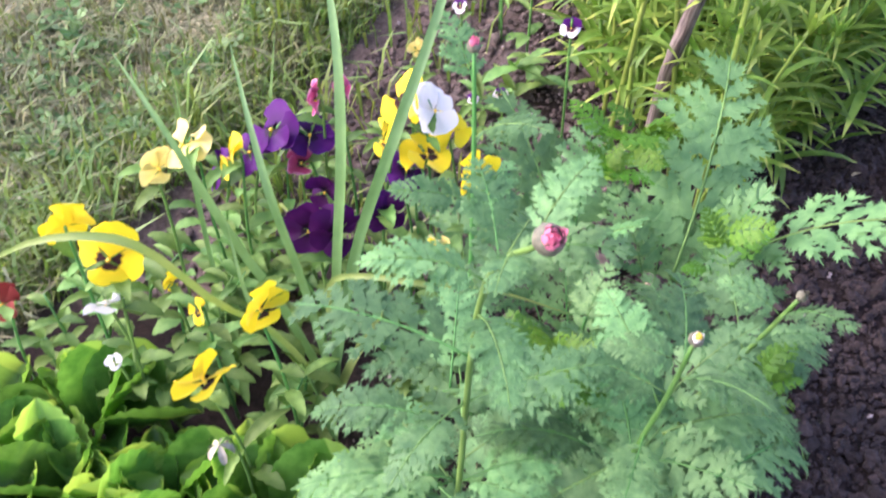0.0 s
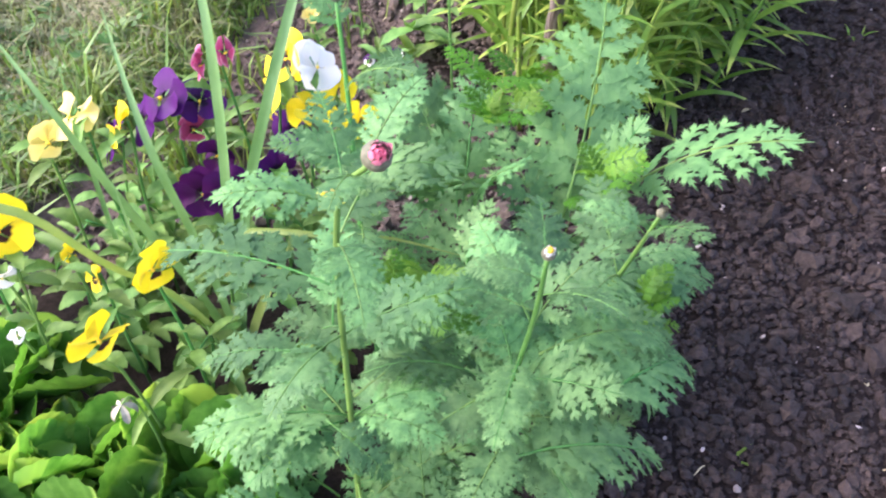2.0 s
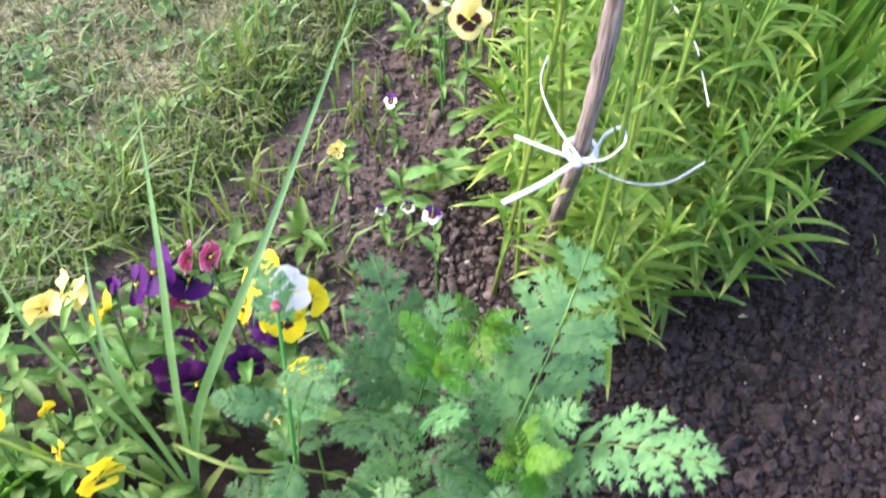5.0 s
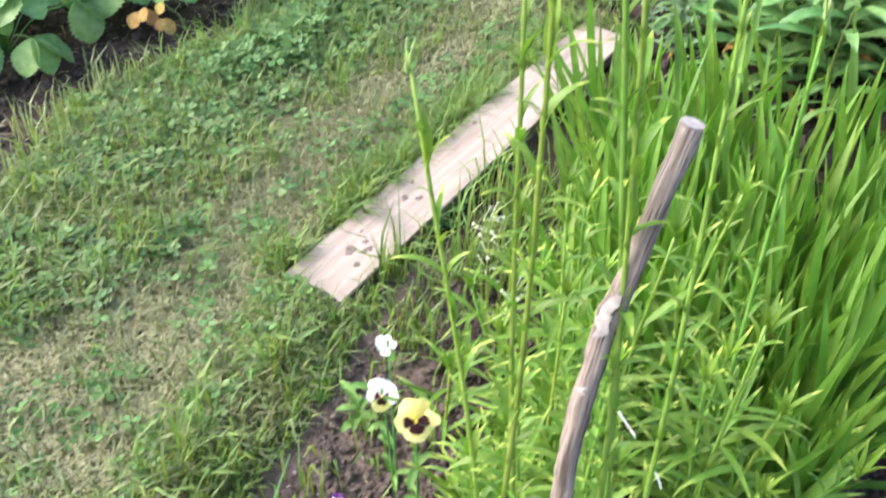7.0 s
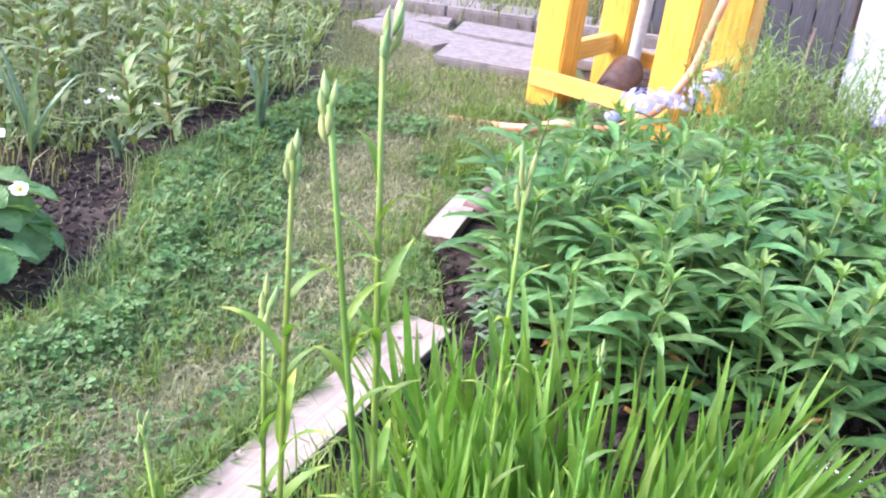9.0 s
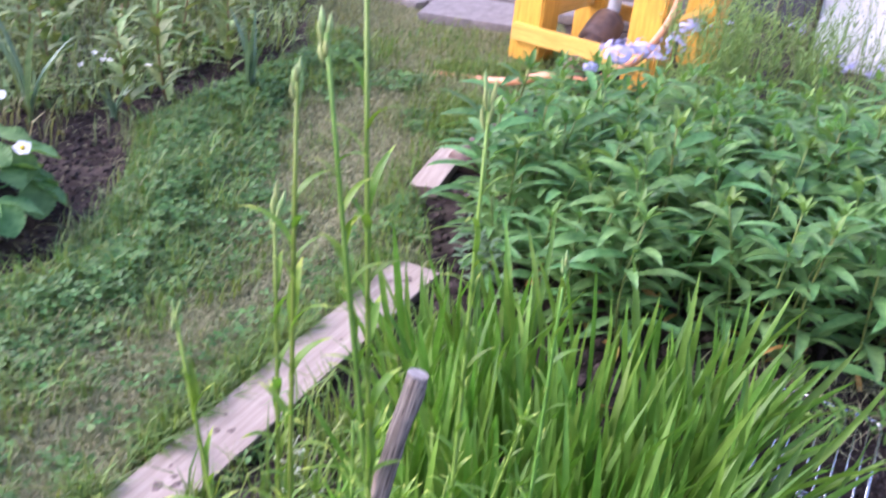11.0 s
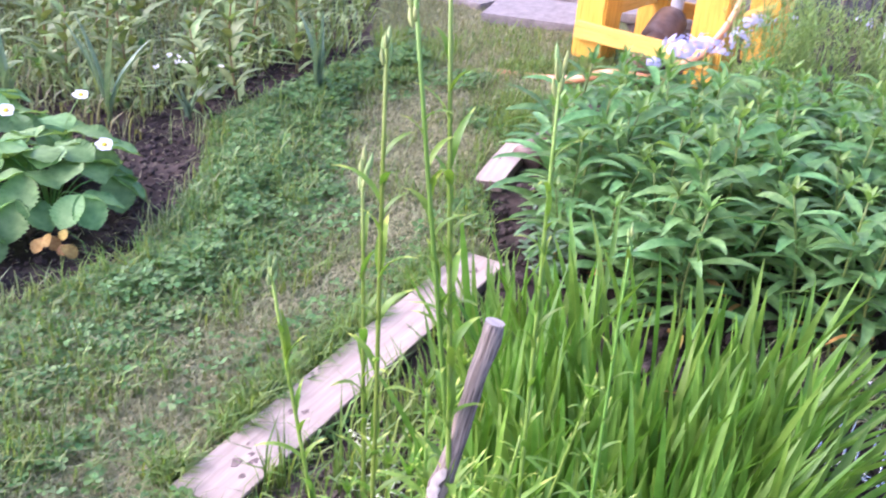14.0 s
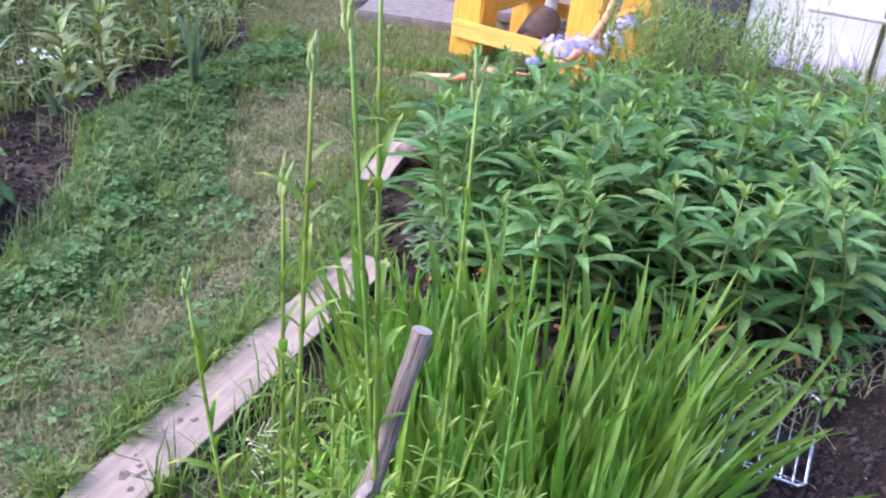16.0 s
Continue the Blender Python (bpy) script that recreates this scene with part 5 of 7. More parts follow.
def feathery_plant(x, y, stems, ground_fronds, rng, label, size_of=1.0, single=()):
    """stems: rows of (top x, y, z, bud size, faded); single: foot and tip of single large leaves."""
    root = thing("feathery_plant", label, "plant", pose(x, y, 0), "feathery plants with pink buds")
    for i in range(ground_fronds):
        a = i * 137.5 + rng.normal(0, 15)
        r = rng.uniform(0.0, 0.03)
        k = rng.integers(len(FRONDS))
        m = pose(r * math.cos(math.radians(a)), r * math.sin(math.radians(a)), 0.01 + rng.uniform(0, 0.07), 0, rng.uniform(-22, 20), a) @ Matrix.Scale(size_of * rng.uniform(0.8, 1.15), 4)
        put_frond(root, m, k)
    for i, (a, b) in enumerate(single):
        frond_between(root, Vector(a) - Vector((x, y, 0)), Vector(b) - Vector((x, y, 0)), ((6, 2, 4, 0) if y > 0.5 else (1, 7, 3, 5))[i % 4], rng.normal(0, 10))
    for tx, ty, tz, size, faded in stems:
        d = np.array([tx - x, ty - y, tz])
        mid = d * [0.42, 0.42, 0.84] if size > 0.014 else d * [0.7, 0.7, 0.8]
        P = curve_pts([(0, 0, 0), d * [0.2, 0.25, 0.45] + [rng.normal(0, 0.006), rng.normal(0, 0.006), 0], mid, d], 14)
        V, F, A = tube(P, np.linspace(0.0029, 0.0016, 14), 7)
        put("stem", mesh("stem", V, F, M_FERN_STEM, A), root)
        c = int(tz * (16 if size == 0.011 else 32))
        for j in range(c):
            u = 0.12 + 0.84 * (j + rng.uniform(0, 0.7)) / c
            p = P[int(u * 13)]
            sc = (1 - 0.5 * u) * (0.8 if u > 0.7 and size else 1) * rng.uniform(0.85, 1.15)
            put_frond(root, pose(*p, rng.normal(0, 8), rng.uniform(-18, 8) - 22 * max(0, u - 0.4), j * 137.5 + rng.normal(0, 15)) @ Matrix.Scale(sc, 4), rng.integers(len(FRONDS)))
        if size:
            t = Vector(P[-1] - P[-3]).normalized()
            q = (t + Vector((0.1, -0.35, 0.5))).to_track_quat("Z", "Y").to_matrix().to_4x4()
            pink_bud(root, Matrix.Translation(P[-1]) @ q, size, faded)
    return root


def make_feathery():
    rng = np.random.default_rng(61)
    lb = "bushy grey-green plant with finely cut feathery leaves and a pink bud"
    low = "low grey-green plant with finely cut feathery leaves"
    feathery_plant(0.2, 0.4, [(0.258, 0.33, 0.555, 0.0165, False)], 5, rng, lb, 0.9,
                   (((0.186, 0.412, 0.27), (0.095, 0.413, 0.26)), ((0.195, 0.378, 0.22), (0.085, 0.393, 0.18)), ((0.2, 0.35, 0.28), (0.245, 0.325, 0.24)), ((0.215, 0.38, 0.24), (0.305, 0.4, 0.25)), ((0.197, 0.402, 0.32), (0.265, 0.39, 0.32)), ((0.2, 0.4, 0.2), (0.13, 0.34, 0.2)), ((0.2, 0.42, 0.3), (0.2, 0.5, 0.34)), ((0.21, 0.41, 0.22), (0.29, 0.46, 0.24)), ((0.2, 0.43, 0.15), (0.12, 0.5, 0.16))))
    feathery_plant(0.205, 0.58, [(0.196, 0.63, 0.45, 0.011, False)], 2, rng, "slender grey-green plant with finely cut leaves and a small pink bud", 0.6)
    feathery_plant(0.335, 0.43, [(0.354, 0.386, 0.42, 0.0095, True)], 5, rng, "bushy grey-green plant with finely cut leaves and a faded daisy", 0.9,
                   (((0.355, 0.41, 0.28), (0.458, 0.448, 0.25)), ((0.4, 0.438, 0.16), (0.505, 0.53, 0.11)), ((0.328, 0.359, 0.21), (0.458, 0.395, 0.16)), ((0.34, 0.41, 0.25), (0.26, 0.36, 0.24)), ((0.34, 0.4, 0.2), (0.4, 0.32, 0.17)), ((0.35, 0.42, 0.3), (0.31, 0.5, 0.33)), ((0.34, 0.44, 0.15), (0.44, 0.45, 0.1)), ((0.34, 0.39, 0.22), (0.3, 0.31, 0.22))))
    feathery_plant(0.385, 0.52, [(0.447, 0.491, 0.35, 0.0085, True)], 4, rng, "grey-green plant with finely cut leaves and a withered bud", 0.8,
                   (((0.46, 0.588, 0.14), (0.543, 0.629, 0.12)), ((0.39, 0.52, 0.2), (0.47, 0.57, 0.2)), ((0.39, 0.53, 0.2), (0.35, 0.6, 0.24)), ((0.39, 0.51, 0.14), (0.48, 0.5, 0.08)), ((0.38, 0.53, 0.22), (0.3, 0.57, 0.24))))
    feathery_plant(0.385, 0.68, [], 3, rng, "grey-green plant with long cut leaves reaching over the soil", 0.65,
                   (((0.395, 0.7, 0.12), (0.44, 0.89, 0.27)), ((0.43, 0.69, 0.14), (0.462, 0.7, 0.27)), ((0.45, 0.69, 0.17), (0.604, 0.655, 0.27)), ((0.38, 0.7, 0.1), (0.4, 0.79, 0.17)), ((0.4, 0.7, 0.1), (0.445, 0.76, 0.17)), ((0.39, 0.66, 0.12), (0.45, 0.6, 0.2)), ((0.37, 0.69, 0.12), (0.33, 0.76, 0.2)), ((0.38, 0.66, 0.12), (0.36, 0.58, 0.22)), ((0.4, 0.68, 0.12), (0.5, 0.66, 0.16))))
    feathery_plant(0.28, 0.7, [], 5, rng, low, 0.7,
                   (((0.28, 0.71, 0.12), (0.208, 0.83, 0.25)), ((0.29, 0.71, 0.12), (0.3, 0.81, 0.24)), ((0.27, 0.7, 0.12), (0.2, 0.74, 0.2)), ((0.28, 0.69, 0.14), (0.26, 0.6, 0.27)), ((0.3, 0.7, 0.14), (0.35, 0.66, 0.24)), ((0.29, 0.72, 0.1), (0.25, 0.8, 0.2))))
    feathery_plant(0.27, 0.33, [], 7, rng, low, 0.85)
    feathery_plant(0.36, 0.34, [], 5, rng, low, 0.75)
    feathery_plant(0.29, 0.54, [(0.3, 0.53, 0.26, 0, False)], 5, rng, low, 0.75)
    feathery_plant(0.3, 0.61, [], 5, rng, low, 0.6, (((0.3, 0.61, 0.1), (0.25, 0.56, 0.2)), ((0.3, 0.61, 0.1), (0.36, 0.58, 0.2)), ((0.3, 0.62, 0.1), (0.3, 0.69, 0.2))))
    # young, finely crimped bright green tufts
    for x, y, z in ((0.264, 0.454, 0.315), (0.315, 0.7, 0.3), (0.42, 0.64, 0.255), (0.345, 0.77, 0.25), (0.45, 0.53, 0.19)):
        t = thing("young_feathery_tuft", "bright green tuft of young crimped feathery leaves", "plant", pose(x, y, 0), "young feathery tufts")
        for i in range(9):
            put("frond", YOUNG[i % 3], t, pose(0, 0, z + rng.uniform(-0.06, 0.01), rng.normal(0, 20), rng.uniform(-45, 5), i * 137 + rng.normal(0, 20)) @ Matrix.Scale(rng.uniform(0.28, 0.42), 4))


YOUNG = []
for k in range(3):
    me = FRONDS[(0, 4, 2)[k]][0].copy()
    me.materials.clear()
    me.materials.append(M_FERN_YOUNG)
    YOUNG.append(me)
make_feathery()


# ---- pansies and violas ----
def petal_grid(radius, span, cup, wave, seed, stretch=1.0):
    rng = np.random.default_rng(seed)
    nr, na = 7, 15
    V, A = [], []
    ph = rng.uniform(0, 6)
    for i in range(nr + 1):
        r = i / nr
        for j in range(na):
            v = j / (na - 1) * 2 - 1
            a = v * math.radians(span) * (0.45 + 0.55 * r ** 0.5)
            rr = radius * r * (1 - 0.2 * abs(v) ** 2.5) * (1 + (0.05 * math.sin(4.3 * v + ph) + 0.015 * math.sin(11 * v + 2 * ph)) * r)
            z = cup * radius * r * r + wave * radius * r * r * (math.sin(2.6 * v + ph) + 0.25 * math.sin(6 * v + 3 * ph) * r) - 0.14 * radius * max(0, r - 0.6) * (1 + math.sin(ph))
            V.append((z, rr * math.sin(a), rr * math.cos(a) * stretch))
            A.append(r * (1 - 0.15 * abs(v)))
    F = []
    for i in range(nr):
        for j in range(na - 1):
            k = i * na + j
            F.append((k, k + 1, k + na + 1, k + na))
    return V, F, A


def flower(root, m, size, upper, side, lower, seed, closed=0.0):
    """Five petals facing +x on a hub: two above, two beside, one broad below."""
    r = size / 2
    rng = np.random.default_rng(seed)
    hub_V, hub_F, _ = tube([(-0.22 * r, 0, -0.05 * r), (0, 0, 0), (0.06 * r, 0, 0)], [0.05 * r, 0.075 * r, 0.03 * r], 7)
    f = put("flower", mesh("flower", hub_V, hub_F, M_EYE), root, m)
    rows = (("upper_petal", upper, 30, 1.12, 48, -0.16), ("upper_petal", upper, -30, 1.08, 48, -0.12), ("side_petal", side, 84, 1.04, 42, -0.02), ("side_petal", side, -84, 1.04, 42, -0.04), ("lower_petal", lower, 180, 0.95, 62, 0.03))
    for i, (nm, mat, ang, k, span, off) in enumerate(rows):
        V, F, A = petal_grid(r * k * rng.uniform(0.86, 1.08), span, rng.uniform(-0.22, 0.3) + closed, rng.uniform(0.07, 0.2), seed * 7 + i)
        put(nm, mesh(nm, V, F, mat, A), f, pose(off * r, 0, 0, 0, rng.normal(0, 9), rng.normal(0, 9)) @ pose(0, 0, 0, ang + rng.normal(0, 8), 0, 0))
    return f


PANSY_LEAVES = []
rng_p = np.random.default_rng(70)
for k in range(6):
    V, F, A = broad(rng_p.uniform(0.035, 0.062), rng_p.uniform(0.011, 0.022), 16, 4, rng_p.uniform(0.35, 0.5), 5, 0.1, rng_p.uniform(0.15, 0.5), rng_p.uniform(25, 60), rng_p.uniform(-45, 5), 0.1, 0.03, rng_p)
    PANSY_LEAVES.append(mesh("leaf", V, F, M_PANSY_LEAF, A))


def pansy(base, head, size, petals, face, label, rng, group="pansies", leaves=7, closed=0.0, leaf_scale=1.0):
    """face: heading and rise of the flower's gaze, degrees."""
    base, head = np.array(base, float), np.array(head, float)
    root = thing("pansy", label, "flower", pose(*base), group)
    d = head - base
    g = np.array([math.cos(radians(face[0])), math.sin(radians(face[0])), 0])
    P = curve_pts([(0, 0, -0.005), d * [0.45, 0.45, 0.55], d - g * size * 0.25 + [0, 0, -size * 0.05], d - g * size * 0.1], 12)
    V, F, A = tube(P, np.linspace(0.0019, 0.0011, 12), 6)
    put("stem", mesh("stem", V, F, M_FERN_STEM, A), root)
    for i in range(leaves):
        u = rng.uniform(0.05, 0.72)
        p = P[int(u * 11)]
        put("leaf", PANSY_LEAVES[rng.integers(6)], root, pose(*p, 0, rng.normal(0, 12), i * 137.5 + rng.normal(0, 20)) @ Matrix.Scale(leaf_scale * rng.uniform(0.6, 1.0), 4))
    flower(root, pose(*d, 0, -face[1], face[0]) @ pose(0, 0, 0, rng.normal(0, 10), 0, 0), size, *petals, int(rng.integers(1, 9999)), closed)
    return root


def make_pansies():
    rng = np.random.default_rng(75)
    Y, YE, PY, W, PU, VD, MG, RD = P_YELLOW, P_YELLOW_EYE, P_PALE, P_WHITE, P_PURPLE, P_VIOLET_DARK, P_MAGENTA, P_RED
    yel, yel_e = "bright yellow pansy", "bright yellow pansy with a dark brown eye"
    rows = [
        ((-0.107, 0.542, 0.27), 0.06, (Y, YE, YE), (-78, 22), yel_e + " among green leaves"),
        ((-0.153, 0.57, 0.28), 0.046, (Y, Y, Y), (120, 10), yel + " seen from behind"),
        ((-0.127, 0.545, 0.205), 0.036, (W, W, W), (-62, -35), "small nodding white pansy"),
        ((-0.258, 0.577, 0.15), 0.044, (RD, RD, RD), (-100, 20), "dark red pansy at the edge of the bed"),
        ((-0.001, 0.447, 0.24), 0.052, (Y, Y, YE), (-48, -12), yel + " turned aside"),
        ((0.03, 0.517, 0.25), 0.05, (Y, Y, YE), (-48, 5), yel_e),
        ((-0.043, 0.549, 0.2), 0.026, (Y, YE, YE), (-130, 20), "small half-open yellow pansy"),
        ((-0.087, 0.598, 0.18), 0.022, (Y, Y, Y), (-30, 5), "small half-open yellow pansy"),
        ((-0.085, 0.69, 0.275), 0.05, (PY, PY, PY), (-150, 45), "pale yellow pansy, slightly wilted"),
        ((-0.108, 0.679, 0.25), 0.045, (PY, PY, PY), (-40, -15), "pale yellow pansy, slightly wilted"),
        ((-0.038, 0.68, 0.27), 0.05, (Y, YE, YE), (-162, 8), yel_e + ", petals curled back"),
        ((-0.018, 0.755, 0.245), 0.058, (PU, PU, PU), (-150, 55), "deep purple pansy with velvety petals"),
        ((-0.044, 0.752, 0.215), 0.05, (PU, PU, PU), (-140, 30), "deep purple pansy with velvety petals"),
        ((0.02, 0.762, 0.235), 0.055, (PU, PU, PU), (-20, 50), "deep purple pansy with velvety petals"),
        ((-0.075, 0.735, 0.2), 0.045, (PU, PU, PU), (-160, 20), "deep purple pansy with velvety petals"),
        ((0.029, 0.757, 0.285), 0.036, (MG, MG, MG), (-175, 10), "small magenta pansy with pale petal rims"),
        ((0.06, 0.757, 0.3), 0.034, (MG, MG, MG), (-5, 25), "small magenta pansy with pale petal rims"),
        ((0.01, 0.751, 0.205), 0.035, (MG, MG, MG), (-60, 10), "small magenta pansy with pale petal rims"),
        ((0.036, 0.66, 0.2), 0.055, (VD, VD, VD), (-100, 20), "almost black violet pansy"),
        ((0.066, 0.655, 0.205), 0.052, (VD, VD, VD), (-60, 10), "almost black violet pansy"),
        ((0.045, 0.7, 0.215), 0.042, (VD, VD, VD), (-110, 20), "almost black violet pansy"),
        ((0.107, 0.694, 0.2), 0.046, (PU, VD, VD), (-60, 15), "dark violet pansy with a yellow eye"),
        ((0.122, 0.737, 0.22), 0.05, (PU, PU, PU), (-40, 60), "deep purple pansy seen from behind"),
        ((0.12, 0.746, 0.3), 0.048, (Y, YE, YE), (-125, 15), yel_e),
        ((0.152, 0.738, 0.297), 0.05, (W, W, W), (-38, 38), "large plain white pansy flower"),
        ((0.1, 0.728, 0.262), 0.046, (Y, YE, YE), (-165, 0), yel_e),
        ((0.145, 0.728, 0.25), 0.05, (Y, YE, YE), (-40, 60), yel_e),
        ((0.168, 0.756, 0.26), 0.04, (Y, Y, Y), (-40, 40), yel + " turned aside"),
        ((0.201, 0.64, 0.305), 0.045, (Y, YE, YE), (-40, 10), yel_e),
        ((0.171, 0.621, 0.235), 0.03, (PY, Y, YE), (-100, -20), "small withering yellow pansy"),
        ((-0.13, 0.529, 0.14), 0.016, (W, W, W), (-90, 30), "tiny closed white pansy bud"),
    ]
    for head, size, petals, face, label in rows:
        hx, hy = head[:2]
        pansy((hx + rng.normal(0, 0.012), hy + rng.uniform(0.0, 0.035), 0), head, size, petals, face, label, rng, leaves=6)
    we = (P_WHITE, P_WHITE_EYE, P_CREAM_EYE)
    pansy((0.225, 1.245, 0), (0.233, 1.213, 0.269), 0.056, (P_PALE, P_CREAM_EYE, P_CREAM_EYE), (-68, 30), "cream yellow pansy with dark maroon eye", rng, leaves=9)
    pansy((0.185, 1.28, 0), (0.178, 1.256, 0.256), 0.042, we, (-78, 48), "white pansy with yellow throat and dark eye", rng, leaves=9)
    pansy((0.18, 1.31, 0), (0.176, 1.3, 0.3), 0.024, (W, W, W), (-90, 60), "closed white pansy bud on a thin stalk", rng, leaves=3, closed=0.9)
    vio = (P_PURPLE, P_WHITE_EYE, P_WHITE_EYE)
    for b, hd, s in (((0.278, 0.88, 0), (0.275, 0.852, 0.32), 0.022), ((0.135, 1.2, 0), (0.131, 1.183, 0.12), 0.022), ((0.205, 1.03, 0), (0.2, 1.02, 0.1), 0.018), ((0.17, 1.015, 0), (0.166, 1.006, 0.1), 0.016)):
        pansy(b, hd, s, vio, (-90, 35), "little viola, white with purple upper petals", rng, "violas", leaves=12, leaf_scale=0.6)
    pansy((0.09, 1.1, 0), (0.085, 1.075, 0.12), 0.022, (P_PALE, P_PALE, P_PALE), (-60, 50), "pale yellow viola bud with reddish leaves", rng, "violas", leaves=12, closed=0.8, leaf_scale=0.8)
    # leafy pansy growth between the flowers
    for i in range(32):
        x, y = rng.uniform(-0.24, 0.14), rng.uniform(0.53, 0.77)
        h = rng.uniform(0.06, 0.16)
        t = thing("pansy_shoot", "leafy green pansy shoot without flowers", "plant", pose(x, y, 0), "pansy shoots")
        P = curve_pts([(0, 0, 0), (rng.normal(0, 0.015), rng.normal(0, 0.015), h * 0.6), (rng.normal(0, 0.03), rng.normal(0, 0.03), h)], 8)
        V, F, A = tube(P, np.linspace(0.002, 0.0012, 8), 5)
        put("stem", mesh("stem", V, F, M_FERN_STEM, A), t)
        for j in range(10):
            u = 0.2 + 0.8 * j / 10
            put("leaf", PANSY_LEAVES[rng.integers(6)], t, pose(*P[int(u * 7)], 0, rng.normal(0, 12), j * 137.5 + rng.normal(0, 20)) @ Matrix.Scale(rng.uniform(0.6, 1.05), 4))
    for x, y in ((-0.02, 0.93), (0.06, 0.98), (-0.1, 0.86), (0.1, 1.4), (0.17, 1.1), (0.21, 1.13), (0.23, 1.16)):
        t = thing("low_weed", "small green weed growing in the soil strip", "weed", pose(x, y, 0), "weeds in the soil")
        for j in range(9):
            put("leaf", PANSY_LEAVES[rng.integers(6)], t, pose(0, 0, rng.uniform(0.002, 0.06), 0, rng.normal(-10, 14), j * 137.5) @ Matrix.Scale(rng.uniform(0.7, 1.2), 4))


make_pansies()


# ---- broad scalloped rosettes ----
def scallop_leaf(length, width, cup, curl, rise, fall, seed):
    """A spoon-shaped leaf on +x with small rounded teeth and an upturned wavy rim."""
    rng = np.random.default_rng(seed)
    nu, nv = 42, 8
    C = arch(length, rise, fall, nu + 1)
    T = unit(np.gradient(C, axis=0))
    N = np.stack([-T[:, 2], 0 * T[:, 0], T[:, 0]], 1)
    ph = rng.uniform(0, 6.28, 4)
    V, A = [], []
    for i in range(nu + 1):
        s = i / nu
        w = width / 2 * max(0.02, 0.12 * min(1, s * 8) + 0.88 * math.sin(math.pi * min(0.995, max(0, s - 0.1) / 0.905) ** 1.35) ** 0.62)
        tooth = abs(math.sin(math.pi * 12 * s + ph[0]))
        for j in range(nv + 1):
            v = j / nv * 2 - 1
            rim = abs(v) ** 4
            y = w * v * (1 - 0.13 * abs(v) ** 8 * (1 - tooth) * (s > 0.2))
            z = cup * w * abs(v) ** 2.2 + curl * width * rim * (0.6 + 0.5 * math.sin(5 * s + ph[1 if v < 0 else 2])) * s
            z += 0.03 * width * math.sin(26 * s - 5 * abs(v)) * abs(v) * (1 - rim) - 0.05 * width * (1 - abs(v)) ** 6
            p = C[i] + np.array([0, y, 0]) + N[i] * z
            V.append(p + (T[i] * (-0.06 * length * v * v * s)))
            A.append(s)
    c = nv + 1
    F = [(i * c + j, i * c + j + 1, i * c + c + j + 1, i * c + c + j) for i in range(nu) for j in range(nv)]
    return np.array(V), F, np.array(A)


def make_rosettes():
    rng = np.random.default_rng(81)
    kinds = []
    for k in range(9):
        V, F, A = scallop_leaf(rng.uniform(0.08, 0.12), rng.uniform(0.058, 0.078), rng.uniform(0.5, 1.4), rng.uniform(0.12, 0.36), rng.uniform(60, 86), rng.uniform(-25, 30), 800 + k)
        kinds.append(mesh("leaf", V, F, M_PRIM, A))
    pale = kinds[1].copy()
    pale.materials.clear()
    pale.materials.append(M_PRIM_PALE)
    for n_, (x, y, n) in enumerate(((-0.17, 0.44, 9), (-0.07, 0.45, 8), (0.03, 0.44, 8), (-0.11, 0.37, 8), (0.0, 0.36, 8), (-0.2, 0.37, 7), (-0.17, 0.52, 7), (-0.26, 0.48, 7), (0.09, 0.37, 6), (-0.28, 0.4, 7), (-0.06, 0.3, 6))):
        t = thing("scalloped_rosette", "rosette of broad glossy green leaves with scalloped cupped rims", "plant", pose(x, y, 0.0, 0, 0, rng.uniform(0, 360)), "scalloped rosettes")
        for i in range(n + 4):
            a = i * 137.5 + rng.normal(0, 12)
            me = pale if n_ == 9 and i < 7 else kinds[rng.integers(9)]
            put("leaf", me, t, pose(0.01 * math.cos(radians(a)), 0.01 * math.sin(radians(a)), 0.02, 0, rng.uniform(-14, 16), a) @ Matrix.Scale(rng.uniform(0.62, 0.98), 4))
    # withered seed head among the rosettes
    t = thing("seed_head", "withered grey-brown pansy seed head on a thin stalk", "flower", pose(0.01, 0.45, 0))
    V, F, A = tube(curve_pts([(0, 0, 0), (0.004, -0.004, 0.1), (0.0, -0.01, 0.17), (-0.006, -0.02, 0.175)], 10), np.linspace(0.0016, 0.001, 10), 5)
    put("stem", mesh("stem", V, F, M_FERN_STEM, A), t)
    for i in range(5):
        V, F, A = broad(0.02, 0.007, 8, 2, 0.5, 0, 0, 0.6, 20, -50)
        put("sepal", mesh("sepal", V, F, M_SEPAL_DRY, A), t, pose(-0.006, -0.02, 0.175, 0, 40, i * 72 + 10))


make_rosettes()


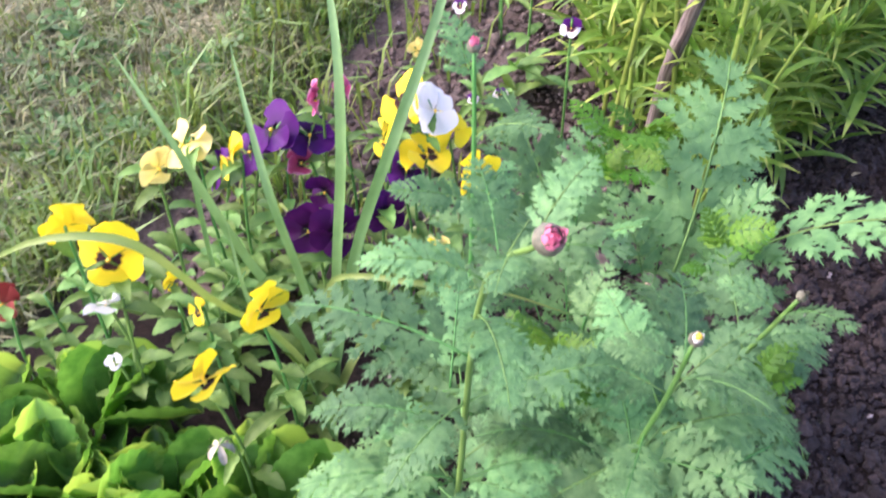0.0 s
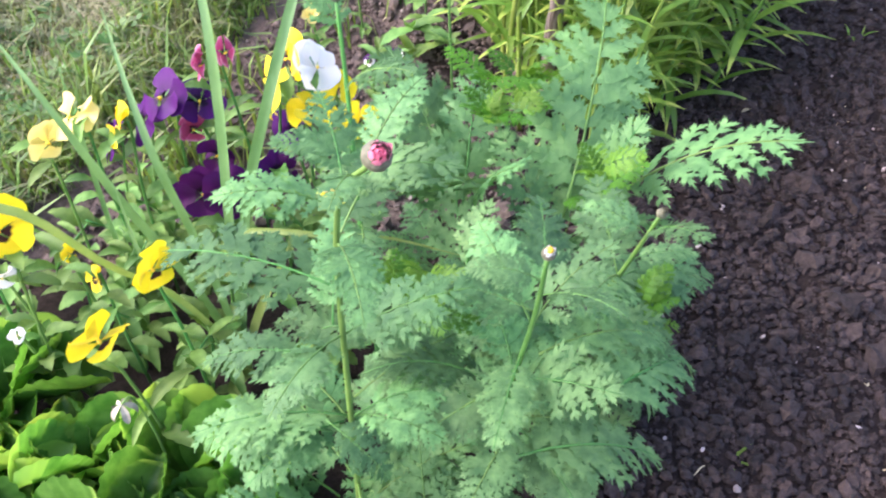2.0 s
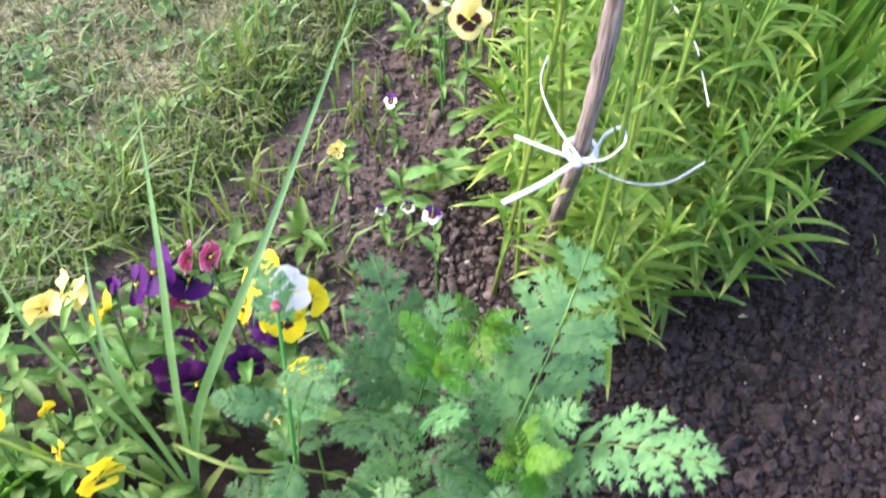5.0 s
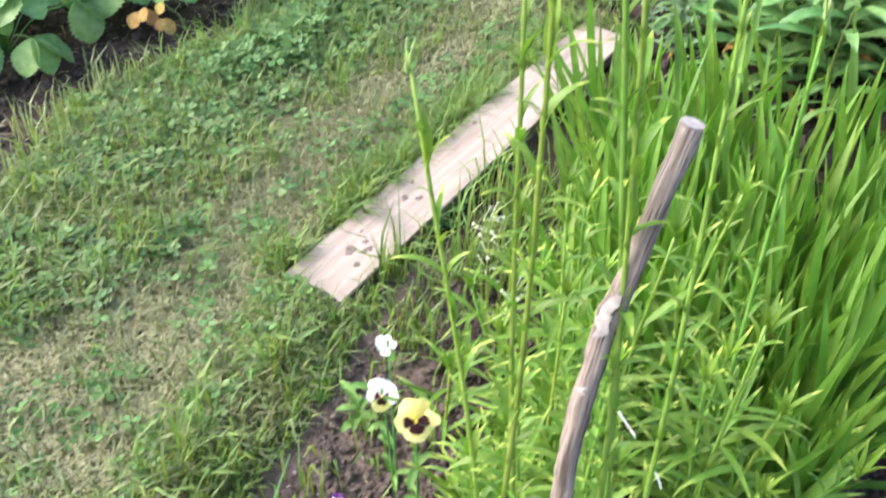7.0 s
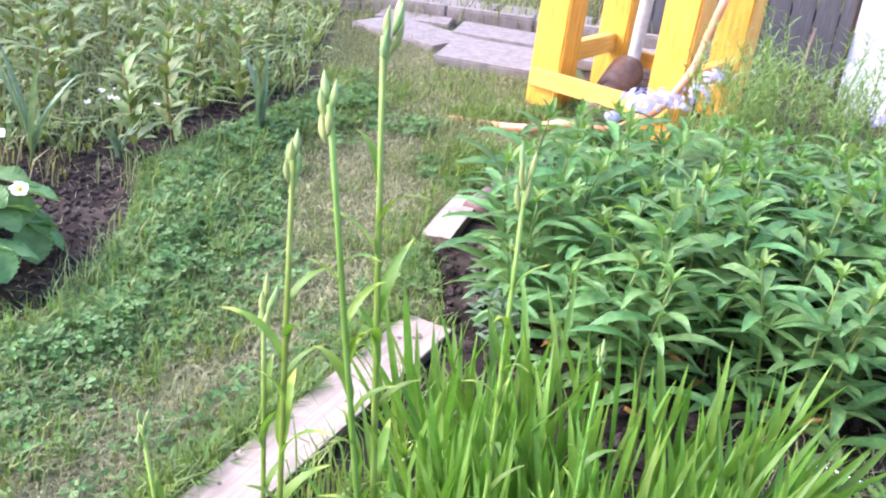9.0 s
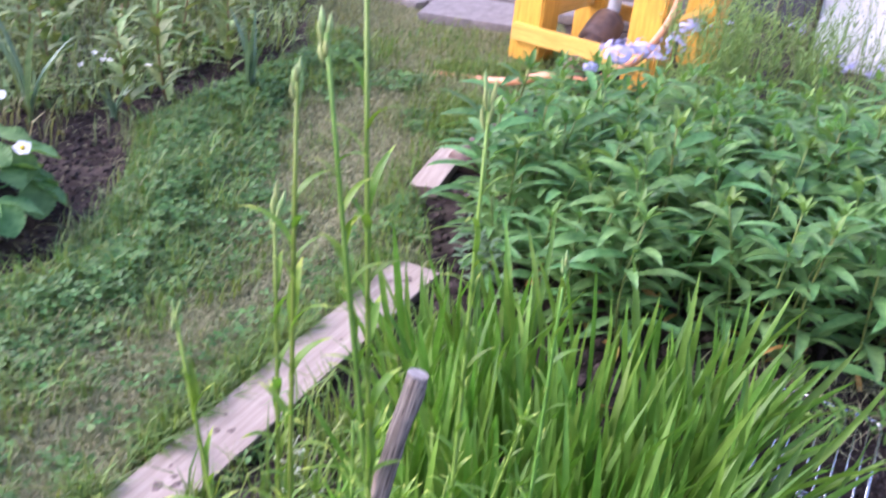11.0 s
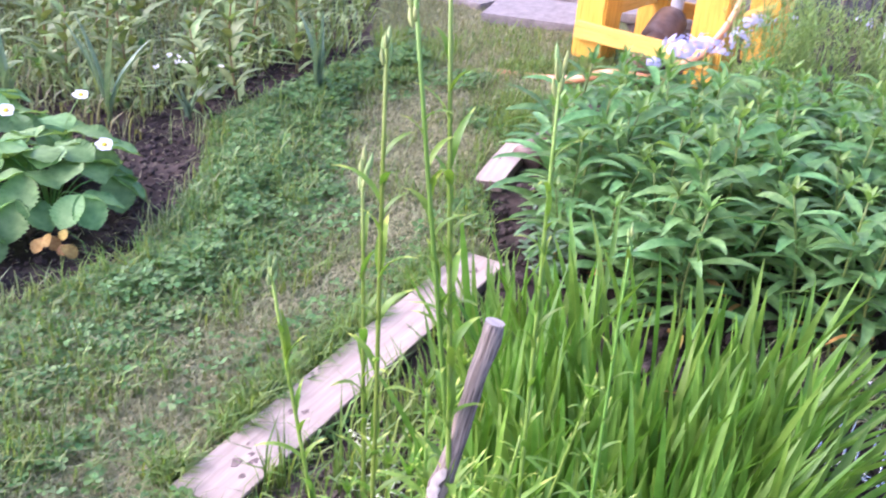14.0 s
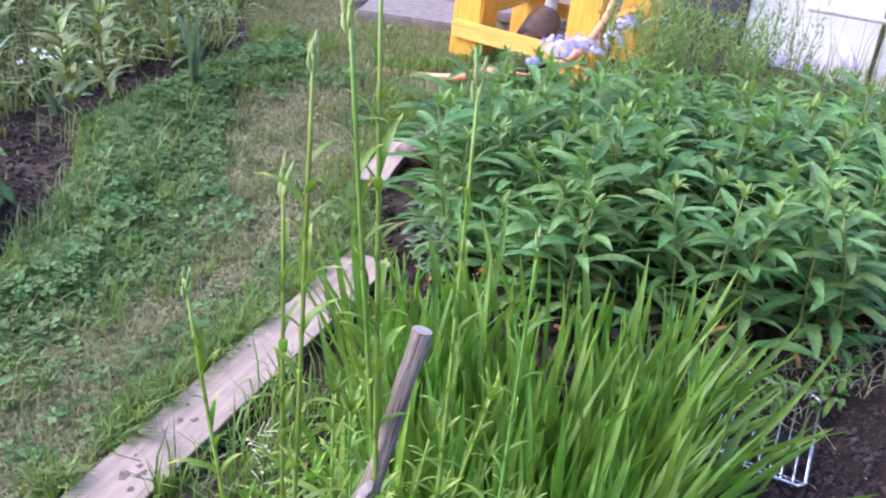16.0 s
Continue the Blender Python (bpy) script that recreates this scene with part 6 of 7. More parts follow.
# ---- strap-leaved plant between the pansies ----
def make_straps():
    root = thing("strap_leaf_plant", "plant with long narrow keeled strap leaves, some bent over", "plant", pose(0.06, 0.592, 0))
    c = np.array((0.06, 0.592, 0))
    rows = (
        ([(0.06, 0.592, 0), (0.075, 0.6, 0.2), (0.09, 0.612, 0.36), (0.083, 0.654, 0.46), (0.05, 0.735, 0.56)], 0.0056, M_ONION),
        ([(0.06, 0.592, 0.05), (0.095, 0.6, 0.24), (0.135, 0.622, 0.37), (0.17, 0.69, 0.47), (0.2, 0.9, 0.58)], 0.0056, M_ONION),
        ([(0.06, 0.592, 0.03), (0.02, 0.597, 0.16), (-0.018, 0.602, 0.25), (-0.052, 0.607, 0.35), (-0.105, 0.648, 0.41)], 0.006, M_ONION),
        ([(0.06, 0.592, 0.05), (0.045, 0.592, 0.2), (0.028, 0.596, 0.3), (0.01, 0.625, 0.36), (-0.012, 0.672, 0.41)], 0.0045, M_ONION),
        ([(0.05, 0.59, 0.05), (0.02, 0.56, 0.17), (-0.012, 0.525, 0.25), (-0.05, 0.509, 0.325), (-0.092, 0.503, 0.342), (-0.15, 0.503, 0.325), (-0.22, 0.51, 0.27)], 0.0052, M_ONION_PALE),
        ([(-0.086, 0.69, 0.0), (-0.087, 0.697, 0.15), (-0.088, 0.706, 0.25), (-0.09, 0.715, 0.32)], 0.0032, M_ONION),
        ([(0.065, 0.592, 0.15), (0.075, 0.58, 0.22), (0.11, 0.565, 0.25), (0.166, 0.561, 0.25), (0.224, 0.59, 0.215), (0.291, 0.6, 0.18)], 0.0032, M_ONION_PALE),
        ([(0.062, 0.59, 0.03), (0.09, 0.59, 0.11), (0.13, 0.592, 0.2)], 0.0052, M_ONION_PALE),
        ([(0.06, 0.592, 0.02), (0.03, 0.58, 0.1), (0.0, 0.57, 0.19), (-0.02, 0.6, 0.28)], 0.004, M_ONION),
        ([(0.06, 0.592, 0.0), (0.04, 0.56, 0.07), (0.02, 0.53, 0.11)], 0.006, M_ONION),
    )
    for i, (pts, w, mat) in enumerate(rows):
        P = curve_pts(np.array(pts) - c, 18)
        s = np.linspace(0, 1, 18)
        W = 0.86 * w * np.clip((1 - s) / 0.45, 0.03, 1) ** 0.7
        V, F, A = strip(P, W, 0.45, (0.1 if i % 2 else -0.15, -0.8, 0.5))
        put("leaf", mesh("leaf", V, F, mat, A), root)


make_straps()


# ---- dense bed of tall leafy perennials ----
def lance_kinds(mat, count, lo, hi, wide, seed):
    rng = np.random.default_rng(seed)
    out = []
    for i in range(count):
        L = rng.uniform(lo, hi)
        V, F, A = broad(L, L * wide * rng.uniform(0.85, 1.15), 9, 4, 0.45, 5, 0.05, 0.22, rng.uniform(22, 52), rng.uniform(-42, 4), 0, 0.035, rng, 0.9)
        HEL_SHAPES.append((V, F, A))
        out.append(mesh("leaf", V, F, mat, A))
    return out


HEL_SHAPES = []
HEL = lance_kinds(M_HEL, 8, 0.12, 0.198, 0.186, 91)
HEL_TIPS = []
rng_t = np.random.default_rng(92)
for k in range(4):
    H = Heap()
    for i in range(8):
        L = rng_t.uniform(0.03, 0.065)
        V, F, A = broad(L, L * 0.26, 7, 4, 0.5, 0, 0, 0.35, rng_t.uniform(45, 80), rng_t.uniform(-20, 50), 0, 0.02, rng_t, 0.9)
        H.add(turned(V, pose(0, 0, 0, 0, 0, i * 137.5)), F, A)
    HEL_TIPS.append(H.mesh("tip_leaves", M_HEL_TOP))
HEL_DEAD = lance_kinds(M_DEAD, 2, 0.05, 0.08, 0.2, 93)


def leafy_plant(height, rng, joined=False):
    H = Heap()
    root = thing("leafy_perennial", "tall leafy perennial with lance-shaped dark green leaves", "plant", None, "leafy perennials in the bed")
    P = curve_pts([(0, 0, -0.01), (rng.normal(0, 0.012), rng.normal(0, 0.012), height * 0.5), (rng.normal(0, 0.03), rng.normal(0, 0.03), height)], 10)
    V, F, A = tube(P, np.linspace(0.004, 0.0025, 10), 6)
    put("stem", mesh("stem", V, F, M_HEL_STEM, A), root)
    n = int(height / 0.016)
    for i in range(n):
        u = 0.1 + 0.84 * i / n
        k = u * 9
        p = P[int(k)] + (P[min(9, int(k) + 1)] - P[int(k)]) * (k % 1)
        old = u < 0.3 and rng.random() < 0.3
        m = pose(*p, rng.normal(0, 10), rng.normal(4 if u > 0.5 else 14, 9), i * 137.5 + rng.normal(0, 14)) @ Matrix.Scale(rng.uniform(0.9, 1.2) * (1.0 if u < 0.8 else 0.82), 4)
        if joined:
            V, F, A = HEL_SHAPES[rng.integers(8)]
            H.add(turned(V, m), F, A)
            continue
        me = HEL_DEAD[rng.integers(2)] if old else HEL[rng.integers(8)]
        put("withered_leaf" if old else "leaf", me, root, m)
    if joined:
        tagged(put("leaves", H.mesh("leaves", M_HEL_MANY), root), kind="stuff")
    put("tip_leaves", HEL_TIPS[rng.integers(4)], root, pose(*P[-1], 0, 0, rng.uniform(0, 360)), "tuft of small pale young leaves")
    return root


def make_perennials():
    rng = np.random.default_rng(95)
    front_x, front_y = [0.4, 0.5, 0.72, 1.15, 1.4, 1.9, 2.5], [3.25, 2.76, 2.5, 2.32, 2.34, 2.66, 3.02]
    spots = []
    while len(spots) < 160:
        x, y = (rng.uniform(0.47, 2.4), rng.uniform(2.34, 3.75)) if len(spots) > 7 else (rng.uniform(0.85, 1.25), rng.uniform(3.38, 3.55))
        left = 0.49 if y < 3.1 else 0.49 + (y - 3.1) * 0.42
        if x < left or y < np.interp(x, front_x, front_y):
            continue
        if all((x - a) ** 2 + (y - b) ** 2 > 0.07 ** 2 for a, b in spots):
            spots.append((x, y))
        elif rng.random() < 0.02:
            spots.append((x, y))
    first = [leafy_plant(h, rng) for h in (0.38, 0.41, 0.43, 0.4, 0.35)]
    far = [leafy_plant(h, rng, True) for h in (0.4, 0.43, 0.38, 0.41)]
    spots.sort(key=lambda s: s[1])
    for i, (x, y) in enumerate(spots):
        edge = min(1.0, (y - np.interp(x, front_x, front_y)) / 0.3 + 0.62)
        m = pose(x, y, ground_z(x, y), rng.normal(3, 5), rng.normal(0, 5), rng.uniform(0, 360))
        if i < 5:
            first[i].matrix_basis = m
        else:
            k = first[rng.integers(5)] if i < 42 else far[rng.integers(4)]
            o = copy_thing(k, m)
            o.scale = (edge * rng.uniform(0.9, 1.08) * (0.86 if y > 3.35 else 1.0),) * 3
    for i, k in enumerate(far):
        k.matrix_basis = pose(1.0 + 0.3 * i, 3.3, 0, 0, 0, 90 * i)
    # low weeds and dry stalks under their edge
    for i in range(14):
        x = rng.uniform(1.2, 1.95)
        y = np.interp(x, front_x, front_y) - rng.uniform(0.0, 0.16)
        t = thing("low_weed", "small weed at the foot of the perennials", "weed", pose(x, y, 0), "weeds in the soil")
        for j in range(8):
            put("leaf", PANSY_LEAVES[rng.integers(6)], t, pose(rng.normal(0, 0.015), rng.normal(0, 0.015), rng.uniform(0.005, 0.05), 0, rng.normal(-10, 14), j * 137.5) @ Matrix.Scale(rng.uniform(0.7, 1.2), 4))
    p = np.column_stack([rng.uniform(1.05, 1.9, 420), rng.uniform(0, 1, 420)])
    p[:, 1] = np.interp(p[:, 0], front_x, front_y) - 0.18 + 0.25 * p[:, 1]
    n = len(p)
    blades("dry_stalks", p, rng.uniform(0.03, 0.09, n), rng.uniform(0.0008, 0.0018, n), rng.uniform(0.5, 2.5, n), M_THATCH, "withered stalks under the perennials", "dry grass", rng)
    # small pale-leaved succulent shoots beside the plank's end
    for x, y in ((0.51, 2.76), (0.53, 2.7), (0.55, 2.82), (0.57, 2.73), (0.5, 2.84), (0.56, 2.66), (0.6, 2.68)):
        t = thing("pale_shoot", "pale grey-green shoot with small fleshy leaves", "plant", pose(x, y, 0), "pale shoots by the plank")
        for j in range(14):
            put("leaf", LEEK_LEAF[j % 3], t, pose(0, 0, 0.01 + 0.012 * j, 0, rng.normal(-10, 10), j * 137.5) @ Matrix.Scale(rng.uniform(0.7, 1.0), 4))


rng_q = np.random.default_rng(97)
LEEK_LEAF = []
for k in range(3):
    V, F, A = broad(0.05, 0.017, 7, 4, 0.6, 0, 0, 0.3, 30, -20, 0, 0, rng_q)
    LEEK_LEAF.append(mesh("leaf", V, F, M_LEEK, A))
make_perennials()


# ---- blue-flowered fine-leaved plants behind, second stick ----
def phlox_head(x, y, z, n, spread, rng):
    root = thing("pale_blue_flowers", "loose head of small pale lilac-blue flowers", "flower", pose(x, y, 0), "pale blue flower heads")
    P = curve_pts([(rng.normal(0, 0.02), rng.normal(0, 0.02), 0), (0, 0, z * 0.5), (0, 0, z)], 8)
    V, F, A = tube(P, 0.0018, 5)
    put("stem", mesh("stem", V, F, M_LILY_STEM, A), root)
    H = Heap()
    V0, F0 = [], []
    for a in range(5):
        w = math.radians(a * 72)
        pts = np.array([(0, 0, 0), (0.006, -0.0036, 0.001), (0.0115, -0.003, 0.0005), (0.013, 0, 0), (0.0115, 0.003, 0.0005), (0.006, 0.0036, 0.001)])
        V0.append(turned(pts, pose(0, 0, 0, 0, 0, a * 72)))
        F0.append((0 + a * 6, 1 + a * 6, 2 + a * 6, 3 + a * 6))
        F0.append((0 + a * 6, 3 + a * 6, 4 + a * 6, 5 + a * 6))
    V0 = np.concatenate(V0)
    one = mesh("blossom", V0, F0, P_LILAC, np.tile([0, 0.5, 0.9, 1, 0.9, 0.5], 5))
    for i in range(n):
        v = unit(rng.normal(0, 1, 3) + [0, -0.4, 0.5])
        p = np.array([0, 0, z]) + v * np.array([spread, spread, spread * 0.6]) * rng.uniform(0.5, 1)
        q = Vector(v).to_track_quat("Z", "Y").to_matrix().to_4x4()
        put("blossom", one, root, Matrix.Translation(p) @ q @ Matrix.Scale(rng.uniform(0.65, 1.0), 4))


M_FINE = leaf_mat("fine_leaf", (0.15, 0.265, 0.07), (0.26, 0.385, 0.12), 0.5, 0.3, "island", 0.35, 0.02)


def make_back_bed():
    rng = np.random.default_rng(99)
    for x, y, z, n, s in ((0.94, 3.66, 0.41, 100, 0.075), (0.85, 3.64, 0.36, 16, 0.028), (1.03, 3.74, 0.41, 44, 0.055), (1.24, 4.13, 0.41, 24, 0.065), (1.19, 4.06, 0.36, 22, 0.06), (1.12, 3.95, 0.34, 16, 0.05), (1.3, 4.2, 0.4, 10, 0.045), (1.72, 4.39, 0.37, 12, 0.05), (1.78, 3.97, 0.36, 14, 0.06), (1.9, 4.0, 0.34, 12, 0.06), (2.1, 4.07, 0.35, 12, 0.05), (1.45, 4.4, 0.36, 8, 0.04)):
        phlox_head(x, y, z, n, s, rng)
    # fine linear-leaved stems, some with a few pale blossoms among them
    first = []
    for k in range(4):
        h = (0.46, 0.52, 0.58, 0.42)[k]
        root = thing("fine_leaved_plant", "tall loose plant with fine pale green linear leaves", "plant", None, "fine-leaved plants behind the perennials")
        P = curve_pts([(0, 0, -0.01), (rng.normal(0, 0.02), rng.normal(0, 0.02), h * 0.5), (rng.normal(0, 0.05), rng.normal(0, 0.05), h)], 12)
        V, F, A = tube(P, np.linspace(0.0024, 0.0012, 12), 5)
        put("stem", mesh("stem", V, F, M_FINE, A), root)
        H = Heap()
        for t in range(5):
            # side twigs with small leaves
            u0 = 0.3 + 0.13 * t
            p0 = P[int(u0 * 11)]
            Q = arch(h * rng.uniform(0.2, 0.38), rng.uniform(45, 65), rng.uniform(60, 85), 7, t * 137.5) + p0
            V, F, A = tube(Q, np.linspace(0.0014, 0.0007, 7), 4)
            H.add(V, F, A)
            for c in range(13):
                q = Q[int((c + 1) / 14 * 6.9)]
                V, F, A = strip(arch(rng.uniform(0.025, 0.055), rng.uniform(30, 70), rng.uniform(-20, 40), 4), 0.0022 * np.array([0.6, 1, 0.9, 0.1]), 0.2)
                H.add(turned(V, pose(*q, 0, 0, c * 137.5 + rng.normal(0, 15))), F, A)
        for c in range(34):
            q = P[min(11, int(c / 34 * 11.9))]
            V, F, A = strip(arch(rng.uniform(0.03, 0.065), rng.uniform(30, 65), rng.uniform(-30, 30), 4), 0.0025 * np.array([0.6, 1, 0.9, 0.1]), 0.2)
            H.add(turned(V, pose(*q, 0, 0, c * 137.5 + rng.normal(0, 15))), F, A)
        tagged(put("leaves", H.mesh("leaves", M_FINE), root), kind="stuff")
        first.append(root)
    for i in range(64):
        x, y = (rng.normal(1.5, 0.17), rng.normal(4.15, 0.14)) if i < 42 else (rng.uniform(1.2, 2.1), rng.uniform(3.75, 4.2))
        m = pose(x, y, 0, rng.normal(0, 5), rng.normal(0, 5), rng.uniform(0, 360))
        if i < 4:
            first[i].matrix_basis = m
        else:
            copy_thing(first[i % 4], m).scale = (rng.uniform(0.85, 1.15),) * 3
    stick = thing("thin_stick", "thin brown stick leaning among the flowers", "stick", pose(1.42, 3.9, 0))
    P = curve_pts([(0, 0, -0.03), (0.06, 0.07, 0.3), (0.13, 0.2, 0.62)], 12)
    V, F, A = tube(P, np.linspace(0.009, 0.007, 12), 8)
    put("shaft", mesh("shaft", V, F, M_BARK, A), stick)
    # dry dark stalks before the film
    pts = np.column_stack([rng.uniform(2.0, 2.7, 90), rng.uniform(3.95, 4.6, 90)])
    n = len(pts)
    blades("dark_stalks", pts, rng.uniform(0.3, 0.6, n), rng.uniform(0.0012, 0.0024, n), rng.uniform(0.05, 0.5, n), M_DULL, "thin dark stalks of grass before the film", "grass", rng)


make_back_bed()


# ---- yellow timber frame, pipe, hose ----
def make_frame():
    o = Vector((0.71, 4.87, 0))
    ang = math.degrees(math.atan2(-0.27, 0.41))
    root = thing("timber_frame", "heavy yellow-stained timber frame of four posts and rails", "frame", pose(*o, 0, 0, ang))
    lean = 0.055
    w = 0.15
    for x, y in ((0, 0), (0.56, 0), (0, 0.56), (0.56, 0.56)):
        bm = box(w, w, 0.95, 0.008)
        sh = Matrix.Identity(4)
        sh[0][2] = lean
        part("post", bm, M_YELLOW_WOOD, root, Matrix.Translation((x, y, 0.02)) @ sh)
    for y in (-0.09, 0.65):
        bm = box(0.66, 0.035, 0.075, 0.004)
        part("rail", bm, M_YELLOW_RAIL, root, pose(0.28, y, 0.115), "yellow rail with worn pale edges")
    for x in (0.0, 0.56):
        bm = box(0.4, 0.05, 0.085, 0.004)
        part("side_rail", bm, M_YELLOW_RAIL, root, pose(x + 0.01, 0.28, 0.2, 0, 0, 90))
    bm = box(0.85, 0.15, 0.1, 0.006)
    part("top_beam", bm, M_YELLOW_WOOD, root, pose(0.33, 0, 0.97))
    bm = box(0.85, 0.15, 0.1, 0.006)
    part("top_beam", bm, M_YELLOW_WOOD, root, pose(0.33, 0.56, 0.97))
    # brown drain pipe along the bed
    pipe = thing("drain_pipe", "brown plastic drain pipe lying along the bed edge", "pipe", pose(0.46, 3.5, 0))
    pts = [(0.0, 0.0, 0.03), (0.2, 0.45, 0.045), (0.36, 0.85, 0.06), (0.47, 1.22, 0.08), (0.56, 1.5, 0.12)]
    P = curve_pts(pts, 20)
    V, F, A = tube(P, np.full(20, 0.052), 18)
    put("tube", mesh("tube", V, F, M_PIPE, A), pipe)
    a, b = P[-3], P[-1]
    d = unit(b - a)
    Q = np.array([a + d * t for t in (0, 0.02, 0.03, 0.16, 0.26, 0.27)])
    V, F, A = tube(Q, [0.056, 0.075, 0.08, 0.082, 0.08, 0.07], 20)
    put("socket", mesh("socket", V, F, M_PIPE, A), pipe, None, "wide brown socket")
    grey = thing("grey_tube", "light grey plastic tube rising from the pipe", "pipe", pose(0.0, 0.0, 0))
    e = np.array([0.46, 3.5, 0]) + Q[-1]
    P = np.array([e + np.array([0.0, -0.06, -0.02]), e + [0.02, 0.0, 0.1], e + [0.06, 0.06, 0.75]])
    V, F, A = tube(curve_pts(P, 10), np.full(10, 0.03), 16)
    put("tube", mesh("tube", V, F, M_TUBE, A), grey)
    hose = thing("garden_hose", "faded orange garden hose curving past the frame", "hose", pose(0, 0, 0))
    P = curve_pts([(0.3, 4.5, 0.018), (0.461, 4.47, 0.02), (0.62, 4.36, 0.06), (0.75, 4.27, 0.125), (0.84, 4.24, 0.13), (0.93, 4.24, 0.13), (1.06, 4.28, 0.19), (1.14, 4.33, 0.25), (1.22, 4.4, 0.36), (1.25, 4.43, 0.46), (1.29, 4.42, 0.64)], 40)
    V, F, A = tube(P, np.full(40, 0.017), 12)
    put("tube", mesh("tube", V, F, M_HOSE, A), hose)
    rng = np.random.default_rng(111)
    for x, y, s in ((0.63, 4.15, 0.05), (0.68, 4.25, 0.035), (0.58, 4.08, 0.03)):
        V, F = ico(2)
        V = V * (1 + rng.normal(0, 0.08, (len(V), 1))) * [1.3, 1, 0.7] * s
        put("stone", mesh("stone", V, F, M_STONE), None, pose(x, y, s * 0.4, 0, 0, rng.uniform(0, 360)))
        tagged(bpy.context.scene.collection.objects[-1], "tan stone beside the drain pipe", "stone", "stones by the pipe")


make_frame()


# ---- wire rack ----
def make_rack():
    o = Vector((1.303, 1.908, 0.022))
    root = thing("wire_rack", "small chromed wire rack lying on the soil", "rack", pose(*o, 4, -2, 66))
    L, W = 0.345, 0.22

    c = 0.015
    ring = [(c, 0, 0), (L - c, 0, 0), (L, c, 0), (L, W - c, 0), (L - c, W, 0), (c, W, 0), (0, W - c, 0), (0, c, 0), (c, 0, 0)]
    for a, b in zip(ring, ring[1:]):
        V, F, A = tube(np.array([a, b]), 0.0038, 8)
        put("rim", mesh("rim", V, F, M_CHROME, A), root)
    for i in range(1, 9):
        y = W * i / 9
        V, F, A = tube(np.array([(0, y, 0.003), (L, y, 0.003)]), 0.002, 6)
        put("wire", mesh("wire", V, F, M_CHROME, A), root)
    V, F, A = tube(np.array([(0.02, 0.0, -0.004), (0.02, W, -0.004)]), 0.003, 6)
    put("bar", mesh("bar", V, F, M_CHROME, A), root)


make_rack()


def make_white_weeds():
    """Slender weeds with loose sprays of tiny white blossoms beside the plank."""
    rng = np.random.default_rng(118)
    for x, y, h in ((0.265, 1.61, 0.33), (0.285, 1.65, 0.27), (0.28, 1.57, 0.22)):
        root = thing("white_flowered_weed", "slender weed with a spray of tiny white blossoms", "weed", pose(x, y, 0), "white-flowered weeds by the plank")
        P = curve_pts([(0, 0, -0.005), (rng.normal(0, 0.012), rng.normal(0, 0.012), h * 0.5), (rng.normal(0, 0.025), rng.normal(0, 0.025), h)], 10)
        V, F, A = tube(P, np.linspace(0.0016, 0.0009, 10), 5)
        put("stem", mesh("stem", V, F, M_LILY_STEM, A), root)
        for j in range(6):
            put("leaf", LILY_SMALL[rng.integers(5)], root, pose(*P[1 + j], 0, rng.normal(-10, 12), j * 137.5))
        H = Heap()
        for j in range(15):
            p = P[4 + j % 6]
            tip = p + unit(np.array([math.cos(j * 2.4), math.sin(j * 2.4), 0.5])) * rng.uniform(0.012, 0.03)
            V, F, A = tube(np.array([p, tip]), 0.0006, 4)
            H.add(V, F, A)
            for k in range(4):
                V, F, A = petal_grid(0.0032, 40, 0.25, 0.0, 500 + k)
                H.add(turned(np.array(V), np.array(pose(*tip, 0, rng.uniform(-80, -40), j * 137) @ pose(0, 0, 0, k * 90, 0, 0))), F, A)
        tagged(put("blossoms", H.mesh("blossoms", P_GREENISH), root, None, "tiny white blossoms"), kind="stuff")


make_white_weeds()


def make_seedlings():
    rng = np.random.default_rng(119)
    for x, y, k in ((0.865, 0.66, 7), (0.85, 1.18, 8), (0.93, 1.36, 6), (0.57, 0.49, 4), (0.96, 1.05, 5), (0.79, 0.53, 5)):
        t = thing("seedling", "tiny green seedling sprouting from the dark soil", "weed", pose(x, y, bed_z(x, y)), "seedlings in the dark soil")
        for j in range(k):
            put("leaf", LILY_SMALL[rng.integers(5)], t, pose(rng.normal(0, 0.004), rng.normal(0, 0.004), 0, 0, rng.normal(-12, 18), j * 137.5 + rng.normal(0, 20)) @ Matrix.Scale(rng.uniform(0.3, 0.6), 4))
    for x, y, L, az in ((0.855, 0.73, 0.045, 40), (0.72, 0.58, 0.018, 110), (1.02, 1.25, 0.05, -30), (0.66, 1.02, 0.03, 15)):
        t = thing("dry_blade", "pale dry curled blade lying on the soil", "dry grass", pose(x, y, bed_z(x, y) + 0.004, 0, 0, az), "dry blades on the soil")
        V, F, A = strip(arch(L, 25, -28, 8, 0, 40), 0.0028 * np.array([0.5, 0.9, 1, 1, 0.9, 0.7, 0.4, 0.05]), 0.3)
        put("blade", mesh("blade", V, F, M_STRAW, A), t)


make_seedlings()


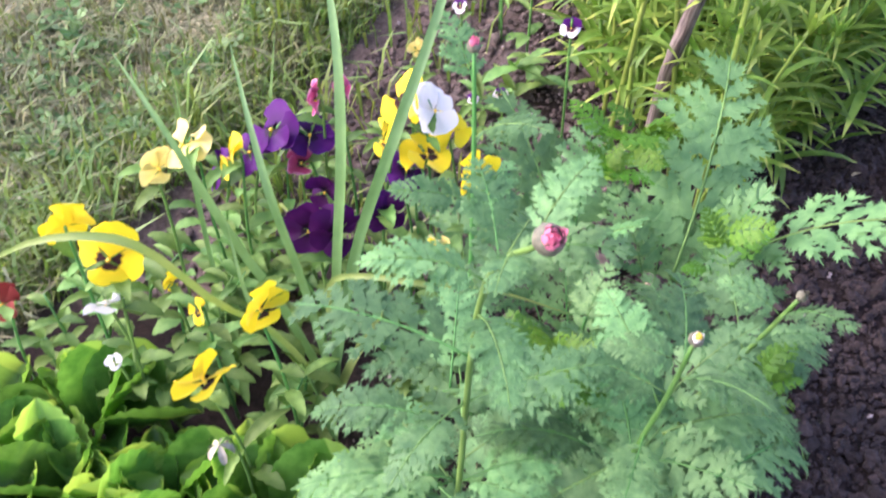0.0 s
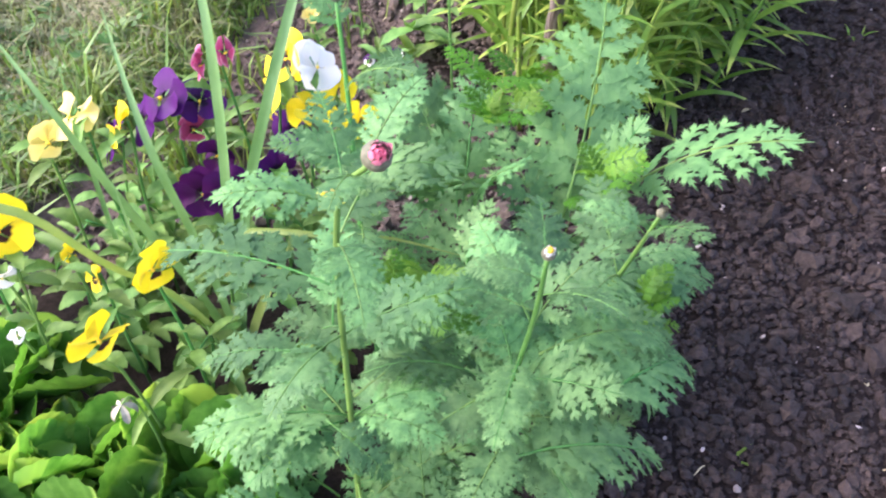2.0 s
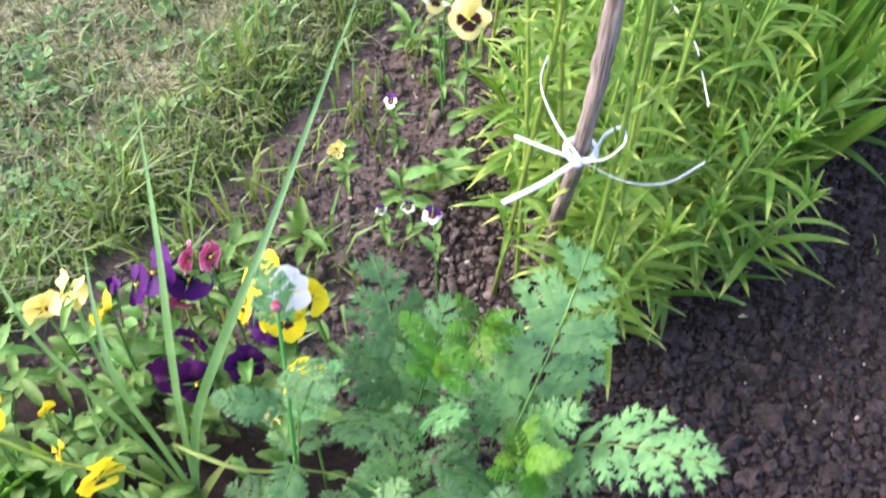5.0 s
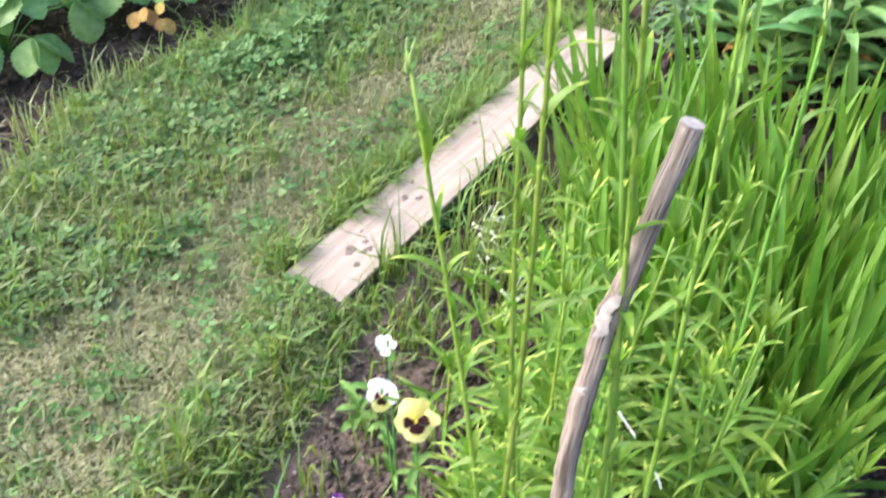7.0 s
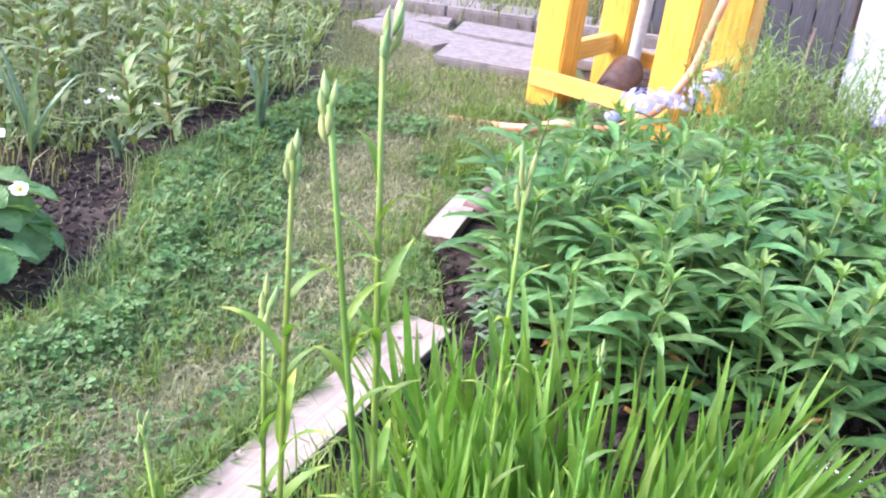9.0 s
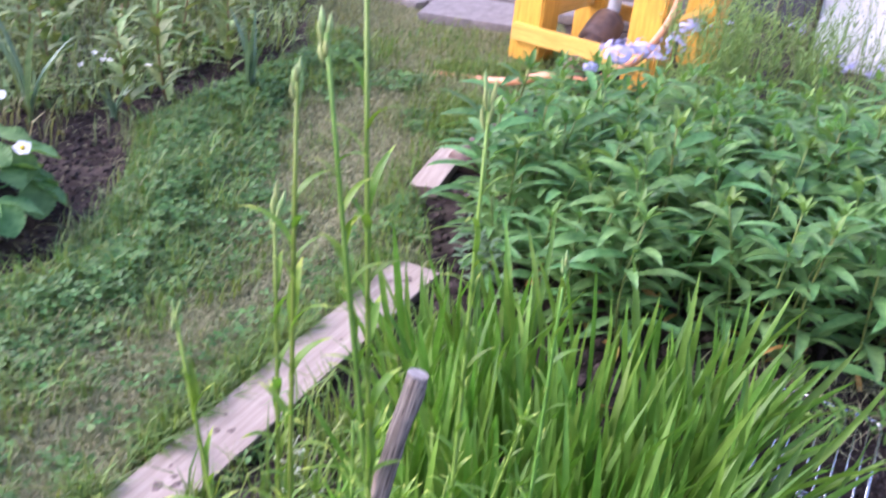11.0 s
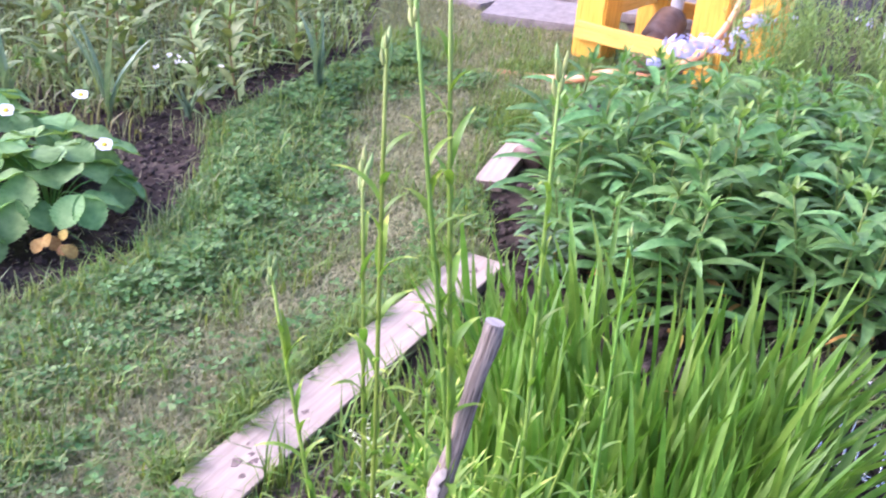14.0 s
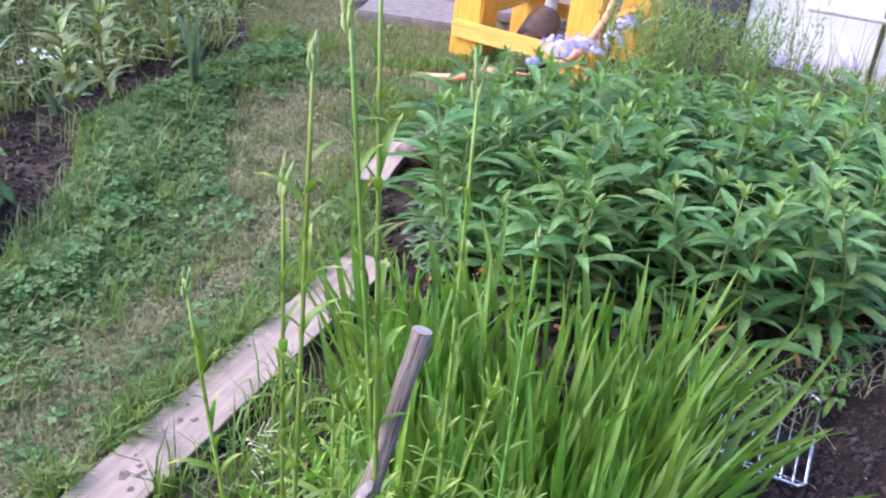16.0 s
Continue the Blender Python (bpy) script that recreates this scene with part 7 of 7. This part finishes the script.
# ---- paving, film greenhouse, dark boards ----
def make_far():
    rng = np.random.default_rng(120)
    pav = thing("pavement", "old grey concrete paving slabs beyond the lawn", "pavement", None, kind="structure")
    for x, y, sx, sy, rz in ((0.45, 5.57, 0.52, 0.5, -10), (0.0, 5.88, 0.56, 0.36, -32), (0.52, 6.02, 0.6, 0.32, -8), (-0.02, 6.22, 0.42, 0.24, -8), (1.05, 5.85, 0.55, 0.5, -8)):
        bm = box(sx, sy, 0.05, 0.008)
        part("slab", bm, M_SLAB, pav, pose(x, y, 0.0, rng.normal(0, 0.6), rng.normal(0, 0.6), rz + rng.normal(0, 1.5)))
    for i in range(5):
        bm = box(0.5, 0.07, 0.11, 0.01)
        part("kerb", bm, M_SLAB, pav, pose(-0.6 + i * 0.5, 6.42 - i * 0.07, 0.0, 0, 0, -8 + rng.normal(0, 1)), "low concrete kerb")
    for i in range(6):
        bm = box(0.55, 0.5, 0.05, 0.008)
        part("slab", bm, M_SLAB, pav, pose(-1.0 + i * 0.57, 6.8 - i * 0.08, 0.0, 0, 0, -8 + rng.normal(0, 1.5)))
    # greenhouse: film over posts and rails
    gh = thing("film_greenhouse", "white plastic film stretched over a greenhouse frame", "greenhouse", pose(2.1, 5.36, 0, 0, 0, -36))
    n, m = 40, 16
    for name, x0, y0, x1, y1, seed in (("front_film", 0, 0, 2.6, 0, 1), ("side_film", 0, 0, 0.0, 1.8, 2), ("back_film", 0, 1.8, 2.6, 1.8, 3), ("end_film", 2.6, 0, 2.6, 1.8, 4)):
        V, F = [], []
        for k in (0, 1):
            for i in range(n + 1):
                for j in range(m + 1):
                    u, z = i / n, 1.5 * j / m
                    x, y = x0 + (x1 - x0) * u, y0 + (y1 - y0) * u
                    sag = 0.02 * noise.noise(Vector((u * 9 + seed, z * 5, seed))) + 0.012 * math.sin(z * 14 + u * 5) * noise.noise(Vector((u * 4, 1, seed)))
                    nx, ny = (0, 1) if y0 == y1 else (1, 0)
                    V.append((x + nx * (sag + k * 0.002), y + ny * (sag + k * 0.002), z))
        q = (n + 1) * (m + 1)
        for k in (0, 1):
            for i in range(n):
                for j in range(m):
                    a = k * q + i * (m + 1) + j
                    F.append((a, a + m + 1, a + m + 2, a + 1))
        put(name, mesh(name, V, F, M_FILM), gh)
    V, F = [], []
    for i in range(17):
        a = math.pi * i / 16
        for j in range(5):
            V.append((2.6 * j / 4, 0.9 - 0.92 * math.cos(a), 1.49 + 0.6 * math.sin(a)))
    for i in range(16):
        for j in range(4):
            k = i * 5 + j
            F.append((k, k + 1, k + 6, k + 5))
    put("roof_film", mesh("roof_film", V, F, M_FILM), gh)
    for x in (0.0, 0.65, 1.3, 1.95, 2.6):
        V, F, A = tube(np.array([(x, -0.04, 0), (x, -0.035, 1.5)]), 0.012, 8)
        put("post", mesh("post", V, F, M_BARK, A), gh)
    P = curve_pts([(0.3, -0.06, 0.32), (0.9, -0.07, 0.35), (1.7, -0.06, 0.4), (2.6, -0.06, 0.42)], 20)
    V, F, A = tube(P, np.full(20, 0.014), 10)
    put("rail", mesh("rail", V, F, M_TUBE, A), gh, None, "pale tube along the film")
    wall = thing("board_fence", "dark blue-grey board fence behind the timber frame", "fence", pose(1.25, 6.35, 0, 0, 0, -24))
    for i in range(10):
        bm = box(0.115, 0.022, 1.3 + rng.uniform(-0.02, 0.02), 0.003)
        part("board", bm, M_DARKWALL, wall, pose(i * 0.122, rng.normal(0, 0.003), 0.02))
    for z in (0.3, 1.0):
        bm = box(1.25, 0.035, 0.07, 0.004)
        part("rail", bm, M_DARKWALL, wall, pose(0.55, 0.032, z))


make_far()


# ---- far bed on the other side of the lawn ----
def berry_leaf_kinds():
    rng = np.random.default_rng(131)
    out = []
    for k in range(4):
        V, F, A = broad(0.08, 0.066, 40, 6, 0.58, 11, 0.085, rng.uniform(0.05, 0.25), rng.uniform(5, 20), rng.uniform(-35, -10), 0.13, 0.025, rng, 0.7)
        out.append(mesh("leaflet", V, F, M_BERRY, A))
    return out


BERRY = berry_leaf_kinds()


def strawberry(x, y, rng, size=1.0, blooms=(), withered=()):
    """A dome of three-part leaves that hang outwards; blossoms and withered leaves stand at their own places."""
    root = thing("strawberry_plant", "strawberry plant with broad toothed leaves and white blossoms" if blooms else "strawberry plant with broad toothed drooping leaves", "plant", pose(x, y, 0), "strawberry plants")
    for count, r, z, droop in ((3, 0.05, 0.25, 12), (6, 0.13, 0.215, 30), (8, 0.2, 0.145, 48)):
        turn = rng.uniform(0, 360)
        for i in range(count):
            a = turn + i * 360 / count + rng.normal(0, 9)
            rr, zz = r * size * rng.uniform(0.85, 1.1), z * size * rng.uniform(0.88, 1.1)
            hub = np.array([rr * math.cos(radians(a)), rr * math.sin(radians(a)), zz])
            V, F, A = tube(curve_pts([(0, 0, 0.0), hub * [0.45, 0.45, 0.75], hub], 8), 0.002, 5)
            s = put("stalk", mesh("stalk", V, F, M_FERN_STEM, A), root)
            for t in (-68, 0, 68):
                put("leaflet", BERRY[rng.integers(4)], s, pose(*hub, rng.normal(0, 7), droop * (1.0 if t == 0 else 0.8) + rng.normal(0, 8), a + t) @ Matrix.Scale(size * rng.uniform(1.3, 1.65), 4))
    for p in blooms:
        p = np.array(p) - (x, y, 0)
        V, F, A = tube(curve_pts([(0, 0, 0.02), p * [0.5, 0.5, 0.75], p], 8), 0.0014, 5)
        s = put("flower_stalk", mesh("flower_stalk", V, F, M_FERN_STEM, A), root)
        V, F = ico(1)
        f = put("blossom", mesh("blossom", V * 0.0085, F, M_EYE), s, pose(*p, 0, rng.uniform(12, 32), rng.uniform(-80, -50)), "white strawberry blossom with a yellow eye")
        for k in range(5):
            V, F, A = petal_grid(0.024, 40, 0.15, 0.05, 300 + k)
            put("petal", mesh("petal", V, F, P_WHITE, A), f, pose(0, 0, 0, 0, -90, 0) @ pose(0, 0, 0, k * 72, 0, 0))
    for p in withered:
        for i in range(3):
            q = np.array(p) - (x, y, 0) + rng.normal(0, 0.012, 3)
            put("withered_leaf", BERRY_OLD, root, pose(*q, rng.normal(0, 20), rng.normal(50, 18), -60 + (i - 1) * 60) @ Matrix.Scale(rng.uniform(0.4, 0.62), 4), "orange-brown withered leaf")


BERRY_OLD = BERRY[0].copy()
BERRY_OLD.materials.clear()
BERRY_OLD.materials.append(M_DEAD)


DULL_SHAPES = []
rng_d = np.random.default_rng(134)
for k in range(6):
    P = arch(rng_d.uniform(0.09, 0.14), rng_d.uniform(35, 62), rng_d.uniform(-25, 15), 6)
    DULL_SHAPES.append(strip(P, 0.017 * np.sin(np.pi * np.clip(np.linspace(0, 1, 6), 0.04, 0.99) ** 0.7) ** 0.8, 0.3))


def dull_lily(x, y, h, rng, n, label):
    root = thing("leafy_stalk", label, "plant", pose(x, y, 0, rng.normal(0, 4), rng.normal(0, 4), rng.uniform(0, 360)), "leafy stalks in the far bed")
    P = curve_pts([(0, 0, 0), (rng.normal(0, 0.01), rng.normal(0, 0.01), h * 0.5), (0, 0, h)], 8)
    V, F, A = tube(P, np.linspace(0.005, 0.003, 8), 6)
    put("stem", mesh("stem", V, F, M_DULL_STEM, A), root)
    H = Heap()
    for i in range(n + 7):
        top = i >= n
        u = 1.0 if top else 0.12 + 0.86 * i / n
        V, F, A = DULL_SHAPES[rng.integers(6)]
        m = pose(*P[int(u * 7)], 0, rng.uniform(-45, -20) if top else rng.normal(-6, 10), i * 137.5) @ Matrix.Scale(0.6 if top else rng.uniform(0.85, 1.25), 4)
        H.add(turned(V, m), F, A)
    tagged(put("leaves", H.mesh("leaves", M_DULL), root), kind="stuff")
    return root


def leek(x, y, h, rng):
    root = thing("leek", "leek with upright blue-green folded leaves", "leek", pose(x, y, 0, 0, 0, rng.uniform(0, 360)), "leeks in the far bed")
    for i in range(7):
        P = arch(h * rng.uniform(0.8, 1.15), rng.uniform(78, 88), rng.uniform(30, 75), 10, i * 180 + rng.normal(0, 25))
        s = np.linspace(0, 1, 10)
        V, F, A = strip(P, 0.014 * np.clip((1 - s) / 0.5, 0.03, 1) ** 0.8, 0.5, (0, 0.2, 1) if i % 2 else (0, -0.2, 1))
        put("leaf", mesh("leaf", V, F, M_LEEK, A), root)


def make_far_bed():
    rng = np.random.default_rng(140)
    strawberry(-0.86, 2.78, rng, 1.0, ((-0.69, 2.8, 0.235), (-0.84, 3.0, 0.3)), ((-0.73, 2.52, 0.09), (-0.68, 2.5, 0.075)))
    strawberry(-1.2, 3.02, rng, 1.0, ((-1.02, 2.9, 0.27),))
    strawberry(-1.05, 2.38, rng, 0.85, (), ((-0.9, 2.33, 0.08),))
    strawberry(-1.4, 2.6, rng, 0.85)
    leek(-1.0, 3.53, 0.42, rng)
    leek(-0.36, 4.0, 0.36, rng)
    leek(-1.35, 3.5, 0.3, rng)
    leek(-0.75, 3.62, 0.16, rng)
    first = [dull_lily(0, 0, h, rng, int(h * 62), "leafy reddish stalk with narrow dull green leaves") for h in (0.46, 0.36, 0.28)]
    spots = [(-0.64, 3.86), (-0.52, 4.3), (-0.9, 4.15), (-1.1, 3.95), (-1.3, 3.85), (-1.45, 4.0)]
    while len(spots) < 38:
        x, y = rng.uniform(-2.3, -0.4), rng.uniform(3.7, 5.6)
        if x < np.interp(y, LEFT_Y, LEFT_X) - 0.1 and all((x - a) ** 2 + (y - b) ** 2 > 0.17 ** 2 for a, b in spots):
            spots.append((x, y))
    for i, (x, y) in enumerate(spots):
        m = pose(x, y, 0, rng.normal(0, 4), rng.normal(0, 4), rng.uniform(0, 360))
        if i < 3:
            first[i].matrix_basis = m
        else:
            copy_thing(first[rng.integers(3)], m).scale = (rng.uniform(0.8, 1.15),) * 3
    # low mixed growth between the stalks
    p = np.column_stack([rng.uniform(-2.2, -0.35, 5200), rng.uniform(3.62, 6.4, 5200)])
    p = p[p[:, 0] < np.interp(p[:, 1], LEFT_Y, LEFT_X) - np.where(p[:, 1] < 4.6, 0.24, 0.03)]
    n = len(p)
    blades("bed_weeds", p, rng.uniform(0.03, 0.16, n), rng.uniform(0.0025, 0.008, n), rng.uniform(0.3, 1.8, n), M_DULL, "low weeds and grass between the stalks", "weeds", rng)
    for i in range(30):
        x, y = rng.uniform(-1.6, -0.4), rng.uniform(3.7, 4.6)
        if x > np.interp(y, LEFT_Y, LEFT_X) - 0.2:
            continue
        t = thing("low_weed", "small green weed in the far bed", "weed", pose(x, y, 0), "weeds in the soil")
        for j in range(7):
            put("leaf", PANSY_LEAVES[rng.integers(6)], t, pose(0, 0, rng.uniform(0.01, 0.09), 0, rng.normal(-10, 14), j * 137.5) @ Matrix.Scale(rng.uniform(0.9, 1.6), 4))
    for i in range(9):
        x, y, z = rng.normal(-0.9, 0.06), rng.normal(3.95, 0.05), rng.uniform(0.1, 0.16)
        t = thing("white_blossom", "small white blossom on a thin stalk", "flower", pose(x, y, 0), "white blossoms in the far bed")
        V, F, A = tube(np.array([(0, 0, 0), (0.004, 0, z)]), 0.001, 5)
        put("stalk", mesh("stalk", V, F, M_FERN_STEM), t)
        for k in range(4):
            V, F, A = petal_grid(0.012, 38, 0.2, 0.05, 400 + k)
            put("petal", mesh("petal", V, F, P_WHITE, A), t, pose(0.004, 0, z, 0, -60, rng.uniform(-120, -60)) @ pose(0, 0, 0, k * 90, 0, 0))


make_far_bed()
